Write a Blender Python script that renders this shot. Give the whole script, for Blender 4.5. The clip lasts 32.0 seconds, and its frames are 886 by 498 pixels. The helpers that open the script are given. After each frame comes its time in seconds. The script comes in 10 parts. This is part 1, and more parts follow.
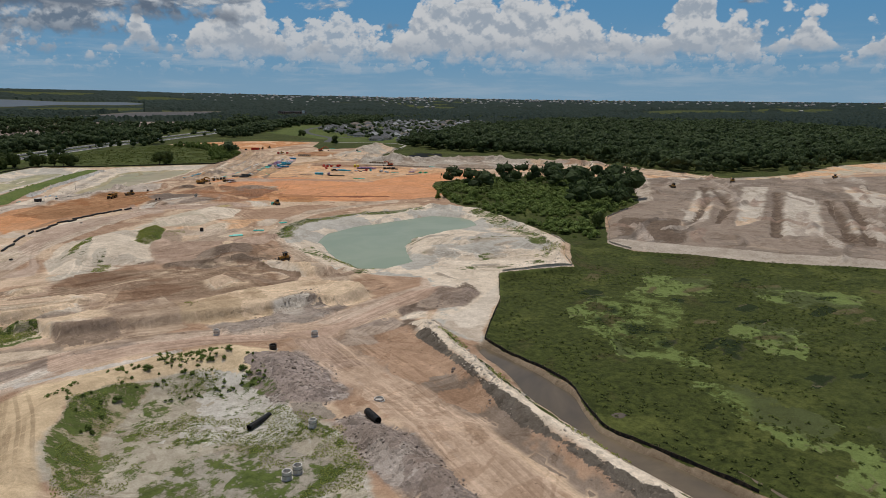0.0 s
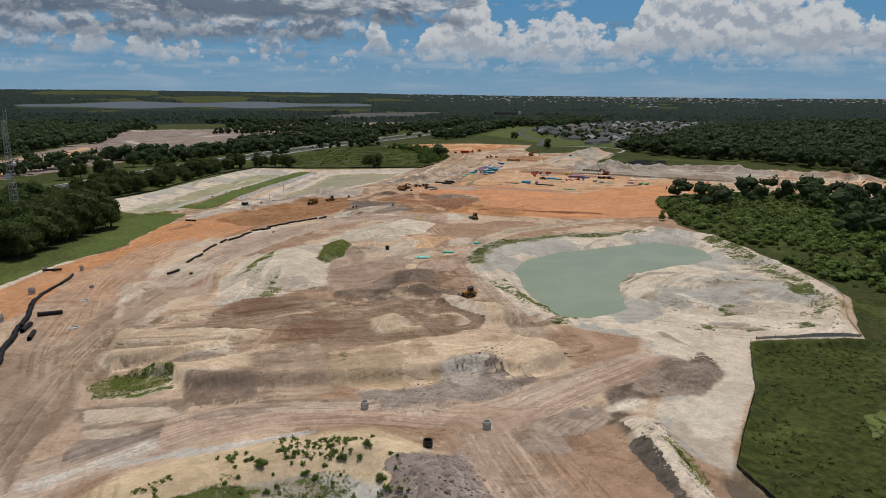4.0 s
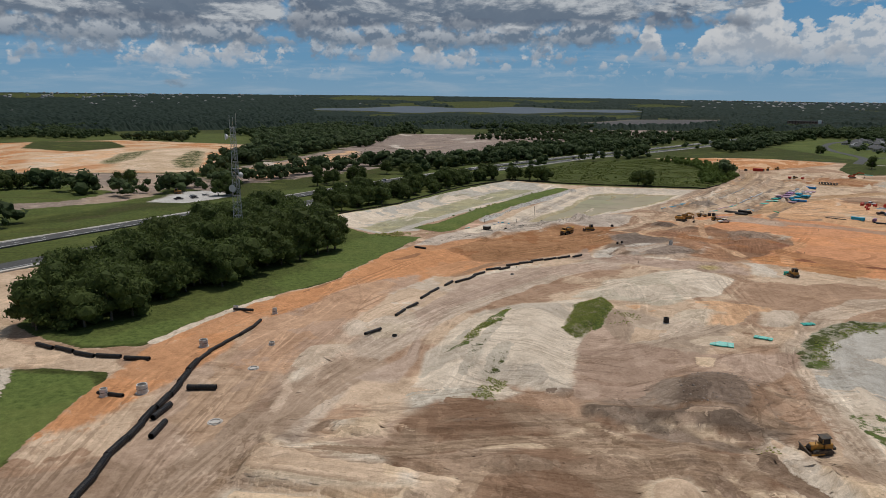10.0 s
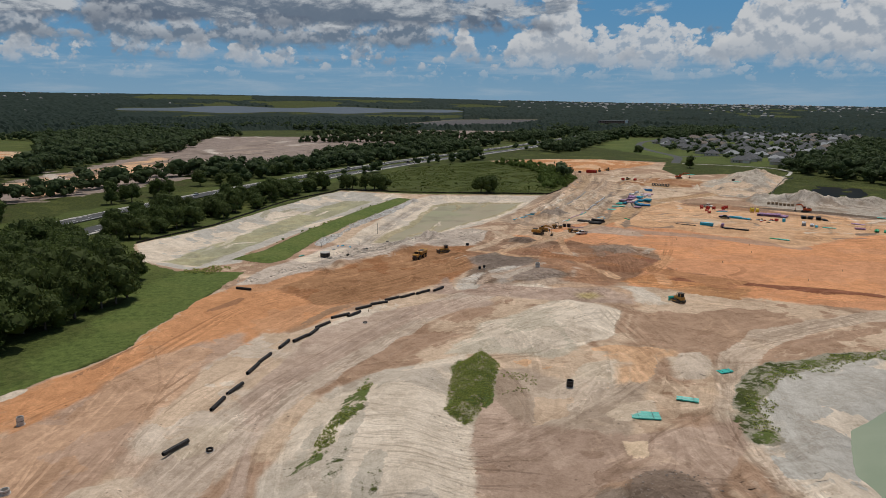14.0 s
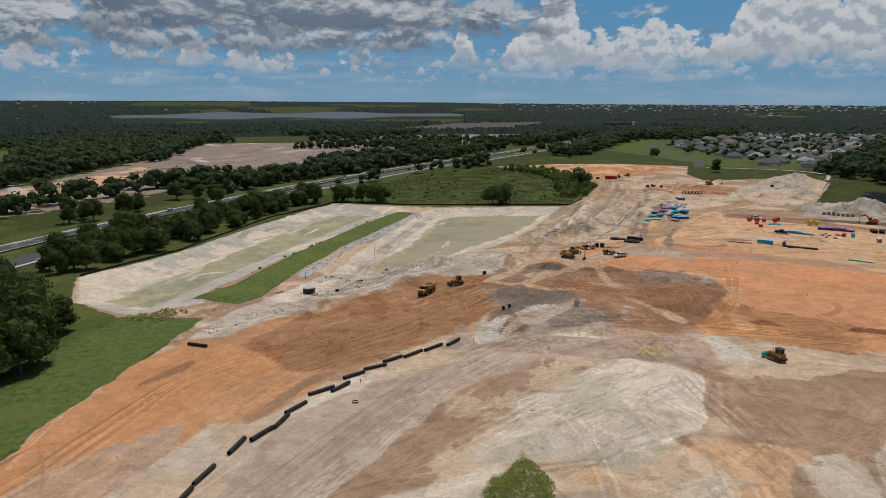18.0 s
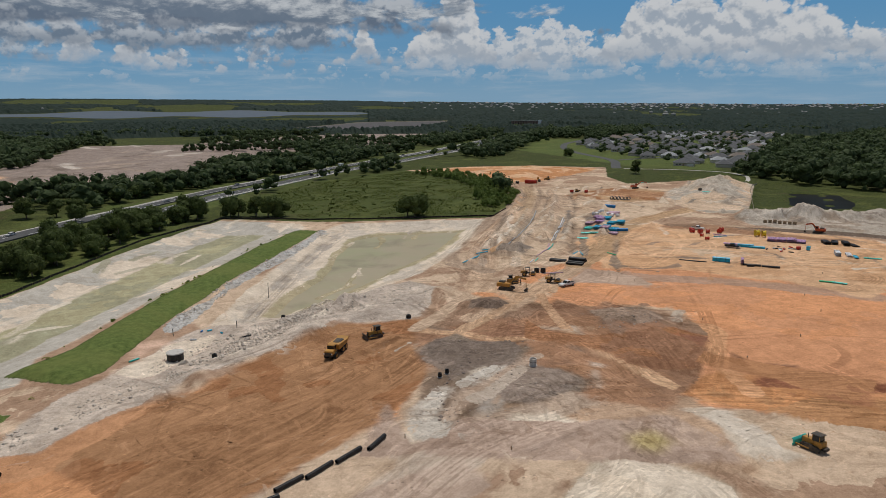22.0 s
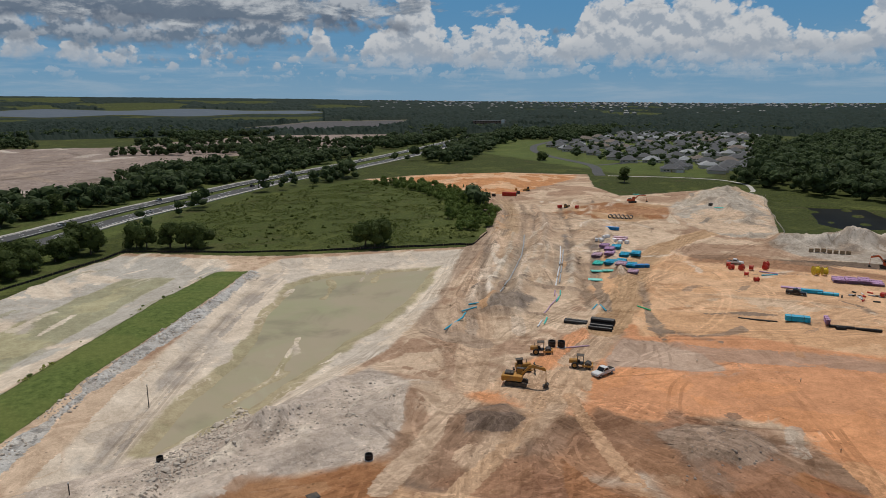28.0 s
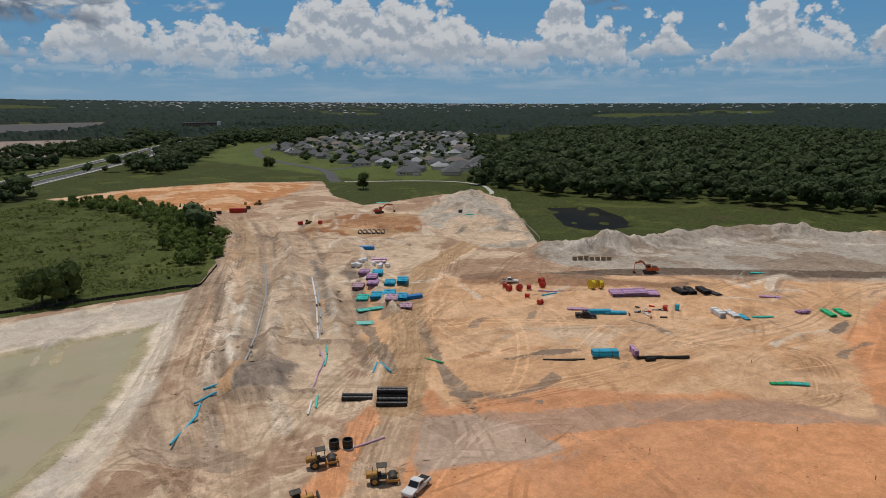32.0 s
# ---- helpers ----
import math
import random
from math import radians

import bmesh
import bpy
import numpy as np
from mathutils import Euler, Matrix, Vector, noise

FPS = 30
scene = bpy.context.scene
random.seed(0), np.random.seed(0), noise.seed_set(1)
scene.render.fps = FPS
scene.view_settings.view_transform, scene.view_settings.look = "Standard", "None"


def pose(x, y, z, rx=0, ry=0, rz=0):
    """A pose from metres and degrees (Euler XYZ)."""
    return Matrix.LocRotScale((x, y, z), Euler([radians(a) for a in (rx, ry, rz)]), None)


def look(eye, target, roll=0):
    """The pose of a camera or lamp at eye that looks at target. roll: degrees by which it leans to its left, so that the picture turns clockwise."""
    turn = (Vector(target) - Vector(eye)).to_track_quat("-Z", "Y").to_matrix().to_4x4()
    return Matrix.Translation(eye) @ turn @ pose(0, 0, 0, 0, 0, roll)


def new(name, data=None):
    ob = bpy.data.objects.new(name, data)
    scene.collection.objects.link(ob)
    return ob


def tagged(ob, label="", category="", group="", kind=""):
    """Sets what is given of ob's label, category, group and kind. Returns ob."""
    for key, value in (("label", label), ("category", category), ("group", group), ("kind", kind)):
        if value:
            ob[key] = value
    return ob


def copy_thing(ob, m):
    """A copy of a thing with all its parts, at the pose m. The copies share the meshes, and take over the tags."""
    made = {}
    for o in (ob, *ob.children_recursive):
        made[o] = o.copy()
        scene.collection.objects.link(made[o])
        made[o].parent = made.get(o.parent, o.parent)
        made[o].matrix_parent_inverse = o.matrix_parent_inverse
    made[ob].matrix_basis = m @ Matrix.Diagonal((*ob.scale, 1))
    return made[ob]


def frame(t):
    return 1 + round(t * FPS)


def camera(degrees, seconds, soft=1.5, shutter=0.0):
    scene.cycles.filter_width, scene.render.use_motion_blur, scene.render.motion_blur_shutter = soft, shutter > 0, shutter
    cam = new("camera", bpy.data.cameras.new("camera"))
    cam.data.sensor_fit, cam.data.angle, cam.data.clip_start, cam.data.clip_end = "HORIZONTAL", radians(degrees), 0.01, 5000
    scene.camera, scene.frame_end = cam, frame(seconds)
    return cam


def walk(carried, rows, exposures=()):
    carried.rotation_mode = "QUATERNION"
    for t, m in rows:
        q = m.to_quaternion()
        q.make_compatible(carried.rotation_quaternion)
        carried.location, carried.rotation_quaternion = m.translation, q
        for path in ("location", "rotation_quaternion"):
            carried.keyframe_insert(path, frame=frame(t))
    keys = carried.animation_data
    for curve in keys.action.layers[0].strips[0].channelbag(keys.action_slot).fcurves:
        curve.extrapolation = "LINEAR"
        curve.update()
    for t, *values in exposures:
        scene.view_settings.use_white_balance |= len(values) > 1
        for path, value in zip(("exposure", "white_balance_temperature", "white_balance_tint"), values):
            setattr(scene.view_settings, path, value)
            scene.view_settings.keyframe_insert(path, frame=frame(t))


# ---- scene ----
cam = camera(65.31, 32.0, soft=0.62)
PATH = [
    (0, (-23.81, -76.66, 58.90), (32.75, 2.95, 37.40), 0.46),
    (0.5, (-20.51, -71.10, 58.89), (36.03, 8.53, 37.39), 0.41),
    (1, (-17.32, -66.10, 59.19), (39.23, 13.51, 37.65), 0.39),
    (1.5, (-14.21, -60.65, 59.15), (40.20, 20.45, 37.67), 0.38),
    (2, (-10.56, -55.89, 59.49), (38.53, 28.52, 37.90), 0.33),
    (2.5, (-7.19, -50.24, 59.40), (36.18, 37.24, 37.81), 0.32),
    (3, (-3.75, -44.59, 59.57), (32.74, 45.96, 37.92), 0.16),
    (3.5, (-0.54, -39.12, 59.54), (33.15, 52.52, 37.92), 0.11),
    (4, (1.93, -33.24, 59.63), (31.68, 59.76, 38.03), 0.00),
    (4.5, (4.49, -27.03, 59.33), (18.85, 69.57, 37.85), -0.10),
    (5, (6.79, -20.73, 59.33), (9.52, 76.91, 37.89), -0.07),
    (5.5, (8.89, -14.43, 59.33), (5.48, 83.19, 37.92), -0.04),
    (6, (10.89, -8.13, 59.38), (5.27, 89.40, 38.01), -0.01),
    (6.5, (12.46, -1.80, 59.46), (6.52, 95.72, 38.13), 0.02),
    (7.5, (13.28, 10.95, 59.29), (7.31, 108.49, 38.10), 0.10),
    (9, (13.22, 30.12, 59.38), (7.16, 127.70, 38.38), 0.15),
    (10.5, (12.02, 49.84, 59.35), (5.90, 147.45, 38.52), 0.20),
    (11.5, (11.06, 62.92, 59.36), (4.83, 160.55, 38.62), 0.20),
    (12, (10.81, 69.16, 59.90), (5.53, 166.80, 38.95), 0.24),
    (12.5, (10.22, 74.62, 60.36), (14.54, 172.33, 39.50), 0.22),
    (13, (9.29, 81.28, 60.41), (23.87, 177.99, 39.57), 0.33),
    (13.5, (8.68, 87.88, 60.44), (27.02, 183.96, 39.65), 0.38),
    (14.5, (9.19, 101.23, 60.53), (27.52, 197.29, 39.66), 0.29),
    (16.5, (12.72, 129.47, 58.34), (30.97, 225.67, 38.01), -0.26),
    (19, (17.10, 162.29, 58.14), (35.37, 258.50, 37.88), -0.33),
    (20.5, (20.02, 181.80, 57.95), (38.38, 277.99, 37.73), -0.37),
    (21, (21.64, 186.66, 59.10), (41.39, 282.50, 38.48), -0.25),
    (21.5, (22.87, 193.43, 58.76), (48.77, 287.81, 38.21), -0.30),
    (22, (24.00, 199.77, 58.93), (55.20, 292.52, 38.32), -0.31),
    (22.5, (24.90, 205.97, 59.07), (59.23, 297.58, 38.39), -0.30),
    (23, (26.25, 212.39, 59.15), (61.25, 303.74, 38.42), -0.27),
    (24, (29.67, 225.22, 59.09), (65.07, 316.41, 38.33), -0.31),
    (25.5, (35.08, 244.61, 58.64), (70.71, 335.73, 37.96), -0.26),
    (27.5, (43.11, 268.24, 59.40), (79.30, 359.11, 38.56), -0.21),
    (28, (45.33, 274.43, 59.49), (82.11, 365.06, 38.65), -0.20),
    (28.5, (47.73, 280.48, 59.65), (86.82, 370.13, 38.79), -0.21),
    (29, (49.87, 286.73, 59.67), (93.32, 374.34, 38.79), -0.12),
    (29.5, (52.00, 292.86, 60.03), (100.81, 377.58, 39.04), -0.11),
    (30, (54.14, 299.29, 59.39), (107.68, 381.17, 38.64), -0.02),
    (30.5, (57.12, 305.16, 59.22), (114.57, 384.33, 38.45), 0.01),
    (31, (59.92, 310.90, 59.49), (121.29, 387.05, 38.65), -0.10),
    (31.5, (63.10, 316.92, 59.47), (126.19, 391.64, 38.58), -0.08),
    (32, (66.45, 322.37, 59.66), (135.35, 391.76, 38.74), -0.11),
]
walk(cam, [(t, look(eye, target, roll)) for t, eye, target, roll in PATH])

# ---- light: high summer sun and a sky with broken cumulus ----
SUN_TO = Vector((0.16, 0.34, 0.93)).normalized()
sun_data = bpy.data.lights.new("sun", "SUN")
sun_data.energy, sun_data.angle, sun_data.color = 3.75, radians(0.5), (1.0, 0.95, 0.885)
sun_lamp = new("sun", sun_data)
sun_lamp.matrix_world = look((0, 0, 300), Vector((0, 0, 300)) - SUN_TO)
scene.view_settings.exposure = -0.60

world = bpy.data.worlds.new("sky")
scene.world = world
world.use_nodes = True
WT = world.node_tree
WT.nodes.clear()


class Nodes:
    """Short names for building a node tree."""

    def __init__(self, tree):
        self.t = tree

    def add(self, kind):
        return self.t.nodes.new(kind)

    def attribute(self, name):
        n = self.add("ShaderNodeAttribute")
        n.attribute_name = name
        return n

    def put(self, socket, value):
        if isinstance(value, bpy.types.NodeSocket):
            self.t.links.new(value, socket)
        elif value is not None:
            socket.default_value = value

    def math(self, op, a, b=None, c=None, clamp=False):
        n = self.add("ShaderNodeMath")
        n.operation, n.use_clamp = op, clamp
        for s, v in zip(n.inputs, (a, b, c)):
            self.put(s, v)
        return n.outputs[0]

    def ramp(self, value, lo, hi, a=0.0, b=1.0):
        n = self.add("ShaderNodeMapRange")
        n.interpolation_type = "SMOOTHSTEP"
        for s, v in zip(n.inputs, (value, lo, hi, a, b)):
            self.put(s, v)
        return n.outputs[0]

    def mix(self, f, a, b, blend="MIX"):
        n = self.add("ShaderNodeMix")
        n.data_type, n.blend_type, n.clamp_factor = "RGBA", blend, True
        self.put(n.inputs[0], f)
        self.put(n.inputs[6], a if isinstance(a, bpy.types.NodeSocket) else (*a, 1.0))
        self.put(n.inputs[7], b if isinstance(b, bpy.types.NodeSocket) else (*b, 1.0))
        return n.outputs[2]

    def noise(self, vec, scale, detail=3.0, rough=0.55, lac=2.0, dist=0.0, colour=False):
        n = self.add("ShaderNodeTexNoise")
        self.put(n.inputs["Vector"], vec)
        n.inputs["Scale"].default_value, n.inputs["Detail"].default_value = scale, detail
        n.inputs["Roughness"].default_value, n.inputs["Lacunarity"].default_value = rough, lac
        n.inputs["Distortion"].default_value = dist
        return n.outputs["Color" if colour else "Fac"]

    def join(self, x, y, z=0.0):
        n = self.add("ShaderNodeCombineXYZ")
        for s, v in zip(n.inputs, (x, y, z)):
            self.put(s, v)
        return n.outputs[0]

    def split(self, v):
        n = self.add("ShaderNodeSeparateXYZ")
        self.put(n.inputs[0], v)
        return n.outputs


def sky_nodes():
    n = Nodes(WT)
    d = n.add("ShaderNodeTexCoord").outputs["Generated"]
    x, y, z = n.split(d)
    az = n.math("ARCTAN2", x, y)                       # radians, growing to the right of +y
    el = n.math("ARCSINE", n.math("MINIMUM", z, 1.0))  # radians above the horizon
    sky = n.add("ShaderNodeTexSky")
    sky.sky_type, sky.sun_disc, sky.altitude = "NISHITA", False, 50
    sky.sun_elevation, sky.sun_rotation = math.asin(SUN_TO.z), math.atan2(SUN_TO.x, SUN_TO.y)
    sky.air_density, sky.dust_density, sky.ozone_density = 1.15, 1.4, 2.2
    blue = n.mix(1.0, sky.outputs[0], (0.066, 0.068, 0.072), "MULTIPLY")

    right = n.ramp(az, 0.02, 0.46)                     # towers stand to the right, a grey deck to the left

    def row(out, seed, freq, base, tall, gate, puffs, strength, dull, bias=0.10, soft=0.013, bright=(0.80, 0.82, 0.845)):
        """A row of cumulus with flat bases at one height and heaped tops."""
        swell = n.noise(n.join(n.math("MULTIPLY", az, freq), seed, 0.0), 1.0, 3.0, 0.6)
        swell = n.math("MULTIPLY_ADD", right, bias, swell)
        top = n.math("MULTIPLY_ADD", n.ramp(swell, gate, gate + 0.40), tall, base - 0.010)

        def billow(dx, dy):
            u, v = n.math("ADD", az, dx), n.math("MULTIPLY", n.math("ADD", el, dy), 1.2)
            puff = n.add("ShaderNodeTexVoronoi")
            wob = n.noise(n.join(u, v, seed), 70.0, 2.0)
            n.put(puff.inputs["Vector"], n.join(n.math("MULTIPLY_ADD", wob, 0.010, u), n.math("MULTIPLY_ADD", wob, 0.007, v), seed))
            puff.inputs["Scale"].default_value, puff.inputs["Detail"].default_value, puff.inputs["Roughness"].default_value = puffs, 3.0, 0.62
            return n.math("MULTIPLY_ADD", n.noise(n.join(u, v, seed + 3.0), puffs * 0.50, 6.0, 0.56), 1.7, n.math("MULTIPLY", puff.outputs["Distance"], -0.7))

        here, above = billow(0.0, 0.0), billow(0.003, 0.009)
        gaps = n.noise(n.join(az, n.math("MULTIPLY", el, 1.3), seed + 8.0), 15.0, 3.0, 0.55)
        depth = n.math("ADD", n.math("SUBTRACT", top, el), n.math("MULTIPLY_ADD", here, 0.048, -0.020))
        depth = n.math("ADD", depth, n.math("MULTIPLY_ADD", gaps, 0.11, -0.055))
        den = n.math("MULTIPLY", n.ramp(depth, 0.0, soft), n.ramp(n.math("MULTIPLY_ADD", here, 0.016, el), base - 0.001, base + 0.014))
        relief = n.ramp(n.math("SUBTRACT", here, above), -0.34, 0.26)
        lit = n.math("ADD", n.ramp(depth, 0.045, 0.0, 0.0, 0.40), n.math("MULTIPLY", relief, 0.85))
        lit = n.math("MULTIPLY", lit, n.ramp(el, base, base + 0.040, 0.30, 1.0))
        body = n.mix(n.ramp(lit, 0.05, 0.95), dull, bright)
        return n.mix(n.math("MULTIPLY", den, strength), out, body)

    low = n.mix(n.ramp(el, 0.0, 0.15), (0.23, 0.445, 0.655), (0.135, 0.37, 0.655))
    out = n.mix(n.ramp(el, 0.16, 0.35), low, blue)
    # thin streaks near the horizon
    thin = n.noise(n.join(n.math("MULTIPLY", az, 7.0), n.math("MULTIPLY", el, 55.0), 2.0), 1.0, 6.0, 0.62)
    out = n.mix(n.math("MULTIPLY", n.ramp(thin, 0.44, 0.70), n.math("MULTIPLY", n.ramp(el, 0.10, 0.03), 0.60)), out, (0.56, 0.66, 0.76))
    out = row(out, 2.0, 10.0, 0.028, 0.045, 0.28, 56.0, 0.45, (0.42, 0.54, 0.67))
    out = row(out, 7.3, 7.5, 0.042, 0.085, 0.32, 40.0, 0.88, (0.45, 0.54, 0.65))
    out = row(out, 4.1, 5.0, 0.054, 0.145, 0.40, 28.0, 0.97, (0.46, 0.53, 0.62))
    out = row(out, 12.6, 7.0, 0.052, 0.050, 0.22, 44.0, 0.85, (0.27, 0.35, 0.46), -0.34, 0.022, (0.74, 0.79, 0.84))
    out = row(out, 15.2, 5.0, 0.068, 0.090, 0.10, 32.0, 0.96, (0.20, 0.265, 0.355), -0.44, 0.026, (0.66, 0.70, 0.75))
    out = row(out, 21.7, 4.0, 0.092, 0.110, 0.08, 26.0, 0.97, (0.165, 0.215, 0.295), -0.36, 0.030, (0.60, 0.64, 0.69))
    # deck with grey bases, nearer and higher
    deck = n.noise(n.join(n.math("MULTIPLY", az, 6.5), n.math("MULTIPLY", el, 19.0), 9.1), 1.0, 8.0, 0.62, 2.0, 0.2)
    deck_up = n.noise(n.join(n.math("MULTIPLY", n.math("ADD", az, 0.004), 6.5), n.math("MULTIPLY", n.math("ADD", el, 0.012), 19.0), 9.1), 1.0, 8.0, 0.62, 2.0, 0.2)
    cover = n.math("ADD", n.ramp(el, 0.085, 0.125, -0.20, 0.14), n.math("MULTIPLY", right, -0.20))
    den = n.ramp(n.math("ADD", deck, cover), 0.47, 0.56)
    shine = n.ramp(n.math("SUBTRACT", deck, deck_up), -0.02, 0.13)
    out = n.mix(n.math("MULTIPLY", den, 0.94), out, n.mix(shine, (0.19, 0.25, 0.335), (0.70, 0.74, 0.78)))
    out = n.mix(n.ramp(el, 0.050, 0.0, 0.0, 0.6), out, (0.32, 0.495, 0.665))
    bg = n.add("ShaderNodeBackground")
    n.put(bg.inputs[0], out)
    bg.inputs[1].default_value = 1.0
    n.put(n.add("ShaderNodeOutputWorld").inputs[0], bg.outputs[0])


sky_nodes()

# ---- materials ----
def material(name, rough=0.8, metal=0.0):
    m = bpy.data.materials.new(name)
    m.use_nodes = True
    n = Nodes(m.node_tree)
    bsdf = m.node_tree.nodes["Principled BSDF"]
    bsdf.inputs["Roughness"].default_value, bsdf.inputs["Metallic"].default_value = rough, metal
    bsdf.inputs["Specular IOR Level"].default_value = 0.3
    return m, n, bsdf


def bump(n, bsdf, height, strength=0.4, distance=0.1):
    b = n.add("ShaderNodeBump")
    b.inputs["Strength"].default_value, b.inputs["Distance"].default_value = strength, distance
    n.put(b.inputs["Height"], height)
    n.put(bsdf.inputs["Normal"], b.outputs[0])


def worn(name, colour, dirt=(0.25, 0.18, 0.12), amount=0.35, rough=0.55, metal=0.0, scale=1.2):
    """Paint, plastic or concrete with dust in patches and a slight change from thing to thing."""
    m, n, bsdf = material(name, rough, metal)
    pos = n.add("ShaderNodeTexCoord").outputs["Object"]
    grime = n.ramp(n.noise(pos, scale, 5.0, 0.65), 0.42, 0.72, 0.0, amount)
    fine = n.noise(pos, scale * 9, 3.0)
    rnd = n.add("ShaderNodeObjectInfo").outputs["Random"]
    tone = n.math("MULTIPLY_ADD", rnd, 0.25, 0.88)
    base = n.mix(1.0, colour, n.join(tone, tone, tone), "MULTIPLY")
    n.put(bsdf.inputs["Base Color"], n.mix(grime, base, dirt))
    n.put(bsdf.inputs["Roughness"], n.math("MULTIPLY_ADD", grime, 0.6, rough, clamp=True))
    bump(n, bsdf, fine, 0.15, 0.02)
    return m


def ground_material():
    m, n, bsdf = material("earth", 0.95)
    bsdf.inputs["Specular IOR Level"].default_value = 0.12
    pos = n.add("ShaderNodeNewGeometry").outputs["Position"]
    mask = n.attribute("mask").outputs["Vector"]
    flow = n.attribute("flow").outputs["Fac"]
    mown = n.attribute("mown").outputs["Fac"]
    grass, track, rubble = n.split(mask)
    x, y, _ = n.split(pos)
    flat = n.join(x, y, 0.0)
    # soils meet along crumbled borders
    crumble = n.math("MULTIPLY_ADD", n.noise(flat, 0.85, 7.0, 0.72), 2.6, -1.3)
    side = n.math("ADD", n.attribute("border").outputs["Fac"], crumble)
    soil = n.mix(n.ramp(side, -0.10, 0.10), n.attribute("soil_under").outputs["Color"], n.attribute("soil_over").outputs["Color"])

    def times(c, k):
        return n.mix(1.0, c, k if isinstance(k, bpy.types.NodeSocket) else (k, k, k), "MULTIPLY")

    def grey(v):
        return n.join(v, v, v)

    # wheel tracks run along the haul ways, elsewhere in wide swings; each set is a narrow noise drawn out along its line
    def lines(across, along_x, along_y, seed):
        return n.noise(n.join(across, n.math("MULTIPLY_ADD", along_x, 0.02, seed), n.math("MULTIPLY", along_y, 0.02)), 1.0, 5.0, 0.72)

    ways = lines(n.math("MULTIPLY", flow, 0.50), x, y, 0.0)
    swing = n.noise(flat, 0.012, 1.5, 0.45)
    loops = lines(n.math("MULTIPLY", swing, 62.0), x, y, 5.0)
    swing2 = n.noise(flat, 0.026, 1.0, 0.45)
    loops2 = lines(n.math("MULTIPLY", swing2, 36.0), y, x, 9.0)
    near = n.ramp(flow, 22.0, 7.0)
    streak = n.math("MULTIPLY_ADD", n.math("SUBTRACT", ways, loops), near, loops)
    worked = n.ramp(n.noise(flat, 0.021, 4.0, 0.6, dist=0.8), 0.46, 0.56)
    driven = n.math("MULTIPLY", track, n.math("MULTIPLY_ADD", n.math("MAXIMUM", near, worked), 0.13, 0.03))
    fine = n.ramp(streak, 0.41, 0.59, -1.0, 1.0)
    fine2 = n.ramp(loops2, 0.42, 0.58, -1.0, 1.0)
    mottle = n.ramp(n.noise(flat, 0.055, 9.0, 0.68, dist=0.9), 0.36, 0.64, -1.0, 1.0)
    grain = n.ramp(n.noise(flat, 1.5, 6.0, 0.85), 0.34, 0.66, -1.0, 1.0)
    grit = n.ramp(n.noise(flat, 5.0, 3.0, 0.8), 0.36, 0.64, -1.0, 1.0)
    clods = n.ramp(n.noise(flat, 0.30, 8.0, 0.76, dist=0.4), 0.38, 0.62, -1.0, 1.0)
    sum1 = n.math("MULTIPLY", fine, driven)
    sum1 = n.math("MULTIPLY_ADD", fine2, n.math("MULTIPLY", n.math("MULTIPLY", track, worked), 0.10), sum1)
    sum1 = n.math("MULTIPLY_ADD", mottle, 0.085, sum1)
    sum1 = n.math("MULTIPLY_ADD", grain, 0.11, sum1)
    sum1 = n.math("MULTIPLY_ADD", grit, 0.04, sum1)
    sum1 = n.math("MULTIPLY_ADD", clods, 0.10, sum1)
    tone = n.math("MAXIMUM", n.math("ADD", sum1, 1.0), 0.40)
    dirt = n.mix(1.0, soil, n.join(tone, n.math("POWER", tone, 1.10), n.math("POWER", tone, 1.22)), "MULTIPLY")
    # damp scrapes and dry, pale scrapes with sharp edges, drawn out along the tracks
    patch_a = n.noise(n.join(n.math("MULTIPLY_ADD", swing, 9.0, n.math("MULTIPLY", x, 0.055)), n.math("MULTIPLY", y, 0.085)), 1.0, 8.0, 0.66, dist=0.7)
    patch_b = n.noise(n.join(n.math("MULTIPLY", x, 0.075), n.math("MULTIPLY_ADD", swing2, 7.0, n.math("MULTIPLY", y, 0.06))), 1.0, 8.0, 0.66, dist=0.7)
    damp = n.math("MULTIPLY", n.ramp(patch_a, 0.565, 0.585), n.ramp(track, 0.15, 0.55, 0.0, 0.55))
    dirt = n.mix(damp, dirt, n.mix(1.0, dirt, (0.66, 0.60, 0.55), "MULTIPLY"))
    dry = n.math("MULTIPLY", n.ramp(patch_b, 0.580, 0.597), n.ramp(track, 0.15, 0.5, 0.0, 0.50))
    dirt = n.mix(dry, dirt, n.mix(0.14, n.mix(1.0, dirt, (1.34, 1.32, 1.29), "MULTIPLY"), (0.50, 0.40, 0.29)))
    # rubble: light and dark stones
    stones = n.add("ShaderNodeTexVoronoi")
    n.put(stones.inputs["Vector"], flat)
    stones.inputs["Scale"].default_value, stones.inputs["Detail"].default_value = 0.7, 1.0
    pick = n.split(stones.outputs["Color"])[0]
    dirt = n.mix(n.math("MULTIPLY", rubble, 0.85), dirt, n.mix(n.ramp(pick, 0.1, 0.9), times(dirt, 0.50), times(dirt, 1.35)))
    # loose lumps: single dark and pale clods with hard edges, thick on rubble and thin elsewhere
    lumps = n.add("ShaderNodeTexVoronoi")
    n.put(lumps.inputs["Vector"], flat)
    lumps.inputs["Scale"].default_value = 1.15
    sort, chance, _ = n.split(lumps.outputs["Color"])
    strewn_on = n.math("MULTIPLY_ADD", n.ramp(n.noise(flat, 0.07, 5.0, 0.65), 0.50, 0.66), 0.42, n.math("MULTIPLY", rubble, 0.75))
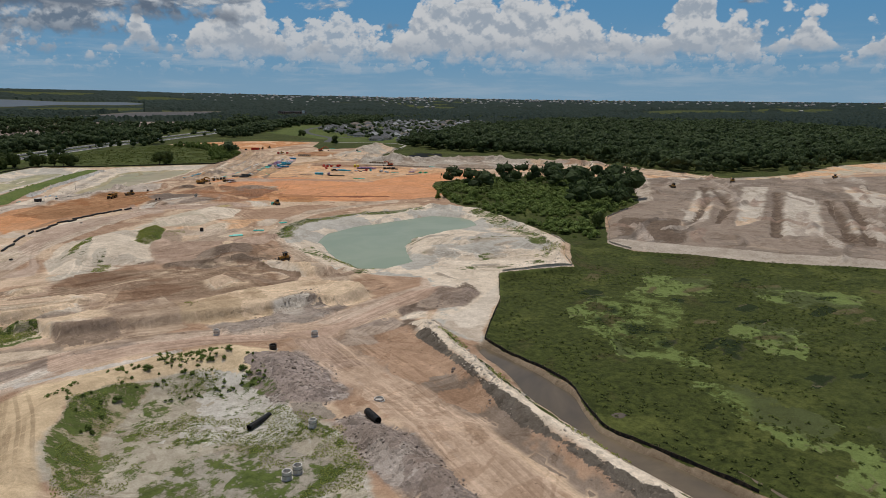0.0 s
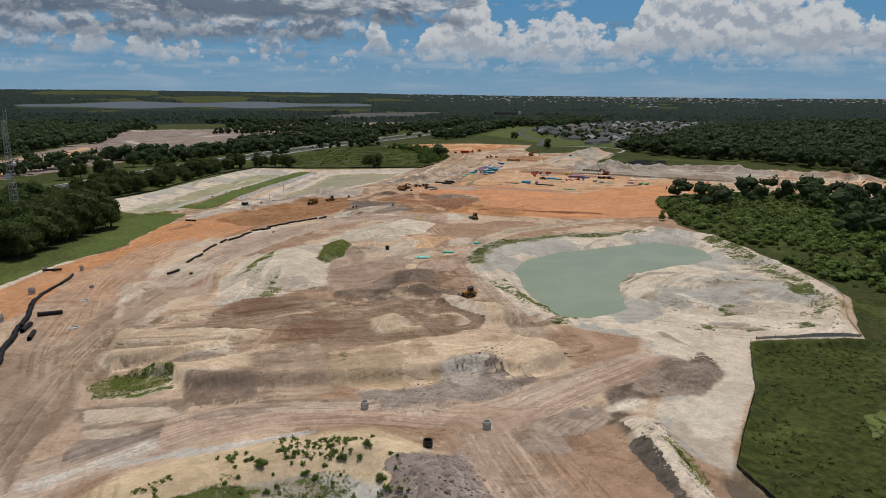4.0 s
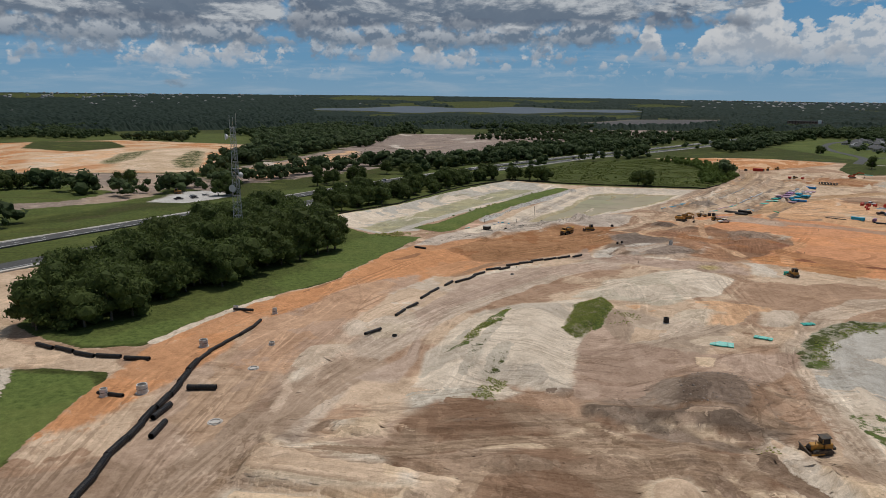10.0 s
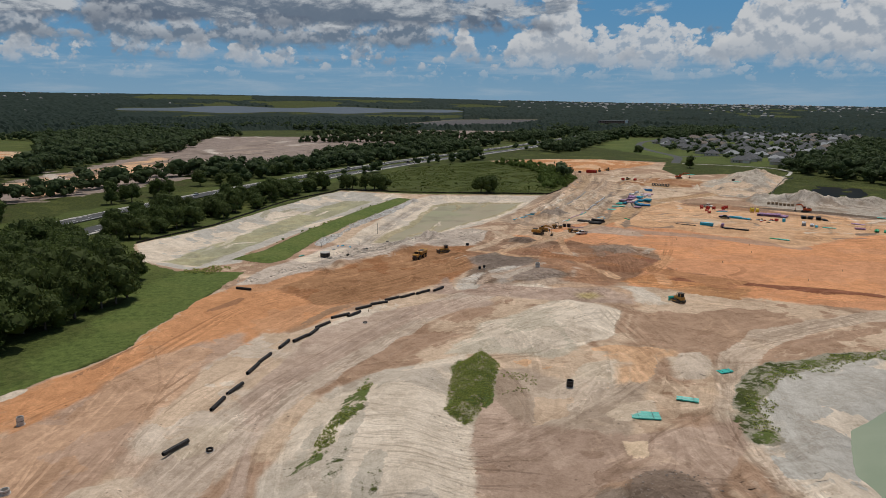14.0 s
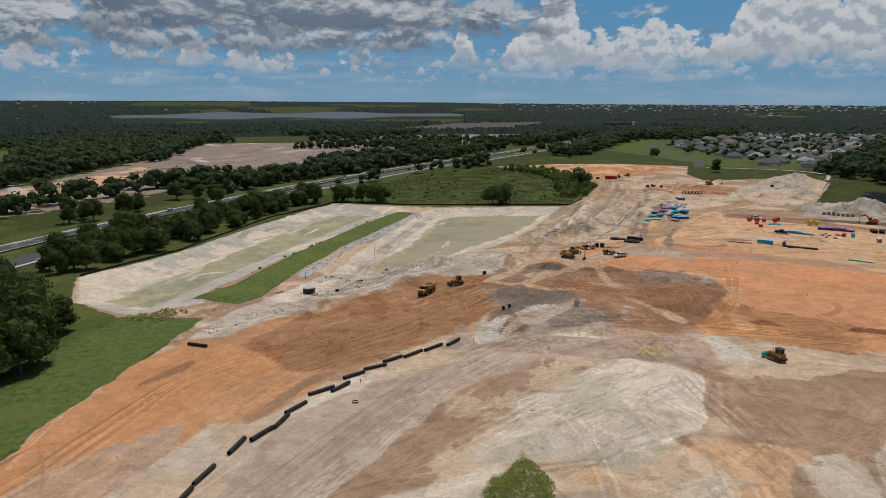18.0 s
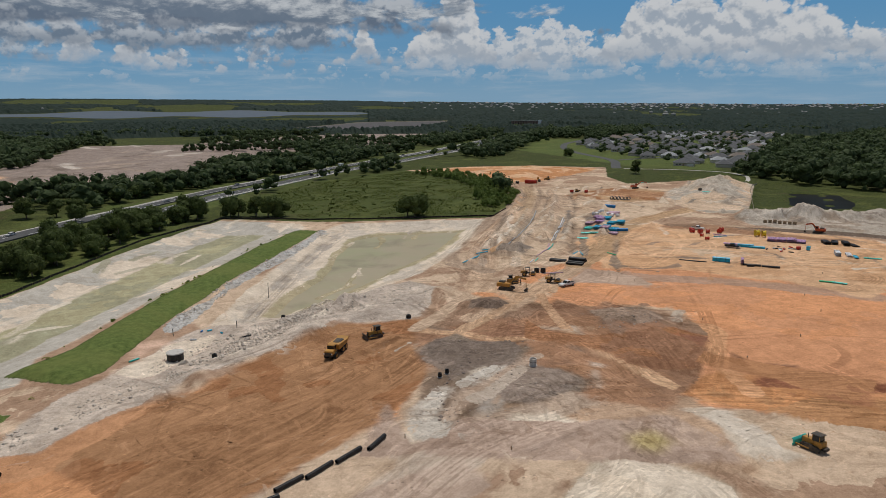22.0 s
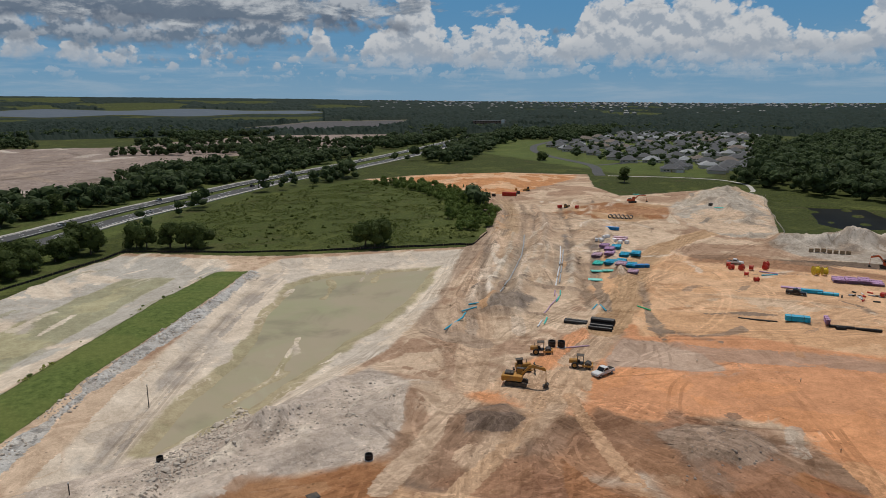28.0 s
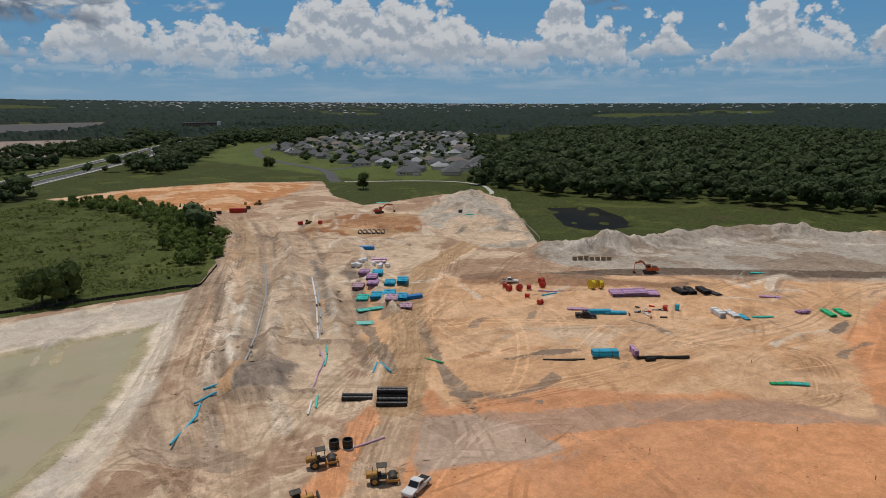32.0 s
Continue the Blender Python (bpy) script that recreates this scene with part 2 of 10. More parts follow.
    there = n.math("MULTIPLY", n.ramp(n.math("SUBTRACT", strewn_on, chance), 0.0, 0.04), n.ramp(lumps.outputs["Distance"], 0.34, 0.24))
    dirt = n.mix(n.math("MULTIPLY", there, 0.8), dirt, n.mix(n.ramp(sort, 0.33, 0.43), times(dirt, 0.55), times(dirt, 1.30)))
    # grass: broken edge, blades in clumps; wild grass is olive with dark and dry patches, mown grass an even green
    tuft = n.noise(flat, 0.55, 7.0, 0.78)
    clump = n.noise(flat, 0.14, 6.0, 0.70, dist=0.5)
    patch = n.noise(flat, 0.026, 7.0, 0.62, dist=1.2)
    wide = n.noise(flat, 0.0055, 5.0, 0.6)
    blade = n.ramp(tuft, 0.30, 0.70)
    wild = n.mix(blade, (0.021, 0.028, 0.007), (0.088, 0.104, 0.025))
    wild = n.mix(n.ramp(clump, 0.52, 0.62, 0.0, 0.75), wild, n.mix(blade, (0.018, 0.024, 0.006), (0.058, 0.070, 0.017)))
    wild = n.mix(n.ramp(patch, 0.53, 0.63, 0.0, 0.8), wild, n.mix(blade, (0.054, 0.064, 0.016), (0.138, 0.150, 0.040)))
    wild = n.mix(n.ramp(patch, 0.44, 0.34, 0.0, 0.75), wild, n.mix(blade, (0.040, 0.034, 0.014), (0.105, 0.090, 0.038)))
    wild = n.mix(n.ramp(wide, 0.47, 0.60, 0.0, 0.35), wild, (0.050, 0.062, 0.018))
    cut = n.mix(blade, (0.058, 0.088, 0.020), (0.155, 0.196, 0.054))
    cut = n.mix(n.ramp(patch, 0.45, 0.62, 0.0, 0.45), cut, (0.170, 0.185, 0.055))
    cut = n.mix(n.math("MULTIPLY", n.ramp(wide, 0.56, 0.44, 0.0, 0.3), n.ramp(mown, 0.85, 0.62)), cut, (0.075, 0.080, 0.023))
    streaks = n.noise(n.join(n.math("MULTIPLY", x, 0.022), n.math("MULTIPLY", y, 0.050), 4.0), 1.0, 6.0, 0.65, dist=0.6)
    cut = n.mix(n.math("MULTIPLY", n.ramp(streaks, 0.52, 0.60, 0.0, 0.5), n.ramp(mown, 0.85, 0.62)), cut, n.mix(blade, (0.045, 0.042, 0.014), (0.105, 0.098, 0.034)))
    green = n.mix(mown, wild, cut)
    edge = n.math("ADD", grass, n.math("MULTIPLY_ADD", n.math("SUBTRACT", clump, 0.5), 1.3, n.math("MULTIPLY", n.math("SUBTRACT", tuft, 0.5), 1.0)))
    cover = n.ramp(edge, 0.42, 0.56)
    n.put(bsdf.inputs["Base Color"], n.mix(cover, dirt, green))
    h = n.math("ADD", n.math("MULTIPLY", n.math("MULTIPLY", fine, track), 0.30), n.math("MULTIPLY_ADD", clods, 0.16, n.math("MULTIPLY", grain, 0.06)))
    h = n.math("ADD", h, n.math("MULTIPLY", n.math("MULTIPLY", tuft, cover), 0.9))
    h = n.math("ADD", h, n.math("MULTIPLY", n.math("SUBTRACT", damp, dry), -0.35))
    h = n.math("ADD", h, n.math("MULTIPLY", n.math("MULTIPLY", stones.outputs["Distance"], rubble), -1.0))
    h = n.math("MULTIPLY_ADD", there, 0.35, h)
    bump(n, bsdf, h, 0.42, 0.5)
    return m


def foliage(name, dark, light, dry=(0.10, 0.10, 0.035)):
    m, n, bsdf = material(name, 0.75)
    bsdf.inputs["Specular IOR Level"].default_value = 0.15
    geo = n.add("ShaderNodeNewGeometry")
    rnd = geo.outputs["Random Per Island"]
    pos = geo.outputs["Position"]
    big = n.noise(pos, 0.13, 4.0)
    wide = n.noise(pos, 0.02, 2.0)
    small = n.ramp(n.noise(pos, 0.9, 3.0, 0.7), 0.35, 0.65)
    c = n.mix(n.math("MULTIPLY_ADD", big, 0.35, n.math("MULTIPLY_ADD", rnd, 0.50, n.math("MULTIPLY", small, 0.25)), clamp=True), dark, light)
    c = n.mix(n.ramp(wide, 0.5, 0.75, 0.0, 0.25), c, dry)
    n.put(bsdf.inputs["Base Color"], c)
    thin = n.add("ShaderNodeBsdfTranslucent")
    n.put(thin.inputs["Color"], c)
    both = n.add("ShaderNodeMixShader")
    both.inputs[0].default_value = 0.35
    n.put(both.inputs[1], bsdf.outputs[0])
    n.put(both.inputs[2], thin.outputs[0])
    out = [k for k in m.node_tree.nodes if k.type == "OUTPUT_MATERIAL"][0]
    n.put(out.inputs["Surface"], both.outputs[0])
    return m


def water(name, colour, rough=0.12, wave=0.6, gloss=0.22):
    m, n, bsdf = material(name, rough)
    pos = n.add("ShaderNodeNewGeometry").outputs["Position"]
    murk = n.noise(pos, 0.03, 5.0, 0.6, dist=1.0)
    n.put(bsdf.inputs["Base Color"], n.mix(n.ramp(murk, 0.35, 0.7), colour[0], colour[1]))
    bsdf.inputs["Specular IOR Level"].default_value = gloss
    bump(n, bsdf, n.noise(pos, wave, 3.0), 0.12, 0.05)
    return m


def speckled(name, colour, second, scale, rough=0.9):
    m, n, bsdf = material(name, rough)
    pos = n.add("ShaderNodeNewGeometry").outputs["Position"]
    f = n.noise(pos, scale, 6.0, 0.7)
    g = n.noise(pos, scale * 0.06, 3.0)
    c = n.mix(n.ramp(f, 0.3, 0.7), colour, second)
    n.put(bsdf.inputs["Base Color"], n.mix(n.ramp(g, 0.45, 0.7, 0.0, 0.35), c, n.mix(1.0, second, (1.25, 1.2, 1.1), "MULTIPLY")))
    bump(n, bsdf, f, 0.3, 0.03)
    return m


M_EARTH = ground_material()
M_LEAF = foliage("oak_leaves", (0.026, 0.040, 0.011), (0.120, 0.160, 0.044))
# woodland further off: leaf colours shifted bluish to stand for distance haze
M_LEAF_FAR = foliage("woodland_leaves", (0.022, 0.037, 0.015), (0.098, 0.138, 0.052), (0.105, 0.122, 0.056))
# far canopy: blue haze and shaded crown sides are put into its base colour
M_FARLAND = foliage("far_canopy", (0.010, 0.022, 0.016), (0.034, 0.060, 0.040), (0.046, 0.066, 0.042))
M_SHRUB = foliage("shrub_leaves", (0.055, 0.085, 0.020), (0.235, 0.310, 0.080), (0.24, 0.24, 0.08))
M_WEED = foliage("weed_blades", (0.13, 0.16, 0.035), (0.39, 0.42, 0.105), (0.42, 0.36, 0.13))
M_REED = foliage("reed_blades", (0.050, 0.068, 0.016), (0.165, 0.200, 0.050), (0.17, 0.16, 0.06))
M_ROOFFAR = speckled("far_roofs", (0.20, 0.195, 0.19), (0.42, 0.41, 0.39), 0.05)
M_BARK = speckled("bark", (0.07, 0.055, 0.04), (0.16, 0.13, 0.10), 2.0)
M_POND = water("pond_water", ((0.270, 0.315, 0.215), (0.315, 0.350, 0.245)), 0.25, 0.6, 0.10)
M_MUDWATER = water("muddy_water", ((0.105, 0.085, 0.062), (0.19, 0.145, 0.095)), 0.10)
M_SHALLOW = water("shallow_water", ((0.385, 0.325, 0.225), (0.335, 0.325, 0.195)), 0.45, 0.6, 0.06)


def silt_patches(m):
    """Darker drifts of silt and paler shoals showing through shallow water."""
    n = Nodes(m.node_tree)
    bsdf = m.node_tree.nodes["Principled BSDF"]
    old = bsdf.inputs["Base Color"].links[0].from_socket
    pos = n.add("ShaderNodeNewGeometry").outputs["Position"]
    drift = n.noise(pos, 0.045, 6.0, 0.58, dist=0.5)
    c = n.mix(n.ramp(drift, 0.52, 0.70, 0.0, 0.55), old, (0.20, 0.175, 0.125))
    c = n.mix(n.ramp(drift, 0.42, 0.34, 0.0, 0.6), c, (0.40, 0.37, 0.25))
    n.put(bsdf.inputs["Base Color"], n.mix(n.ramp(n.noise(pos, 0.5, 5.0, 0.7), 0.45, 0.75, 0.0, 0.25), c, (0.40, 0.33, 0.23)))


silt_patches(M_SHALLOW)
M_DARKWATER = water("dark_water", ((0.010, 0.010, 0.008), (0.02, 0.02, 0.015)), 0.5, 0.6, 0.02)
M_LAKE = water("lake_water", ((0.085, 0.110, 0.140), (0.115, 0.135, 0.160)), 0.5, 0.6, 0.08)
M_ASPHALT = speckled("asphalt", (0.055, 0.055, 0.056), (0.10, 0.10, 0.10), 1.5)
M_CONC = worn("concrete", (0.58, 0.55, 0.51), amount=0.45, rough=0.85)
M_LINE = worn("line_paint", (0.72, 0.72, 0.70), amount=0.2)
M_BLACK = worn("black_plastic", (0.012, 0.012, 0.013), (0.16, 0.12, 0.09), 0.25, 0.45)
M_BLUE = worn("blue_plastic", (0.03, 0.42, 0.62), amount=0.15, rough=0.4)
M_DEEPBLUE = worn("deep_blue_plastic", (0.01, 0.22, 0.55), amount=0.15, rough=0.4)
M_CYAN = worn("turquoise_plastic", (0.06, 0.55, 0.46), amount=0.15, rough=0.4)
M_GREEN = worn("green_plastic", (0.03, 0.50, 0.22), amount=0.15, rough=0.4)
M_PURPLE = worn("purple_plastic", (0.52, 0.31, 0.50), amount=0.25, rough=0.45)
M_PINK = worn("faded_pink_plastic", (0.55, 0.36, 0.45), amount=0.3, rough=0.45)
M_WHITEP = worn("white_plastic", (0.75, 0.76, 0.77), amount=0.25, rough=0.4)
M_YELLOW = worn("machine_yellow", (0.46, 0.225, 0.04), amount=0.55, rough=0.5)
M_ORANGE = worn("machine_orange", (0.55, 0.10, 0.03), amount=0.35, rough=0.5)
M_STEEL = worn("dark_steel", (0.06, 0.055, 0.05), amount=0.6, rough=0.6, metal=0.3)
M_GALV = worn("galvanised_steel", (0.42, 0.43, 0.44), amount=0.1, rough=0.45, metal=0.4)
M_RUBBER = worn("rubber", (0.018, 0.018, 0.018), amount=0.55, rough=0.9)
M_GLASS = worn("dark_glass", (0.012, 0.015, 0.018), amount=0.08, rough=0.08)
M_WHITE = worn("white_paint", (0.72, 0.72, 0.71), amount=0.15, rough=0.35)
M_CARDARK = worn("dark_car_paint", (0.012, 0.014, 0.02), amount=0.1, rough=0.25)
M_CARRED = worn("red_car_paint", (0.42, 0.02, 0.015), amount=0.1, rough=0.3)
M_CARGREY = worn("grey_car_paint", (0.35, 0.36, 0.37), amount=0.1, rough=0.3)
M_RED = worn("red_enamel", (0.50, 0.035, 0.02), amount=0.2, rough=0.45)
M_YELSPOOL = worn("yellow_plastic", (0.65, 0.48, 0.03), amount=0.12, rough=0.4)
M_WALL = worn("stucco", (0.58, 0.54, 0.48), amount=0.15, rough=0.9)
M_ROOF = speckled("roof_shingles", (0.075, 0.078, 0.083), (0.135, 0.136, 0.14), 1.3)
M_ROOFL = speckled("pale_shingles", (0.24, 0.25, 0.26), (0.36, 0.37, 0.38), 1.3)
M_ROOFB = speckled("brown_shingles", (0.15, 0.12, 0.10), (0.24, 0.20, 0.17), 1.3)
M_STONE = speckled("broken_stone", (0.40, 0.345, 0.285), (0.58, 0.505, 0.425), 0.8)
M_CLOD = speckled("earth_clods", (0.20, 0.155, 0.125), (0.33, 0.27, 0.225), 0.8)
M_FENCE = worn("black_silt_fabric", (0.02, 0.02, 0.02), amount=0.4, rough=0.9)
M_SHEET = worn("pale_silt_fabric", (0.55, 0.50, 0.43), amount=0.4, rough=0.9)
M_WOOD = speckled("raw_timber", (0.22, 0.15, 0.09), (0.34, 0.25, 0.16), 3.0)

# ---- the ground: one sheet, fine on the site and wide towards the horizon ----
RNG = np.random.default_rng(7)


def lattice(x, y, seed):
    """Smooth value noise, 0 to 1, on a unit lattice."""
    xi, yi = np.floor(x), np.floor(y)
    fx, fy = x - xi, y - yi
    fx, fy = fx * fx * (3 - 2 * fx), fy * fy * (3 - 2 * fy)

    def cell(a, b):
        h = np.sin(a * 127.1 + b * 311.7 + seed * 74.7) * 43758.5453
        return h - np.floor(h)

    lo = cell(xi, yi) * (1 - fx) + cell(xi + 1, yi) * fx
    hi = cell(xi, yi + 1) * (1 - fx) + cell(xi + 1, yi + 1) * fx
    return lo * (1 - fy) + hi * fy


def fbm(x, y, size, seed=0.0, octaves=4, gain=0.5):
    total, amp, weight = 0.0, 1.0, 0.0
    for k in range(octaves):
        total = total + amp * lattice(x / size * 2**k, y / size * 2**k, seed + 11.3 * k)
        weight, amp = weight + amp, amp * gain
    return total / weight


def smooth(lo, hi, v):
    t = np.clip((v - lo) / (hi - lo), 0, 1)
    return t * t * (3 - 2 * t)


def axis_steps(lo, hi, step, far_lo, far_hi, grow=1.09):
    mid = list(np.arange(lo, hi + step / 2, step))
    s, v, left = step, lo, []
    while v > far_lo:
        s *= grow
        v -= s
        left.append(v)
    s, v, right = step, mid[-1], []
    while v < far_hi:
        s *= grow
        v += s
        right.append(v)
    return np.array(left[::-1] + mid + right)


def runs(far_lo, far_hi, *stretches):
    """Grid lines in even steps over each stretch (from, to, step), widening beyond the first and the last."""
    mid = np.concatenate([np.arange(lo, hi, step) for lo, hi, step in stretches])
    return np.unique(np.concatenate([axis_steps(mid[0], mid[0] + 0.1, stretches[0][2], far_lo, mid[0], 1.14), mid, axis_steps(mid[-1], mid[-1] + 0.1, stretches[-1][2], mid[-1], far_hi, 1.14)]).round(3))


GX = runs(-5200, 5200, (-700, -190, 7.0), (-190, -112, 2.6), (-112, 168, 1.0), (168, 300, 1.35), (300, 470, 2.2), (470, 720, 7.0))
GY = runs(-5200, 5400, (-34, 440, 1.0), (440, 560, 1.5), (560, 800, 2.4), (800, 1700, 8.0))
X, Y = np.meshgrid(GX, GY, indexing="ij")
R_FAR = np.hypot(X - 40, Y - 250)


def far_rise(r, a):
    """The country climbs gently towards the skyline, more so in the north-west. r: metres off; a: radians east of north."""
    return (50 + np.interp(np.degrees(a), (-30, -8, 10, 22, 45), (52, 46, 30, 12, -10))) * smooth(2300, 4900, r)


HEIGHT = 0.5 * (fbm(X, Y, 60, 1) - 0.5) + 0.45 * (fbm(X, Y, 9, 2) - 0.5) * smooth(900, 200, R_FAR) + far_rise(R_FAR, np.arctan2(X - 40, Y - 250))
# open country: rough grass in large fields
SOIL = np.empty(X.shape + (3,))
SOIL[:] = (0.26, 0.21, 0.15)
GRASS = np.ones(X.shape)
TRACK = np.zeros(X.shape)
RUBBLE = np.zeros(X.shape)
MOWN = np.zeros(X.shape)
# near a border each place keeps the soil under it, the soil laid over it and the distance to the border in grid steps
UNDER, OVER, BORDER = SOIL.copy(), SOIL.copy(), np.full(X.shape, -3.0)

CELL = np.maximum(np.gradient(GX)[:, None], np.gradient(GY)[None, :])
WARP = fbm(X, Y, 14, 3, 6, 0.62) - 0.5
WARP2 = fbm(X, Y, 26, 5, 3) - 0.5
PATCH = fbm(X, Y, 22, 8, 6, 0.62)


def window(points, margin):
    px, py = [p[0] for p in points], [p[1] for p in points]
    i0, i1 = np.searchsorted(GX, (min(px) - margin, max(px) + margin))
    j0, j1 = np.searchsorted(GY, (min(py) - margin, max(py) + margin))
    return np.s_[i0:i1, j0:j1]


def line_distance(x, y, points, closed=False):
    best = np.full(x.shape, 1e9)
    ends = list(zip(points, points[1:] + points[:1])) if closed else list(zip(points, points[1:]))
    for (ax, ay), (bx, by) in ends:
        dx, dy = bx - ax, by - ay
        t = np.clip(((x - ax) * dx + (y - ay) * dy) / (dx * dx + dy * dy + 1e-9), 0, 1)
        best = np.minimum(best, (x - ax - t * dx) ** 2 + (y - ay - t * dy) ** 2)
    return np.sqrt(best)


def inside(x, y, points):
    """Signed distance to an outline, positive within."""
    odd = np.zeros(x.shape, bool)
    for (ax, ay), (bx, by) in zip(points, points[1:] + points[:1]):
        odd ^= ((ay > y) != (by > y)) & (x < (bx - ax) * (y - ay) / (by - ay + 1e-12) + ax)
    return np.where(odd, 1, -1) * line_distance(x, y, points, True)


def lay(w, colour, sd):
    """Lays a soil where sd, in metres, is positive, and remembers the border for the material to draw sharply."""
    e = np.clip(sd / CELL[w], -3, 3)
    near = (e > -3)[..., None]
    old = SOIL[w].copy()
    fade_in, fade_out = smooth(-3, -1.6, e)[..., None], smooth(1.6, 3, e)[..., None]
    UNDER[w] = np.where(near, old + (colour - old) * fade_out, UNDER[w])
    OVER[w] = np.where(near, old + (colour - old) * fade_in, OVER[w])
    BORDER[w] = np.where(near[..., 0], e, BORDER[w])
    SOIL[w] += (colour - old) * smooth(-0.6, 0.6, e)[..., None]


def zone(points, soil=None, second=None, soft=0.7, rough=8.0, grass=None, track=None, rubble=None, lift=0.0, ramp=6.0, share=0.5, mown=None):
    """Lays one kind of ground within an outline. lift: metres up or down, reached ramp metres within."""
    w = window(points, 30)
    soft = 0.62 * CELL[w] if soft <= 1.2 else np.maximum(soft, 0.62 * CELL[w])
    x, y = X[w], Y[w]
    sd = inside(x, y, points)
    bent = sd + rough * WARP[w]
    f = smooth(-soft, soft, bent)
    if soil is not None:
        if np.min(soft) > 1.3 * np.min(CELL[w]):
            SOIL[w] += (np.array(soil) - SOIL[w]) * f[..., None]
            UNDER[w] += (np.array(soil) - UNDER[w]) * f[..., None]
            OVER[w] += (np.array(soil) - OVER[w]) * f[..., None]
        else:
            lay(w, np.array(soil), bent)
            if second is not None:
                lay(w, np.array(second), np.minimum(bent, (PATCH[w] - share) * 32.0))
    for field, value in ((GRASS, grass), (TRACK, track), (RUBBLE, rubble), (MOWN, mown)):
        if value is not None:
            field[w] += (value - field[w]) * f
    if lift:
        HEIGHT[w] += lift * smooth(0, ramp, sd + 2.5 * WARP[w])


def ridge(points, high, wide, ragged=0.5):
    w = window(points, wide * 3)
    d = line_distance(X[w], Y[w], points)
    HEIGHT[w] += high * np.exp(-((d / wide) ** 2)) * (1 - ragged + 2 * ragged * fbm(X[w], Y[w], 7, 21, 3))


def heap(cx, cy, high, wide, long=1.0, turn=0.0):
    pts = [(cx, cy)]
    w = window(pts, wide * 3 * max(1, long))
    dx, dy = X[w] - cx, Y[w] - cy
    c, s = math.cos(radians(turn)), math.sin(radians(turn))
    u, v = (dx * c + dy * s) / long, dy * c - dx * s
    d = np.hypot(u, v) / wide + 0.5 * WARP[w]
    HEIGHT[w] += high * np.clip(1 - d, 0, 1) ** 0.8


def stain(points, wide, soil, grass=None, track=None, strength=1.0, rubble=None, ragged=5.0):
    """A band of another ground along a line."""
    w = window(points, wide * 2 + 12)
    d = line_distance(X[w], Y[w], points)
    edge = 0.62 * CELL[w]
    f = strength * smooth(-edge, edge, wide - d - ragged * WARP[w])
    if soil is not None:
        lay(w, SOIL[w] + (np.array(soil) - SOIL[w]) * strength, wide - d - ragged * WARP[w])
    for field, value in ((GRASS, grass), (TRACK, track), (RUBBLE, rubble)):
        if value is not None:
            field[w] += (value - field[w]) * f


WHITE, PALE, SAND, TAN = (0.66, 0.552, 0.432), (0.56, 0.412, 0.288), (0.64, 0.400, 0.235), (0.385, 0.250, 0.165)
BROWN, MUD, GREY = (0.235, 0.143, 0.090), (0.145, 0.104, 0.075), (0.29, 0.222, 0.165)
ORANGE, RUST, RED = (0.51, 0.240, 0.104), (0.31, 0.145, 0.066), (0.25, 0.10, 0.054)
CREAM = (0.65, 0.49, 0.335)

# far fields are lighter than the wild ground
MOWN[:] = 0.0
# the cleared site
SITE = [(-66, 100), (-69, 178), (-74, 186), (-110, 186), (-150, 190), (-150, 245), (-122, 240), (-112, 212), (-86, 198), (-72, 201), (-60, 235), (-38, 268),
        (-25, 315), (-16, 345), (-40, 352), (-58, 370), (-66, 403), (-40, 441), (1, 530), (29, 577), (72, 552), (88, 545), (160, 534),
        (184, 560), (208, 610), (232, 672), (224, 750), (190, 800), (256, 815), (316, 803), (372, 760), (330, 690), (316, 640), (386, 642), (402, 622),
        (386, 588), (340, 538), (292, 492), (320, 472), (376, 460), (401, 434), (410, 405), (430, 390), (462, 352)]
SITE += [(462, 275), (454, 219), (523, 213), (630, 230), (720, 225), (720, -40), (-66, -40)]
zone(SITE, PALE, TAN, soft=1.0, rough=5, grass=0.0, track=0.45)
zone([(-180, 120), (-100, 182), (-74, 182), (-69, 176), (-67, 140), (-66, 100), (-120, 60)], None, rough=2, mown=1.0)
zone([(-112, 208), (-86, 199), (-72, 202), (-60, 236), (-38, 268), (-25, 315), (-14, 346), (-30, 356), (-60, 352), (-64, 300), (-90, 240)], None, rough=2, mown=0.9)
zone([(500, 740), (700, 900), (1010, 1180), (1050, 1360), (820, 1360), (640, 1220), (560, 1260), (400, 1040), (400, 760), (440, 700)], None, rough=20, mown=0.7)
for field in ([(58, 560), (168, 534), (186, 566), (212, 612), (234, 680), (226, 752), (190, 800), (90, 735), (30, 640)], [(-140, 140), (-60, 240), (-40, 360), (20, 610), (60, 700), (420, 1180), (520, 1330), (430, 1360), (330, 1130), (150, 900), (0, 720), (-110, 520), (-220, 330)],
              [(-500, 200), (-240, 320), (-190, 440), (-200, 560), (-330, 600), (-520, 560), (-700, 420)], [(-700, 1000), (-500, 1060), (-300, 950), (-180, 960), (-190, 1180), (-420, 1330), (-760, 1240)]):
    zone(field, None, rough=20, soft=4, mown=0.30 if field[0] == (58, 560) else 0.50)
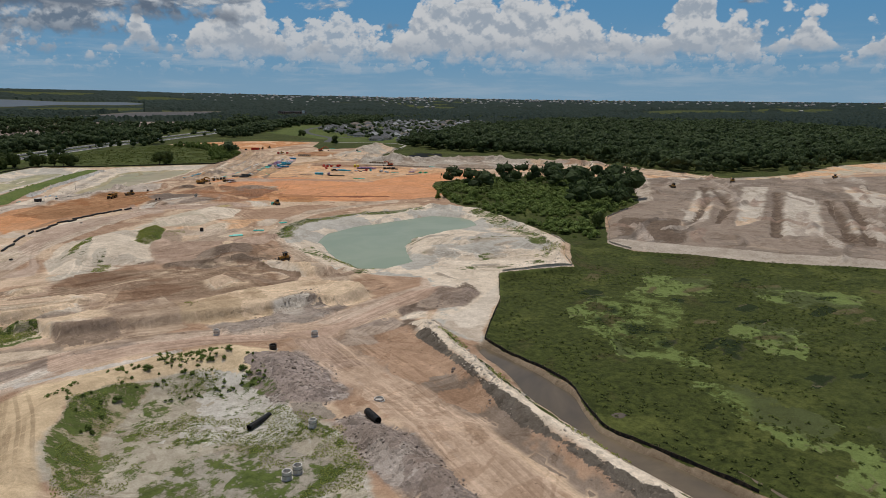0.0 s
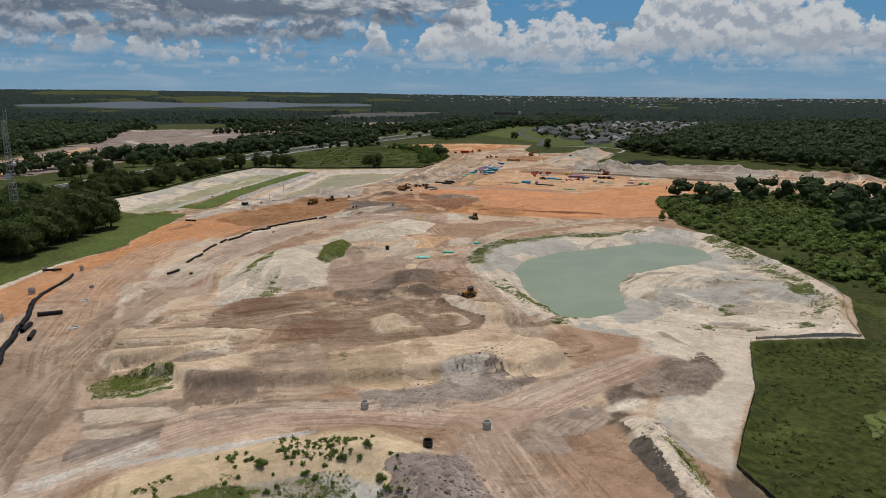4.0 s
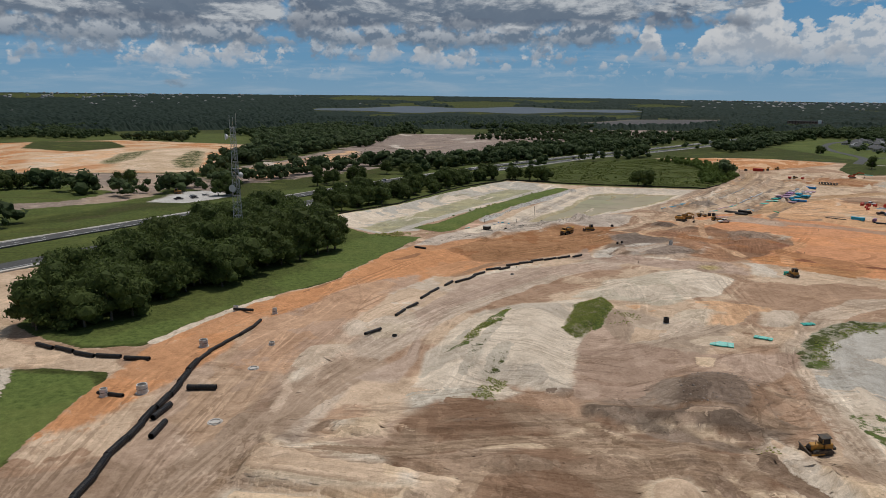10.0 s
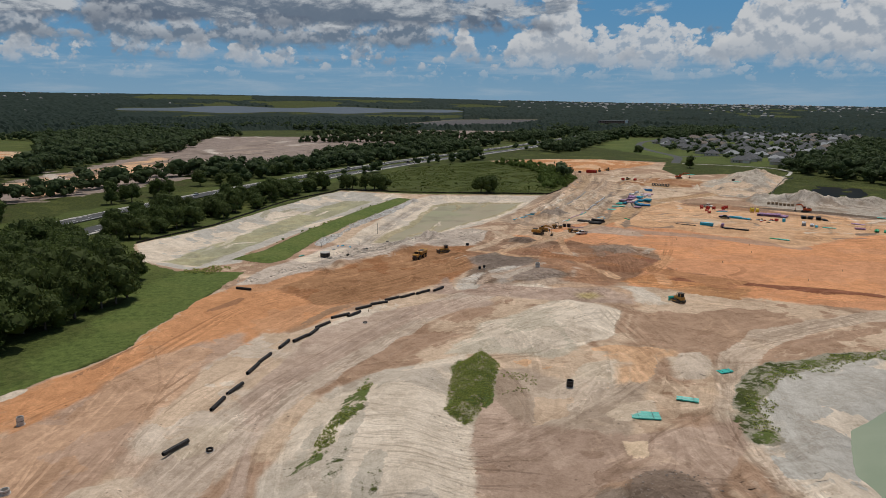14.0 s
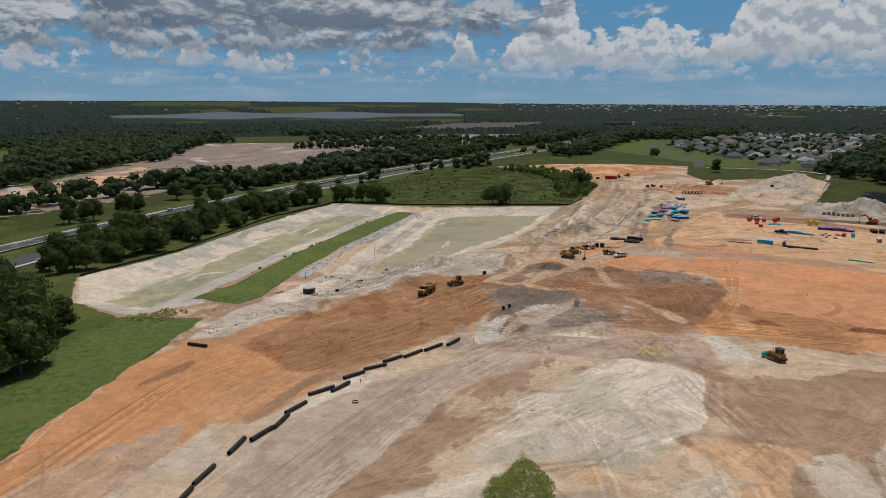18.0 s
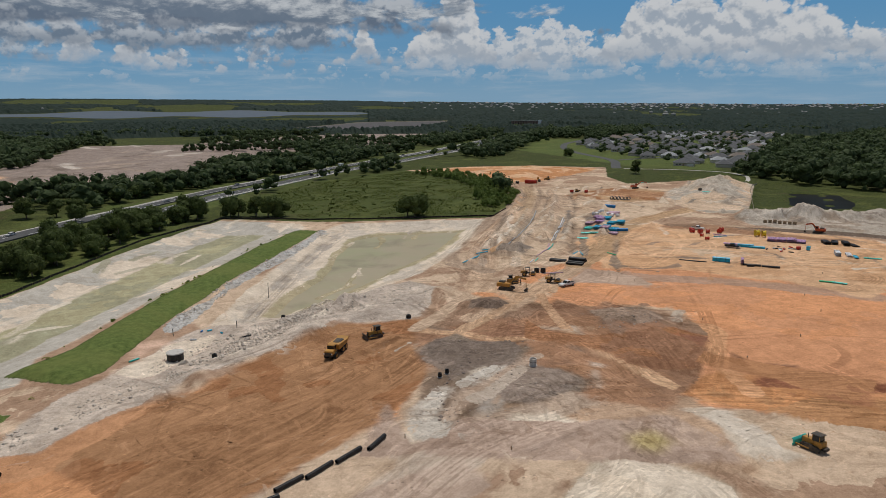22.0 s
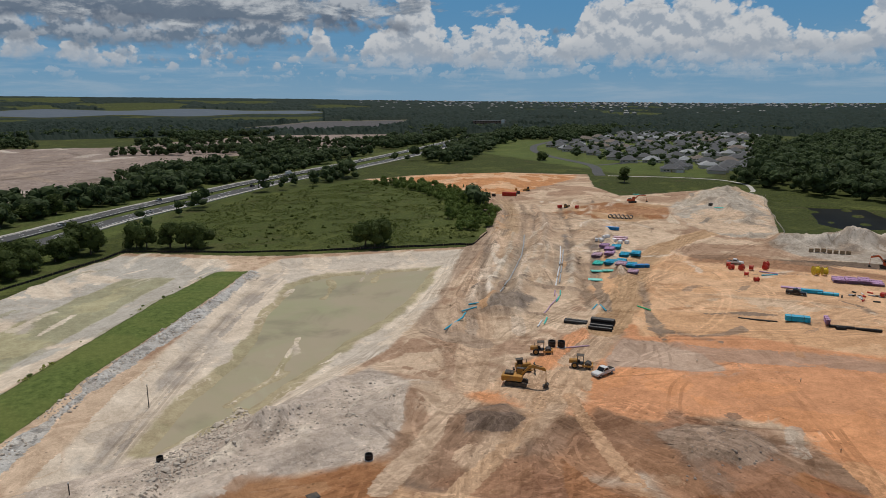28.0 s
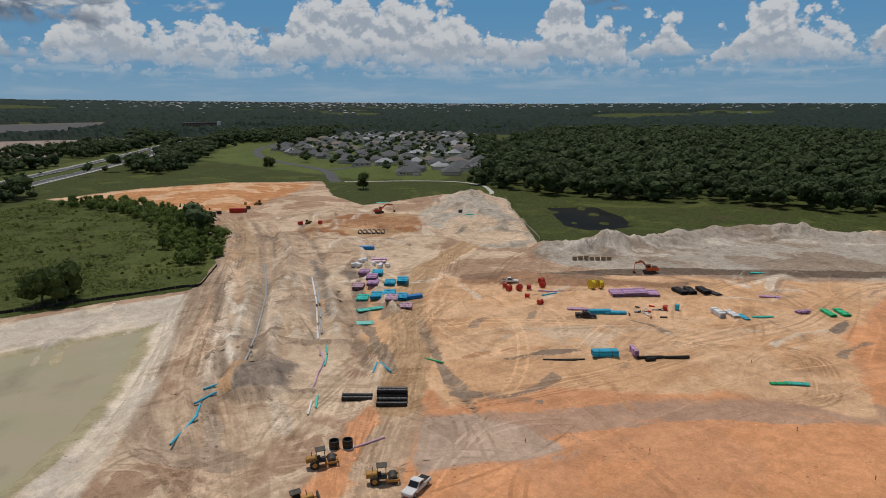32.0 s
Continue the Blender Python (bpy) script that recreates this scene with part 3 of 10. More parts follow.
# cleared land across the highway
zone([(-420, 600), (-650, 940), (-640, 1010), (-516, 1054), (-311, 941), (-244, 647), (-312, 612)], SAND, ORANGE, grass=0.0, track=0.4, rough=30, lift=3, ramp=40)
zone([(-554, 871), (-590, 980), (-534, 1005), (-445, 905), (-445, 800)], (0.2, 0.17, 0.1), grass=0.8, rough=20)
zone([(-180, 520), (-213, 679), (-200, 747), (-170, 930), (-149, 1341), (-13, 1320), (110, 1480), (294, 1600), (506, 1690), (517, 1446), (246, 1105),
      (211, 1205), (165, 1140), (25, 980), (14, 800), (-9, 746), (-45, 762), (-78, 710), (-120, 590)], (0.285, 0.225, 0.19), (0.50, 0.43, 0.37), rough=50, soft=6, grass=0.0, track=0.7, share=0.56)
zone([(-205, 640), (-175, 770), (-150, 880), (-120, 800), (-140, 640), (-160, 560)], SAND, BROWN, rough=25, soft=4)
zone([(216, 1990), (513, 2500), (871, 2540), (545, 1790), (322, 1600), (193, 1745)], (0.10, 0.095, 0.095), (0.15, 0.14, 0.13), grass=0.1, rough=60, soft=15)
zone([(-190, 440), (-190, 490), (-160, 508), (-148, 470), (-165, 438)], (0.5, 0.48, 0.45), grass=0.0, rough=2)

# pads and soils of the site, large to small
zone([(-49, 121), (-54, 174), (-48, 218), (-32, 226), (-15, 245), (-7, 200), (0, 130), (-30, 60), (-66, -10), (-66, 130)], (0.48, 0.345, 0.25), (0.45, 0.32, 0.23), track=0.4)
zone([(-68, 150), (-70, 203), (-60, 234), (-38, 266), (-25, 315), (-14, 330), (12, 342), (54, 377), (77, 377), (74, 353), (66, 343), (54, 318), (21, 297), (10, 284),
      (-2, 266), (-15, 245), (-30, 226), (-46, 215), (-52, 190), (-60, 160)], (0.56, 0.272, 0.128), (0.52, 0.270, 0.138), rough=5, track=0.13)
stain([(-44, 250), (-36, 268), (-29, 283), (-21, 298), (-14, 308)], 0.5, (0.30, 0.155, 0.085), strength=0.8)
ridge([(-44, 250), (-36, 268), (-29, 283), (-21, 298), (-14, 308)], 0.4, 0.9, 0.3)
stain([(-20, 240), (-13, 252), (-5, 262), (5, 279), (13, 292), (22, 300)], 1.8, (0.31, 0.19, 0.115), strength=0.9)
zone([(-4, 318), (12, 342), (54, 377), (77, 377), (74, 353), (60, 329), (42, 309), (22, 300), (10, 300)], RUST, (0.36, 0.19, 0.095), rough=9, track=0.6)
zone([(-48, 160), (-50, 215), (-36, 224), (-22, 205), (-34, 150)], (0.46, 0.315, 0.21), rough=14, track=0.6)
zone([(-24, 180), (-2, 211), (8, 240), (21, 241), (54, 273), (90, 300), (100, 272), (84, 245), (70, 215), (60, 195), (33, 184), (26, 173), (6, 175), (-20, 150)], PALE, TAN, rough=9, track=0.55, share=0.56)
zone([(-17, 211), (-11, 226), (-5, 253), (8, 274), (27, 299), (50, 317), (58, 312), (40, 280), (16, 250), (3, 232), (-7, 201)], WHITE, PALE, rough=5, track=0.3)
stain([(-30, 130), (-20, 190), (-5, 225), (12, 250), (36, 282), (62, 304), (90, 310)], 6.5, (0.50, 0.395, 0.305), track=0.4)
# white slope, sand ridges
zone([(32, 167), (36, 212), (50, 240), (70, 240), (84, 236), (74, 214), (60, 196), (54, 182), (40, 168)], (0.40, 0.305, 0.225), (0.34, 0.25, 0.18), rough=5, track=0.55)
zone([(-2, 180), (-1, 200), (2, 214), (13, 236), (24, 244), (44, 250), (38, 219), (34, 192), (31, 177), (16, 183), (4, 177)], WHITE, (0.52, 0.44, 0.35), rough=4, track=0.30, lift=3.0, ramp=13, share=0.6)
zone([(-3, 176), (16, 184), (20, 178), (8, 170), (-2, 168)], (0.47, 0.41, 0.33), WHITE, rough=5, rubble=0.2)
for rill in ([(2, 190), (8, 214), (18, 236)], [(8, 186), (14, 210), (22, 232)], [(-1, 186), (4, 204)], [(14, 186), (18, 200)]):
    stain(rill, 0.8, (0.50, 0.43, 0.34), grass=0.34)
    ridge(rill, -0.3, 1.2, 0.4)
zone([(40, 252), (54, 273), (87, 296), (98, 278), (84, 254), (66, 244), (51, 250)], (0.55, 0.47, 0.36), WHITE, rough=7, track=0.4, lift=2.4, ramp=11)
zone([(52, 250), (64, 244), (84, 252), (96, 244), (80, 226), (60, 232)], PALE, SAND, rough=8, lift=0.8, ramp=6)
# brown workings in the middle
zone([(-4, 130), (-4, 150), (-2, 165), (6, 176), (30, 168), (36, 174), (49, 176), (64, 190), (70, 186), (74, 170), (66, 158), (62, 140), (58, 128), (17, 124)], BROWN, (0.29, 0.20, 0.135), rough=12, track=0.75)
zone([(26, 176), (40, 186), (62, 196), (84, 190), (82, 160), (68, 170), (50, 172)], (0.27, 0.205, 0.155), TAN, rough=10, track=0.6)
zone([(32, 168), (60, 166), (70, 158), (78, 146), (72, 140), (60, 152), (36, 163)], MUD, BROWN, rough=6, track=0.6, lift=-0.8, ramp=5)
heap(61, 181, 3.2, 11, 1.4, 20)
zone([(51, 170), (54, 186), (64, 192), (72, 186), (70, 174), (60, 169)], MUD, BROWN, rough=6)
zone([(38, 143), (43, 146), (47, 143), (46, 134), (48, 133), (44, 132), (38, 133)], CREAM, None, rough=3, soft=0.7, track=0.2, lift=0.6, ramp=1.0)
zone([(64, 158), (70, 156), (79, 140), (80, 126), (73, 130), (66, 145)], PALE, CREAM, rough=4, track=0.2, lift=1.2, ramp=2)
# pale scarp with the ledges of the borrow pit
zone([(-28, 152), (-13, 147), (0, 146), (10, 142), (4, 136), (-12, 137), (-27, 140)], CREAM, PALE, rough=3, soft=0.6, track=0.5, lift=1.5, ramp=1.6)
zone([(-26, 133), (0, 130), (0, 125), (-25, 127)], CREAM, PALE, rough=3, soft=0.6, lift=1.0, ramp=1.4)
zone([(-27, 124), (-10, 122), (22, 126), (24, 117), (46, 122), (68, 120), (76, 106), (74, 98), (62, 95), (50, 102), (37, 101), (20, 104), (-8, 108), (-12, 118)], CREAM, (0.47, 0.35, 0.23), rough=5, soft=0.9, track=0.5, lift=2.6, ramp=2.2)
stain([(20, 128), (14, 116), (10, 104)], 4, (0.26, 0.19, 0.135), track=0.9)
stain([(6, 122), (2, 112)], 2.5, (0.26, 0.19, 0.135), track=0.9)
zone([(27, 101), (38, 98), (50, 100), (58, 104), (66, 96), (60, 89), (46, 86), (36, 84), (27, 90)], (0.215, 0.168, 0.138), (0.30, 0.25, 0.21), rough=7, rubble=0.5, lift=0.9, ramp=3)
for pale, lift in (([(-31, 204), (-20, 200), (-18, 192), (-25, 180), (-28, 163), (-31, 172), (-31, 191)], 0.5), ([(-16, 161), (-7, 165), (-5, 158), (-13, 156)], 0.9), ([(-23, 153), (-18, 150), (-3, 147), (-4, 151), (-14, 155)], 0.4),
                   ([(-27, 132), (-10, 133), (3, 140), (1, 134), (-1, 130), (-24, 127)], 1.2), ([(-26, 218), (-18, 242), (-8, 240), (-7, 215), (-15, 209)], 0.3), ([(-32, 200), (-23, 205), (-19, 194), (-26, 188)], 0.5),
                   ([(88, 227), (92, 240), (102, 239), (97, 226)], 0.4), ([(58, 226), (70, 238), (80, 240), (72, 226), (64, 220)], 0.5), ([(64, 162), (68, 156), (70, 146), (77, 137), (80, 126), (72, 128), (67, 134), (66, 148), (58, 152)], 1.2)):
    zone(pale, CREAM if lift > 0.8 else (0.58, 0.47, 0.35), WHITE, rough=3, soft=0.6, track=0.35, lift=lift * 1.2, ramp=1.4, share=0.58)
# shaded face below the ledge, painted as a grey soil strip with rubble
stain([(-25, 126), (-10, 127), (1, 127)], 0.8, (0.30, 0.26, 0.21), rubble=0.6)
stain([(34, 170), (48, 168), (60, 168), (66, 163)], 2.2, MUD, track=0.3)
ridge([(34, 171), (48, 169), (60, 169)], 1.2, 2.0, 0.6)
zone([(-28, 119), (-23, 123), (-11, 121), (-10, 112), (-18, 110), (-27, 112)], (0.50, 0.42, 0.29), grass=0.52, rough=8, mown=0.85)
zone([(-30, 108), (-8, 106), (-7, 96), (-24, 98)], GREY, PALE, rough=6, track=0.5)
zone([(-66, 50), (-65, 138), (-52, 146), (-34, 140), (-28, 110), (-40, 60)], (0.29, 0.20, 0.14), (0.35, 0.245, 0.17), rough=8, track=0.35)
# grassy mound on the slope
zone([(33, 219), (40, 242), (49, 253), (51, 243), (44, 224), (36, 213)], (0.40, 0.34, 0.24), grass=0.56, rough=5, mown=0.9, lift=1.8, ramp=3.5)
zone([(4, 200), (12, 219), (19, 241), (22, 239), (16, 217), (9, 200)], None, grass=0.50, rough=5, mown=0.85)
# track and rubble bank by the roadside trees
zone([(-165, 238), (-162, 268), (-148, 278), (-126, 248), (-117, 218), (-108, 202), (-75, 193), (-66, 183), (-94, 184), (-124, 182), (-160, 200)], (0.50, 0.37, 0.26), PALE, rough=4, grass=0.0, track=0.6)
zone([(-106, 150), (-108, 178), (-94, 183), (-88, 176), (-84, 158), (-82, 146), (-87, 132), (-96, 132)], (0.52, 0.45, 0.37), WHITE, rough=5, grass=0.36, rubble=0.4, lift=1.2, ramp=3, mown=0.6)
zone([(-92, 131), (-68, 132), (-64, 124), (-64, 113), (-76, 110), (-94, 112)], (0.26, 0.215, 0.185), (0.31, 0.25, 0.205), rough=3, grass=0.0, track=0.3)
# haul ways
stain([(-60, 60), (-30, 80), (-7, 93), (8, 94), (25, 90), (36, 85), (46, 80), (60, 84), (81, 93), (94, 95), (104, 104)], 5.5, (0.52, 0.395, 0.30), grass=0.0, track=0.4)
stain([(46, 80), (45, 60), (45, 40), (44, 20), (40, 0), (37, -30)], 7.0, (0.52, 0.375, 0.27), grass=0.0, track=0.5)
stain([(74, 118), (78, 140), (80, 160), (84, 180), (86, 195), (91, 208), (108, 236), (126, 249), (150, 257), (180, 262)], 4.5, (0.50, 0.385, 0.285), grass=0.0, track=0.7)
stain([(-48, 60), (-38, 100), (-34, 140), (-26, 170), (-16, 190)], 6, (0.38, 0.275, 0.195), track=0.6)
# hollow with weeds at the start, its rim and the rubble beside it
zone([(-30, 40), (-22, 73), (-16, 79), (-2, 83), (12, 82), (25, 81), (31, 72), (30, 62), (20, 60), (-4, 66), (-12, 60), (-18, 40), (-20, 20), (-34, 10)], (0.66, 0.505, 0.325), (0.57, 0.43, 0.275), rough=3, track=0.25)
ridge([(-24, 30), (-17, 58), (-6, 70), (10, 74), (24, 71), (30, 62)], 2.6, 6)
zone([(-16, 53), (-11, 63), (-2, 66), (9, 67), (21, 64), (27, 56), (25, 41), (28, 28), (25, 14), (20, 0), (-12, 10), (-18, 36)], (0.52, 0.48, 0.42), (0.40, 0.35, 0.27), grass=0.40, rough=6, lift=-1.6, ramp=8, mown=0.75)
zone([(-16, 53), (-11, 64), (-2, 68), (4, 66), (-2, 60), (-8, 50), (-10, 36), (-17, 30)], (0.36, 0.3, 0.2), grass=0.55, rough=5, mown=0.75)
zone([(-8, 28), (6, 36), (20, 30), (22, 14), (4, 6), (-10, 12)], (0.36, 0.32, 0.26), grass=0.5, rough=9, mown=0.75)
zone([(24, 66), (37, 68), (40, 54), (36, 40), (28, 38), (22, 46)], (0.27, 0.215, 0.185), (0.38, 0.32, 0.28), rough=9, rubble=0.7, lift=1.4, ramp=6)
zone([(28, 32), (34, 32), (37, 18), (36, 0), (34, -16), (27, -12), (26, 14)], (0.25, 0.20, 0.17), (0.35, 0.295, 0.255), rough=7, rubble=0.7, lift=2.2, ramp=5)
zone([(24, 44), (30, 40), (30, 32), (24, 34)], (0.3, 0.25, 0.2), rough=3)
zone([(56, 66), (66, 74), (78, 80), (72, 66), (64, 52), (58, 40), (54, 48)], (0.27, 0.20, 0.155), MUD, rough=9, track=0.4, rubble=0.2)
zone([(60, 60), (68, 66), (70, 60), (64, 46), (58, 34), (56, 42)], (0.56, 0.44, 0.33), CREAM, rough=8, track=0.3)
zone([(70, 74), (84, 78), (104, 82), (102, 92), (84, 91), (72, 83)], (0.235, 0.175, 0.14), MUD, rough=8, track=0.5, rubble=0.25)
zone([(-26, 92), (-8, 97), (6, 96), (8, 91), (-10, 89), (-28, 84)], (0.30, 0.235, 0.19), GREY, rough=6, track=0.5)
stain([(-30, 79), (-14, 87), (4, 88), (22, 85)], 0.9, (0.60, 0.53, 0.45), rubble=0.3)
# berm along the ditch
zone([(48, 72), (69, 70), (66, 50), (61, 33), (58, 17), (57, 0), (56, -20), (56, -40), (48, -40), (49, 0), (51, 30)], (0.25, 0.19, 0.145), TAN, rough=5, track=0.5)
ridge([(72, 66), (67, 48), (63, 31), (60, 16), (58, 3), (57, -12), (57, -40)], 2.4, 3.6, 0.3)
stain([(73, 68), (68, 47), (64, 30), (61, 15), (59, 2), (58, -12), (58, -40)], 2.8, WHITE, track=0.1, rubble=0.4)
stain([(67, 60), (63, 40), (59, 22), (56, 6), (55, -12), (54, -40)], 1.2, (0.12, 0.10, 0.08), rubble=0.6)
stain([(72, 56), (68, 38), (65, 24), (62, 8), (60, -6), (60, -24)], 1.0, None, grass=0.62)
# white banks of the pond
BANK = [(88, 201), (109, 228), (133, 235), (161, 231), (188, 236), (203, 210), (195, 179), (189, 153), (183, 135), (179, 123), (162, 108), (151, 91), (122, 95),
        (115, 88), (108, 78), (96, 69), (83, 57), (78, 47), (74, 58), (78, 72), (92, 84), (100, 108), (88, 121), (80, 132), (82, 171)]
zone(BANK, WHITE, (0.45, 0.415, 0.36), soft=1.0, rough=4, grass=0.0, track=0.35)
zone([(86, 80), (92, 86), (100, 90), (108, 96), (104, 84), (96, 78)], MUD, BROWN, rough=4, rubble=0.4, lift=1, ramp=3)
POND = [(99, 183), (108, 194), (128, 204), (151, 208), (176, 212), (185, 197), (178, 182), (158, 177), (137, 174), (123, 164), (115, 152), (110, 136), (97, 131), (91, 133), (92, 152), (95, 169)]
zone([(93, 190), (106, 206), (130, 216), (152, 219), (180, 222), (194, 200), (184, 176), (160, 167), (142, 163), (132, 156), (124, 146), (118, 130), (96, 124), (85, 132), (86, 160)], None, lift=-3.4, ramp=13)
heap(150, 152, 2.0, 26, 1.2, -20)
ridge([(188, 234), (201, 210), (194, 179), (188, 153), (182, 135), (177, 123), (162, 109), (150, 93), (124, 96)], 1.6, 3.0, 0.3)
stain([(89, 200), (96, 214), (109, 227), (133, 233), (161, 229), (180, 232)], 3.2, (0.3, 0.27, 0.2), grass=0.52)
zone(BANK, None, mown=0.7)
stain([(198, 205), (190, 182), (182, 160), (176, 140), (172, 128)], 5.0, None, grass=0.50)
stain([(86, 170), (88, 150), (92, 138), (88, 128)], 3.5, None, grass=0.5)
stain([(118, 112), (130, 108), (150, 104), (168, 118)], 3, None, grass=0.42)
for k in range(46):
    px, py = RNG.uniform(104, 196), RNG.uniform(98, 172)
    stain([(px, py), (px + RNG.uniform(4, 14), py + RNG.uniform(-5, 8))], RNG.uniform(0.5, 1.5), *(((0.40, 0.34, 0.27), 0.0, 0.5) if k % 2 else ((0.36, 0.30, 0.22), 0.46)))
for k in range(18):
    px, py = RNG.uniform(106, 176), RNG.uniform(112, 168)
    ridge([(px, py), (px + RNG.uniform(6, 18), py + RNG.uniform(-4, 8))], RNG.uniform(-0.5, 0.6), 1.0, 0.5)
# spoil on the far side of the pond road
zone([(60, 308), (66, 330), (72, 345), (70, 357), (80, 364), (92, 352), (104, 346), (108, 328), (106, 318), (94, 321), (84, 317), (77, 322), (65, 308)], (0.225, 0.165, 0.120), (0.34, 0.255, 0.19), rough=13, track=0.4, rubble=0.3, lift=0.6, ramp=4)
zone([(75, 358), (93, 349), (104, 330), (117, 341), (110, 362), (125, 376), (145, 362), (144, 338), (127, 321), (108, 319), (77, 312), (63, 306), (57, 314), (62, 327), (70, 342)], (0.215, 0.15, 0.105), (0.30, 0.205, 0.135), rough=9, soft=0.6, track=0.5, rubble=0.15)
stain([(75, 357), (92, 352), (112, 360), (128, 374)], 2.6, (0.40, 0.265, 0.17), track=0.4)
stain([(112, 322), (118, 342), (112, 358)], 2.2, (0.42, 0.27, 0.17), track=0.4)
stain([(70, 313), (82, 327), (95, 342)], 1.8, (0.34, 0.29, 0.24), track=0.2)
zone([(62, 306), (70, 316), (82, 316), (92, 322), (104, 316), (92, 304), (74, 300)], (0.44, 0.33, 0.245), (0.33, 0.24, 0.17), rough=6, track=0.5)
zone([(79, 372), (92, 384), (110, 384), (124, 372), (148, 362), (146, 342), (138, 332), (118, 320), (106, 328), (106, 342), (92, 353), (86, 362)], (0.36, 0.225, 0.145), (0.27, 0.165, 0.105), rough=8, track=0.85)
zone([(113, 327), (123, 350), (139, 348), (142, 333), (127, 320)], (0.30, 0.115, 0.055), RUST, rough=5, soft=0.6, track=0.3, lift=0.5, ramp=1.5)
zone([(65, 305), (77, 313), (83, 312), (90, 305), (78, 295), (65, 300)], WHITE, PALE, rough=5, track=0.3)
zone([(108, 303), (112, 299), (115, 286), (117, 280), (108, 283), (103, 293)], (0.62, 0.52, 0.41), WHITE, rough=3, track=0.2, lift=0.5, ramp=2)
zone([(96, 296), (106, 300), (104, 288), (97, 286)], (0.46, 0.36, 0.17), None, rough=5, soft=2)
for cx, cy, cr in ((97, 385, 6), (131, 359, 7)):
    heap(cx, cy, 0.4, cr, 1.4, 20)
    zone([(cx - cr, cy - 4), (cx + cr, cy - 4), (cx + cr, cy + 4), (cx - cr, cy + 4)], (0.26, 0.185, 0.13), BROWN, rough=7, rubble=0.35)
zone([(91, 298), (98, 300), (100, 294), (94, 291)], (0.36, 0.27, 0.13), rough=3)
zone([(84, 310), (94, 312), (108, 322), (118, 318), (112, 296), (104, 280), (92, 290)], (0.46, 0.31, 0.205), (0.40, 0.27, 0.18), rough=8, track=0.6)
# the great orange pad
PAD = [(100, 396), (124, 410), (149, 424), (190, 416), (214, 392), (262, 372), (330, 372), (300, 330), (262, 300), (240, 276), (210, 262), (186, 262), (166, 270), (146, 284), (128, 292), (114, 304),
       (120, 320), (138, 331), (147, 342), (148, 362), (124, 375), (108, 386)]
zone(PAD, (0.63, 0.295, 0.140), (0.59, 0.285, 0.145), rough=9, grass=0.0, track=0.14)
zone([(112, 312), (128, 318), (140, 306), (152, 292), (140, 284), (126, 292)], (0.42, 0.215, 0.10), ORANGE, rough=8, track=0.7)
stain([(134, 309), (150, 301), (168, 290), (186, 279)], 3.2, RED, track=0.7)
zone([(120, 362), (134, 367), (142, 361), (138, 353), (124, 352)], (0.28, 0.20, 0.14), rough=9, rubble=0.3, lift=0.7, ramp=3)
stain([(150, 408), (164, 396), (190, 380), (214, 352)], 5, (0.37, 0.265, 0.20), strength=0.7)
stain([(92, 372), (112, 384), (134, 406), (150, 418)], 4.5, (0.50, 0.35, 0.235), track=0.6)
zone([(104, 400), (118, 404), (132, 398), (120, 384), (108, 388)], (0.54, 0.365, 0.235), rough=5, track=0.6)
# yard with the pipe stacks, and the trench field beyond
zone([(206, 504), (230, 490), (240, 466), (282, 450), (296, 414), (330, 374), (262, 370), (212, 350), (203, 377), (181, 403), (158, 413), (162, 440), (172, 460)], SAND, (0.60, 0.355, 0.195), rough=8, track=0.35)
zone([(172, 434), (206, 404), (228, 392), (250, 384), (240, 400), (200, 440), (180, 452)], (0.60, 0.43, 0.29), SAND, rough=9, track=0.5)
zone([(206, 598), (232, 640), (262, 652), (300, 642), (322, 590), (284, 540), (243, 500), (206, 504), (165, 452), (142, 430), (118, 420), (112, 440), (126, 462), (151, 505), (184, 548)], (0.58, 0.43, 0.30), (0.46, 0.325, 0.22), rough=9, track=0.6, share=0.55)
zone([(240, 600), (290, 620), (318, 592), (300, 560), (262, 556)], (0.46, 0.29, 0.16), RUST, rough=12, track=0.4)
stain([(158, 500), (196, 560), (222, 610), (236, 650)], 4, (0.42, 0.29, 0.18), track=0.6)
stain([(102, 400), (118, 430), (130, 462), (158, 506), (186, 546)], 4, (0.50, 0.35, 0.235), track=0.6)
stain([(150, 420), (172, 440), (206, 478), (236, 500), (280, 520)], 5, (0.45, 0.29, 0.165), track=0.7)
stain([(226, 635), (205, 596), (183, 560), (165, 534), (147, 507), (124, 476), (111, 452), (108, 437), (116, 424)], 3.4, (0.38, 0.275, 0.195), track=0.7)
stain([(213, 540), (190, 500), (176, 478)], 1.6, (0.2, 0.16, 0.13), rubble=0.5)
stain([(212, 516), (196, 490), (184, 474)], 1.6, (0.2, 0.16, 0.13), rubble=0.5)
for trench in ([(197, 549), (186, 530), (175, 511), (161, 491), (150, 475), (140, 462)], [(199, 521), (182, 494), (163, 466)]):
    stain(trench, 2.2, (0.34, 0.265, 0.195), rubble=0.3)
    ridge(trench, -0.7, 1.6, 0.2)
    for off in (-4.2, 4.2):
        ridge([(x + off, y - off * 0.7) for x, y in trench], 0.9, 1.5, 0.9)
        stain([(x + off, y - off * 0.7) for x, y in trench], 1.0, (0.50, 0.42, 0.33), rubble=0.4)
for bank in ([(170, 500), (190, 484)], [(150, 470), (166, 458)], [(206, 560), (232, 540)], [(216, 590), (246, 566)], [(130, 446), (142, 438)]):
    stain(bank, 1.4, (0.33, 0.235, 0.165), rubble=0.3)
    ridge(bank, 0.9, 1.5, 0.6)
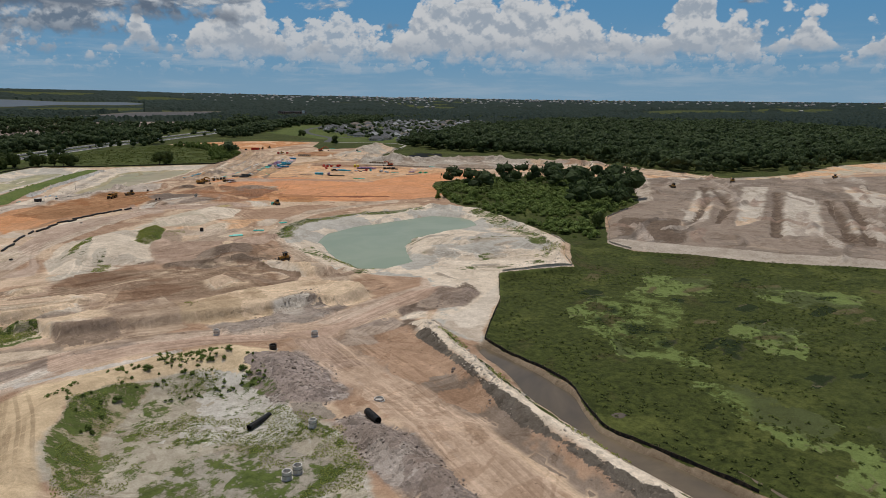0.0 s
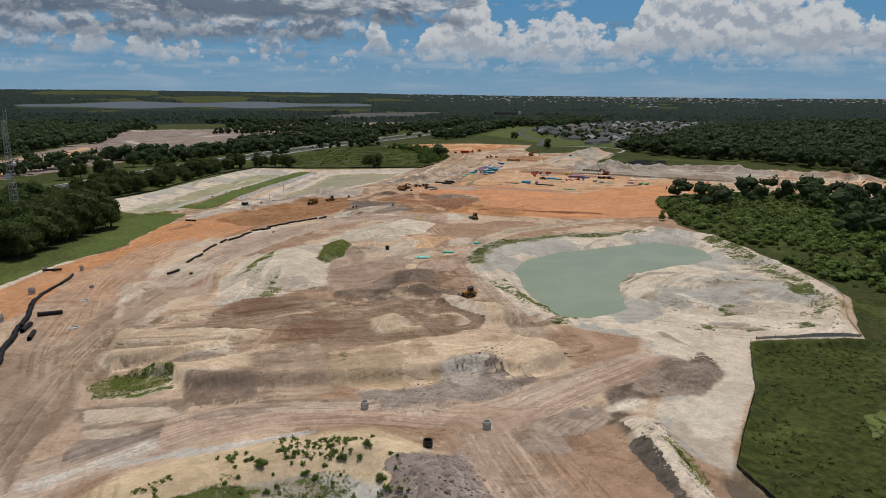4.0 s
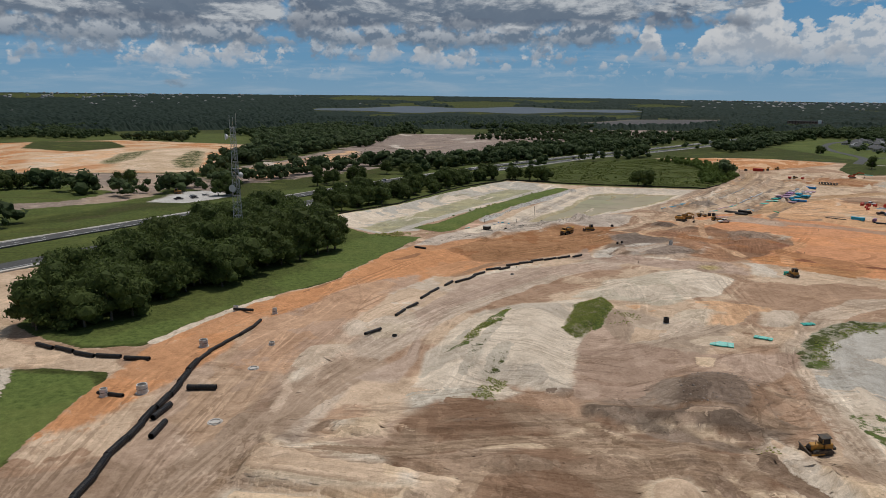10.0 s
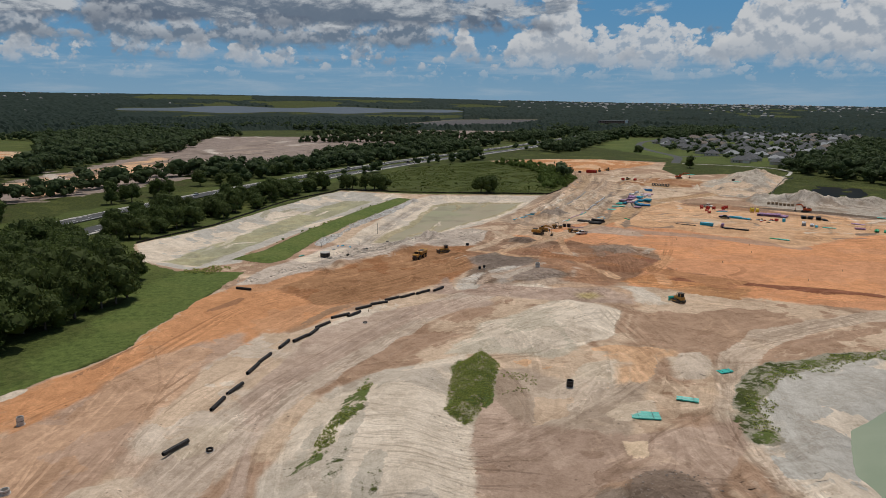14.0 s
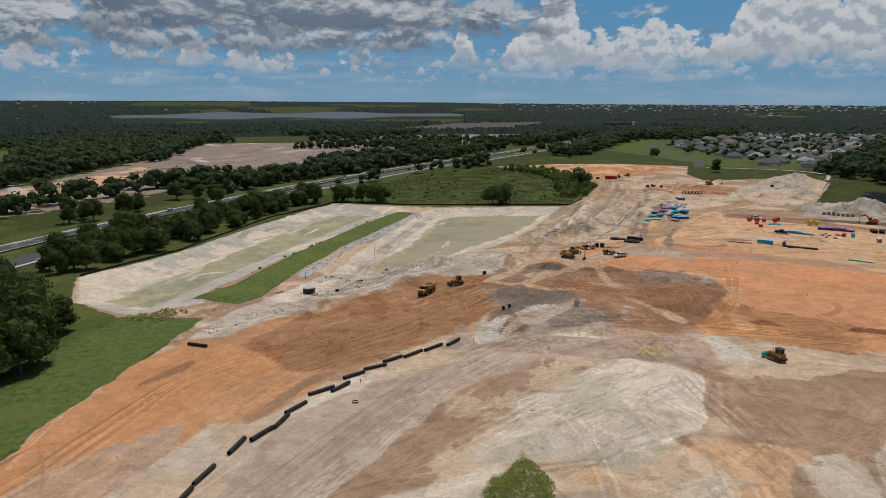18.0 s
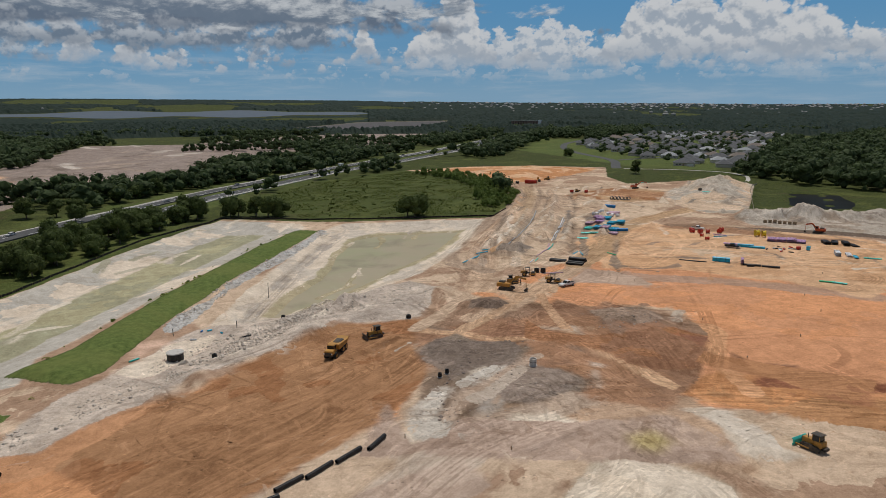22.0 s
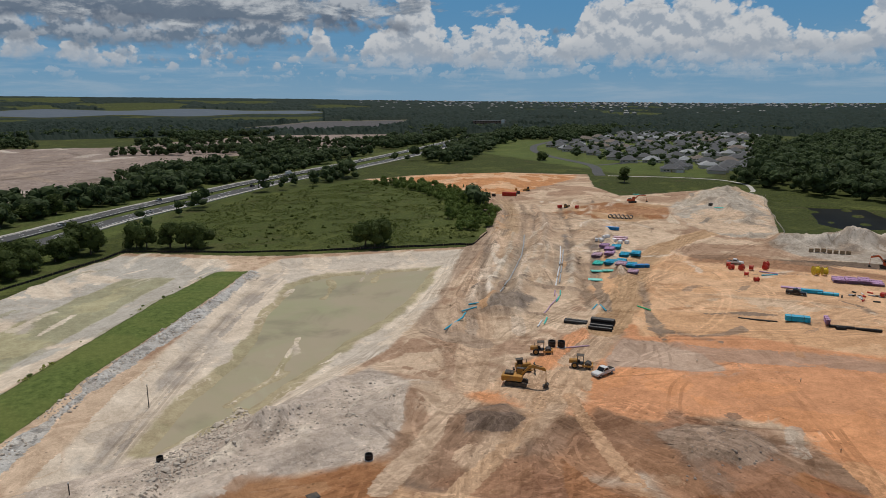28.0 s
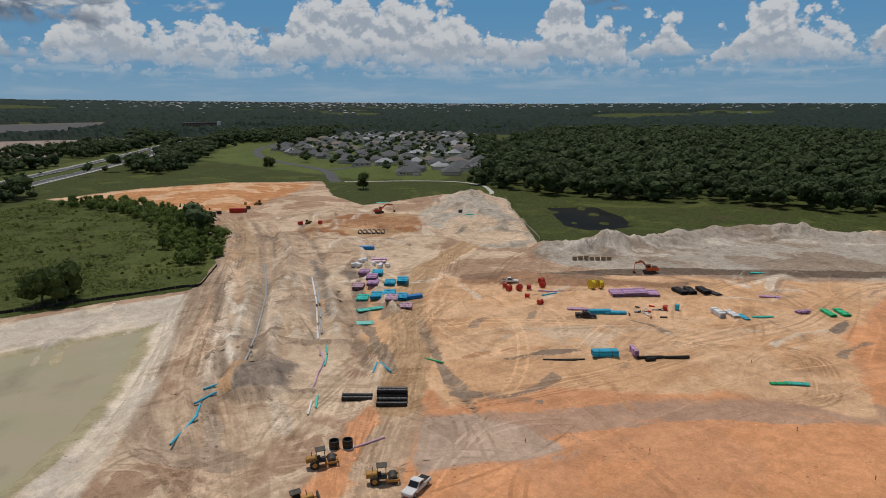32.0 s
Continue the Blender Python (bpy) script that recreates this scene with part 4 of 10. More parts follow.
TRENCH_LINE = [(112, 436), (126, 462), (148, 498), (170, 534), (192, 570), (212, 606), (230, 640)]
for k in range(22):
    off = RNG.uniform(-14, 58)
    first = RNG.integers(0, 4)
    cut_line = [(x + off * 0.82 + RNG.normal() * 1.2, y - off * 0.57 + RNG.normal() * 1.2) for x, y in TRENCH_LINE[first:first + RNG.integers(3, 5)]]
    if k % 2:
        ridge(cut_line, RNG.uniform(0.5, 1.1), 1.5, 0.9)
        stain(cut_line, 1.3, ((0.56, 0.44, 0.33), (0.48, 0.34, 0.235), (0.40, 0.30, 0.22))[k % 3], rubble=0.4)
    else:
        ridge(cut_line, -0.6, 1.4, 0.3)
        stain(cut_line, 1.1, ((0.30, 0.215, 0.15), (0.25, 0.185, 0.135))[k % 4 // 2], rubble=0.3)
for k in range(16):
    px, py = RNG.uniform(210, 300), RNG.uniform(540, 640)
    ridge([(px, py), (px + RNG.uniform(6, 16), py + RNG.uniform(-12, 4))], RNG.uniform(0.5, 1.3), 2.2, 0.9)
# orange knoll by the highway
zone([(191, 797), (256, 814), (316, 802), (362, 756), (309, 712), (258, 678), (234, 690), (230, 755)], SAND, ORANGE, rough=12, track=0.4, lift=2.0, ramp=25)
# grey spoil ridge, sand pile and the sand band
zone([(281, 489), (316, 470), (377, 461), (400, 432), (410, 408), (405, 390), (340, 370), (302, 416), (288, 441), (274, 467)], (0.38, 0.325, 0.265), GREY, rough=9, track=0.3, rubble=0.35)
ridge([(288, 486), (305, 474), (320, 467), (343, 462), (370, 453), (391, 440), (400, 426), (405, 404), (425, 385), (450, 352)], 4.0, 6.5, 0.6)
stain([(244, 470), (276, 450), (300, 428), (320, 402), (345, 376)], 5, MUD, rubble=0.3)
zone([(300, 580), (380, 634), (402, 622), (384, 586), (294, 494), (276, 508), (282, 538)], (0.40, 0.345, 0.28), PALE, rough=8, rubble=0.3)
heap(362, 598, 8.5, 26, 1.3, 50)
heap(330, 560, 4.5, 24, 1.4, 45)
stain([(392, 598), (368, 566), (338, 532), (312, 504), (292, 490)], 4, (0.52, 0.43, 0.33), rubble=0.0, track=0.0)
zone([(240, 276), (300, 330), (340, 372), (440, 352), (462, 275), (452, 222), (430, 200), (400, 250), (388, 264), (366, 288), (323, 328), (256, 328)], PALE, SAND, rough=8, track=0.6)
zone([(244, 157), (300, 184), (346, 222), (388, 262), (423, 251), (444, 217), (470, 200), (720, 120), (720, -40), (246, 28), (232, 44), (217, 62), (209, 81), (193, 97), (196, 116)], (0.235, 0.185, 0.145), (0.29, 0.225, 0.175), rough=10, grass=0.0, track=0.5, lift=1.4, ramp=8)
PALE_PLOTS = [[(407, 183), (421, 174), (295, 105), (268, 101)], [(408, 154), (384, 122), (284, 69), (262, 76)], [(370, 192), (366, 177), (272, 119), (248, 116)], [(470, 150), (450, 110), (400, 90), (380, 96)], [(300, 66), (330, 80), (300, 48), (284, 44)]]
for plot in PALE_PLOTS:
    zone(plot, (0.52, 0.45, 0.37), PALE, rough=4, track=0.4, share=0.62)
CUTS = [[(384, 198), (330, 158), (260, 118), (236, 109)], [(400, 156), (326, 114), (261, 78)], [(391, 120), (321, 79), (276, 54)], [(401, 113), (315, 66), (277, 47)], [(377, 186), (322, 139), (270, 112)], [(460, 90), (360, 40), (310, 10)], [(500, 80), (400, 20)]]
for cut in CUTS:
    stain(cut, 2.4, MUD, rubble=0.3)
    ridge([(x + 3, y - 4) for x, y in cut], 0.9, 2.0)
    ridge(cut, -0.9, 1.6, 0.2)
zone([(200, 112), (244, 150), (262, 130), (236, 104), (212, 90)], (0.20, 0.165, 0.135), MUD, rough=10, rubble=0.4, track=0.3)
stain([(196, 112), (200, 98), (215, 76), (224, 58), (240, 40), (256, 20), (270, -20)], 6, (0.44, 0.37, 0.30), track=0.3)
stain([(300, 184), (350, 226), (392, 262), (440, 222), (520, 200), (640, 190)], 9, (0.45, 0.375, 0.30), grass=0.0, track=0.6)
zone([(454, 219), (523, 213), (640, 232), (740, 225), (740, 190), (600, 186), (470, 205)], (0.5, 0.42, 0.31), SAND, rough=12, grass=0.15)

# basins with shallow water, and the grass strip between them
BASIN_A = [(-56, 369), (-65, 403), (-39, 441), (1, 530), (27, 572), (66, 548), (66, 534), (39, 489), (9, 433), (-18, 378), (-19, 362), (-37, 353)]
zone(BASIN_A, WHITE, (0.46, 0.42, 0.36), soft=1.0, rough=3, grass=0.0, track=0.25, lift=-2.2, ramp=14)
zone([(-51, 371), (-33, 412), (3, 495), (30, 541), (46, 533), (18, 477), (-7, 424), (-25, 387), (-35, 366)], (0.40, 0.36, 0.22), (0.33, 0.31, 0.20), rough=6, track=0.1)
BASIN_B = [(20, 390), (35, 430), (72, 523), (86, 540), (158, 530), (123, 468), (94, 430), (64, 404), (44, 390), (30, 386)]
zone(BASIN_B, WHITE, (0.56, 0.48, 0.39), soft=1.0, rough=3, grass=0.0, track=0.30, lift=-1.55, ramp=8, share=0.55)
SILT = [(35, 399), (45, 422), (56, 440), (62, 456), (74, 490), (82, 508), (98, 517), (124, 514), (141, 511), (132, 496), (117, 473), (104, 456), (91, 443), (69, 419), (59, 408), (51, 404), (40, 395)]
zone(SILT, (0.42, 0.35, 0.22), (0.36, 0.31, 0.19), rough=6, soft=1.2, track=0.0, lift=-0.95, ramp=5)
zone([(64, 410), (88, 432), (112, 460), (128, 486), (136, 500), (131, 504), (112, 478), (86, 448), (64, 420)], None, rough=8, lift=0.3, ramp=5)
ridge([(98, 516), (96, 500), (90, 486)], 0.5, 2.0, 0.9)
ridge([(116, 512), (108, 494)], 0.4, 1.8, 0.9)
for off in (0, 2.6):
    stain([(30 + off, 396), (44 + off, 436), (66 + off, 490), (80 + off, 520)], 0.6, (0.42, 0.36, 0.30))
zone([(-10, 349), (4, 365), (17, 389), (33, 396), (62, 406), (86, 420), (92, 408), (78, 380), (53, 379), (30, 360), (11, 343), (-8, 326), (-17, 327)], (0.43, 0.355, 0.29), (0.52, 0.43, 0.35), rough=6, grass=0.0, track=0.3, rubble=0.3)
ridge([(-8, 330), (10, 346), (30, 362), (52, 380), (72, 390), (88, 400)], 1.3, 4.0, 0.6)
zone([(0, 362), (12, 378), (24, 384), (20, 372), (8, 356)], (0.50, 0.36, 0.28), WHITE, rough=4, rubble=0.1)
STRIP = [(-23, 369), (-11, 384), (9, 431), (40, 495), (60, 528), (72, 524), (53, 484), (27, 437), (7, 390), (-2, 364), (-8, 358)]
zone(STRIP, (0.2, 0.17, 0.1), soft=0.8, rough=1.5, grass=1.0, track=0.0, lift=1.0, ramp=4, mown=1.0)
ridge([(72, 522), (54, 484), (29, 437), (9, 390)], 1.0, 2.0, 0.6)
stain([(73, 522), (56, 484), (31, 437), (11, 390)], 1.8, (0.38, 0.36, 0.33), rubble=0.8)

# scrub between the pond and the far pad
zone([(239, 306), (206, 240), (203, 212), (198, 182), (190, 155), (181, 122), (154, 92), (196, 114), (244, 158), (274, 170), (297, 180), (346, 224), (388, 262), (366, 286), (323, 327), (255, 327)],
     (0.15, 0.12, 0.07), soft=0.8, rough=3, grass=1.0, track=0.0, lift=-0.4, ramp=4)
# wetlands
ALGAE = (0.145, 0.185, 0.055)
zone([(122, 96), (105, 75), (89, 60), (79, 50), (78, 39), (78, 28), (77, 20), (76, 16), (71, 8), (68, 2), (68, -3), (69, -10), (70, -18), (71, -29), (72, -45),
      (300, -45), (262, 0), (246, 26), (230, 44), (215, 62), (207, 80), (192, 97), (196, 114), (186, 120), (160, 100), (152, 90)], (0.16, 0.13, 0.08), soft=0.6, rough=1.0, grass=1.0, track=0.0, lift=-0.9, ramp=3)
zone([(74, 48), (71, 38), (69, 28), (65, 20), (64, 13), (63, 6), (62, -2), (61, -9), (61, -16), (60, -40), (72, -40), (71, -29), (70, -18), (69, -10), (68, -3), (68, 2), (71, 8), (76, 16), (77, 20), (78, 28), (78, 39), (79, 50)], (0.25, 0.19, 0.13), rough=0.6, soft=0.6, grass=0.0, lift=-2.4, ramp=2.5)
zone([(401, 603), (451, 614), (640, 470), (560, 330), (470, 352), (430, 392), (412, 412), (403, 434), (384, 466), (321, 474), (290, 490), (302, 501), (368, 570)], (0.16, 0.13, 0.08), soft=0.8, rough=2, grass=1.0, lift=-1.2, ramp=6)
zone([(393, 568), (420, 547), (398, 515), (373, 492), (346, 504), (349, 523)], None, lift=-1.5, ramp=5, rough=8)
for mx, my, mr in ((372, 512, 5), (392, 532, 6), (404, 548, 5), (362, 524, 4), (384, 552, 5), (378, 500, 4)):
    heap(mx, my, 1.3, mr, 2.0, 40)

for mat_of_weed in ([(94, -20), (104, -24), (116, -32), (110, -44), (88, -44), (92, -30)], [(125, 62), (136, 64), (122, 44), (116, 31), (111, 19), (102, 16), (108, 31), (110, 43)], [(108, 16), (109, -2), (107, -20), (100, -24), (100, -12), (101, 0)],
                    [(150, 60), (168, 66), (176, 56), (160, 46), (146, 50)], [(134, 20), (150, 24), (152, 10), (138, 4)], [(176, 30), (196, 36), (204, 22), (184, 14)]):
    zone(mat_of_weed, ALGAE, (0.075, 0.088, 0.032), rough=34, grass=0.35, share=0.52)
for k in range(44):
    py = RNG.uniform(-40, 80)
    px = RNG.uniform(100 + 0.4 * max(py, 0), 190 if py > 60 else 236 - 0.9 * py)
    stain([(px, py), (px + RNG.uniform(3, 10), py + RNG.uniform(-3, 3))], RNG.uniform(0.8, 2.6), *(((0.022, 0.032, 0.010), 0.30) if k % 3 else ((0.115, 0.100, 0.045), 0.40)))

# heaps and scrapes
heap(139, 452, 3.2, 10, 1.2, 40)
zone([(126, 448), (146, 466), (148, 452), (138, 442)], (0.21, 0.165, 0.13), GREY, rough=6, rubble=0.3)
heap(98, 384, 0.5, 8, 1.4, 0)
heap(62, 399, 1.5, 4)
for px, py, ph, pw in ((152, 466, 1.2, 6), (170, 480, 1.0, 5), (240, 560, 1.6, 8), (300, 600, 1.5, 9), (270, 630, 1.4, 8), (310, 470, 2.0, 9), (262, 452, 1.2, 7), (96, 92, 1.4, 6), (70, 104, 1.2, 6), (20, 150, 0.9, 5), (48, 152, 0.8, 5), (104, 262, 0.8, 6), (128, 272, 0.7, 6),
                       (76, 250, 0.8, 6), (30, 262, 0.7, 5), (70, 290, 0.9, 7), (104, 352, 0.9, 5), (70, 322, 1.0, 5), (18, 352, 1.0, 4), (44, 372, 1.1, 4), (88, 396, 1.3, 5)):
    heap(px, py, ph, pw, 1.5, 17 * px)

# brown fill and grey sand by the south end of the orange pad
zone([(73, 366), (88, 369), (104, 367), (121, 379), (131, 356), (135, 329), (123, 317), (105, 306), (94, 313), (94, 323), (88, 335), (68, 342)], (0.34, 0.185, 0.105), (0.28, 0.155, 0.092), rough=6, track=0.6)
zone([(54, 326), (55, 309), (67, 314), (85, 307), (104, 302), (108, 292), (106, 283), (45, 307)], (0.44, 0.32, 0.245), (0.37, 0.265, 0.20), rough=5, track=0.5)
zone([(-41, 108), (-41, 118), (-35, 115), (-32, 100), (-32, 84), (-32, 77), (-33, 77)], (0.29, 0.205, 0.150), (0.34, 0.24, 0.175), rough=3, track=0.3)
zone([(3, 371), (3, 380), (9, 383), (11, 380), (7, 375), (5, 369)], (0.60, 0.40, 0.29), (0.62, 0.47, 0.36), rough=5, soft=2)
stain([(-70, 204), (-66, 216), (-61, 229), (-57, 240), (-53, 246)], 1.3, (0.60, 0.50, 0.39), grass=0.0, rubble=0.2)
# worked ground in the middle distance: short scrapes, windrows, small heaps
def litter(points, count, heading, swing, length, wide, soils, high=0.0):
    """Short scrapes of other soils about one heading, each with a low bank where high is given."""
    px, py = [p[0] for p in points], [p[1] for p in points]
    while count > 0:
        x, y = RNG.uniform(min(px), max(px)), RNG.uniform(min(py), max(py))
        if inside(np.array([x]), np.array([y]), points)[0] < 0:
            continue
        count -= 1
        h, bend = radians(heading + RNG.normal() * swing), RNG.normal() * 0.25
        line = [(x, y)]
        for _ in range(3):
            step = RNG.uniform(*length) / 3
            line.append((line[-1][0] + step * math.cos(h), line[-1][1] + step * math.sin(h)))
            h += bend
        stain(line, RNG.uniform(*wide), soils[RNG.integers(len(soils))], rubble=0.3 if RNG.random() < 0.4 else None, strength=RNG.uniform(0.55, 1.0))
        if high and RNG.random() < 0.6:
            ridge(line, RNG.uniform(0.4, 1.0) * high, RNG.uniform(0.9, 1.6), 0.9)


DARKS, PALES = [(0.26, 0.19, 0.14), (0.32, 0.22, 0.15), (0.22, 0.165, 0.125)], [(0.64, 0.53, 0.41), (0.58, 0.46, 0.34), (0.68, 0.58, 0.47)]
FIELD_OF_TRENCHES = [(112, 432), (130, 424), (206, 506), (290, 545), (318, 595), (298, 640), (234, 648), (186, 560)]
litter(FIELD_OF_TRENCHES, 70, 57, 14, (8, 30), (0.5, 1.5), DARKS + PALES + [(0.50, 0.30, 0.16)], 1.0)
litter([(206, 500), (240, 466), (296, 414), (330, 376), (262, 370), (212, 350), (158, 413), (172, 460)], 46, 20, 40, (8, 26), (0.4, 1.1), DARKS[:2] + PALES + [(0.46, 0.25, 0.13)], 0.3)
SPOIL = [(281, 489), (316, 474), (377, 463), (402, 434), (410, 402), (450, 354), (440, 340), (404, 380), (370, 430), (300, 455), (274, 467)]
litter(SPOIL, 60, -35, 25, (6, 22), (0.8, 2.4), [(0.25, 0.20, 0.16), (0.50, 0.43, 0.35), (0.40, 0.33, 0.27), (0.56, 0.49, 0.41)], 1.1)
litter([(300, 585), (380, 636), (402, 622), (384, 586), (294, 494), (276, 508)], 36, 45, 30, (8, 24), (0.6, 2.0), [(0.30, 0.25, 0.20), (0.56, 0.48, 0.39), (0.48, 0.40, 0.32)], 1.6)
litter([(200, 110), (250, 156), (346, 222), (388, 262), (440, 215), (560, 120), (560, 0), (246, 28), (209, 81)], 90, 33, 10, (14, 46), (0.9, 3.0), [(0.17, 0.135, 0.11), (0.22, 0.17, 0.135), (0.48, 0.41, 0.34), (0.40, 0.33, 0.27), (0.30, 0.21, 0.16)], 2.0)
litter([(240, 276), (340, 372), (440, 352), (462, 275), (430, 200), (388, 264), (323, 328), (256, 328)], 40, 35, 20, (10, 30), (0.6, 1.8), DARKS + PALES, 0.8)
litter([(90, 200), (133, 234), (188, 234), (203, 208), (183, 136), (151, 92), (122, 96), (100, 110)], 46, 40, 60, (5, 16), (0.4, 1.0), [(0.46, 0.40, 0.33), (0.38, 0.32, 0.25), (0.70, 0.62, 0.51)], 0.7)
litter([(-205, 640), (-175, 900), (-145, 1320), (-13, 1310), (20, 980), (0, 760), (-80, 720), (-130, 600)], 40, 70, 35, (30, 90), (4, 10), [(0.20, 0.155, 0.125), (0.25, 0.19, 0.155), (0.54, 0.47, 0.40), (0.36, 0.28, 0.22)])
litter([(58, 366), (124, 380), (148, 362), (140, 330), (104, 318), (60, 306)], 30, 40, 60, (5, 18), (0.4, 1.2), [(0.17, 0.125, 0.095), (0.42, 0.27, 0.17), (0.30, 0.16, 0.085), (0.48, 0.40, 0.32)], 0.5)
litter([(10, 352), (60, 380), (92, 404), (86, 420), (40, 394), (0, 362)], 30, 42, 25, (4, 14), (0.4, 1.1), [(0.66, 0.57, 0.46), (0.33, 0.27, 0.22), (0.52, 0.44, 0.36)], 0.8)
litter([(18, 388), (72, 523), (158, 530), (94, 430), (44, 388)], 26, 62, 14, (8, 26), (0.4, 0.9), [(0.46, 0.39, 0.32), (0.70, 0.60, 0.48)], 0.4)
litter([(-60, 372), (-62, 403), (1, 530), (27, 570), (66, 540), (9, 433), (-19, 364)], 30, 64, 12, (8, 26), (0.4, 1.0), [(0.46, 0.40, 0.33), (0.70, 0.60, 0.48), (0.36, 0.33, 0.24)], 0.5)
litter([(-28, 100), (-8, 96), (76, 98), (82, 130), (74, 186), (20, 180), (-28, 160)], 90, 5, 30, (4, 18), (0.35, 1.0), [(0.64, 0.49, 0.34), (0.56, 0.42, 0.29), (0.27, 0.19, 0.135), (0.21, 0.15, 0.11), (0.38, 0.27, 0.19)], 0.35)
litter([(-50, 120), (-28, 120), (-20, 210), (-44, 215)], 24, 80, 14, (8, 26), (0.3, 0.9), [(0.56, 0.42, 0.31), (0.38, 0.265, 0.19)], 0.0)
# grey sand, rust fill and pale haul ways south of the machines
zone([(75, 357), (82, 359), (87, 350), (95, 345), (86, 334), (79, 331), (71, 327), (70, 337), (72, 344), (71, 350)], (0.235, 0.180, 0.135), (0.285, 0.215, 0.155), rough=4, track=0.5, rubble=0.25)
zone([(89, 330), (95, 330), (98, 322), (94, 318), (85, 322), (85, 327)], (0.22, 0.175, 0.135), (0.29, 0.22, 0.165), rough=3, rubble=0.5)
zone([(83, 361), (95, 370), (102, 360), (106, 352), (91, 351)], (0.31, 0.165, 0.098), (0.36, 0.20, 0.118), rough=4, track=0.6)
zone([(126, 368), (135, 375), (142, 358), (136, 347), (126, 347), (119, 346)], (0.30, 0.190, 0.130), (0.345, 0.185, 0.110), rough=5, track=0.7)
zone([(125, 346), (132, 344), (141, 336), (127, 322), (122, 322), (122, 332), (119, 337)], (0.33, 0.125, 0.062), (0.27, 0.125, 0.075), rough=3, track=0.3, share=0.6)
zone([(139, 326), (140, 320), (148, 315), (143, 312), (134, 317)], (0.27, 0.135, 0.078), None, rough=4, track=0.5)
zone([(70, 353), (74, 356), (73, 349), (72, 343), (69, 343)], (0.54, 0.44, 0.35), PALE, rough=3, rubble=0.3)
zone([(76, 335), (80, 337), (77, 331), (73, 330)], (0.50, 0.42, 0.33), None, rough=3)
for haul, wide, soil in (([(64, 316), (73, 325), (80, 330), (88, 335), (94, 339)], 1.9, (0.44, 0.325, 0.24)), ([(75, 367), (83, 361), (91, 353), (104, 351), (110, 345), (113, 336), (113, 326), (113, 314)], 2.0, (0.53, 0.335, 0.20)),
                         ([(82, 362), (98, 374), (115, 390)], 1.8, (0.50, 0.325, 0.20)), ([(119, 388), (113, 366), (110, 350), (111, 334)], 1.6, (0.50, 0.31, 0.185)),
                         ([(148, 345), (146, 339), (133, 325), (130, 315), (127, 306)], 2.4, (0.62, 0.33, 0.17)), ([(73, 369), (85, 381), (97, 395)], 2.2, (0.52, 0.375, 0.26))):
    stain(haul, wide, soil, track=0.9, ragged=1.0)
# cut terraces and brown ways through the workings
zone([(-1, 149), (6, 152), (22, 150), (30, 150), (37, 152), (36, 146), (23, 147), (3, 143)], (0.27, 0.185, 0.125), (0.34, 0.235, 0.16), rough=3, track=0.5, rubble=0.3)
zone([(35, 170), (40, 171), (55, 160), (62, 159), (59, 156), (47, 158)], (0.205, 0.155, 0.115), (0.26, 0.19, 0.14), rough=3, track=0.6)
zone([(-27, 131), (-26, 138), (-14, 137), (1, 135), (1, 128), (-12, 127), (-25, 127)], (0.66, 0.53, 0.38), (0.60, 0.50, 0.39), rough=3, track=0.3, lift=0.8, ramp=1.6)
zone([(-27, 144), (-13, 146), (2, 143), (3, 138), (-12, 139), (-23, 140)], (0.50, 0.42, 0.34), (0.62, 0.50, 0.37), rough=3, track=0.4, lift=0.5, ramp=1.8)
zone([(40, 143), (45, 145), (47, 137), (38, 132)], (0.66, 0.56, 0.43), PALE, rough=3, lift=0.8, ramp=1.6)
zone([(58, 154), (65, 161), (69, 146), (69, 131), (64, 132), (62, 145)], (0.64, 0.54, 0.43), PALE, rough=4, track=0.4)
zone([(22, 122), (36, 122), (49, 120), (60, 124), (63, 117), (61, 116), (24, 113)], (0.65, 0.51, 0.37), (0.60, 0.47, 0.34), rough=5, track=0.5)
zone([(-12, 119), (-1, 120), (6, 126), (4, 114), (0, 112), (-11, 111)], (0.66, 0.53, 0.40), PALE, rough=4, track=0.4)
# the ledge's shaded face once more, its shade put into a darker soil colour
stain([(-25, 127), (-12, 126.6), (1, 128)], 0.8, (0.27, 0.215, 0.17), rubble=0.5, ragged=0.5)
stain([(59, 153), (64, 143), (66, 135), (63, 130), (56, 130), (53, 138), (50, 147), (46, 155)], 1.8, (0.26, 0.18, 0.125), track=0.9, ragged=1.0)
for way, wide in (([(-27, 120), (-26, 124), (-30, 132), (-27, 146), (-21, 150), (-5, 152), (19, 158), (37, 156), (53, 153)], 1.7), ([(-27, 121), (-11, 123), (4, 127), (8, 135), (13, 147)], 1.5), ([(7, 112), (6, 120), (10, 125), (27, 126), (46, 123)], 1.6)):
    stain(way, wide, (0.35, 0.245, 0.165), track=0.9, ragged=1.0)
# patches with sharp edges: scraped banks, pale lenses of sand, dark fill, the working faces across the highway
zone([(-9, 111), (-8, 116), (-4, 114), (0, 112), (6, 111), (8, 106), (5, 102), (2, 100), (-8, 102)], (0.265, 0.195, 0.145), (0.225, 0.165, 0.125), rough=2, track=0.4, rubble=0.2, lift=0.5, ramp=1.2)
zone([(-11, 112), (-10, 124), (5, 129), (12, 132), (10, 121), (6, 112), (-8, 116), (-9, 111)], CREAM, PALE, rough=2, track=0.35)
zone([(21, 107), (23, 122), (26, 123), (48, 120), (58, 120), (74, 113), (74, 101), (70, 95), (61, 94), (51, 92), (33, 95), (27, 100)], CREAM, (0.50, 0.37, 0.24), rough=3, track=0.45)
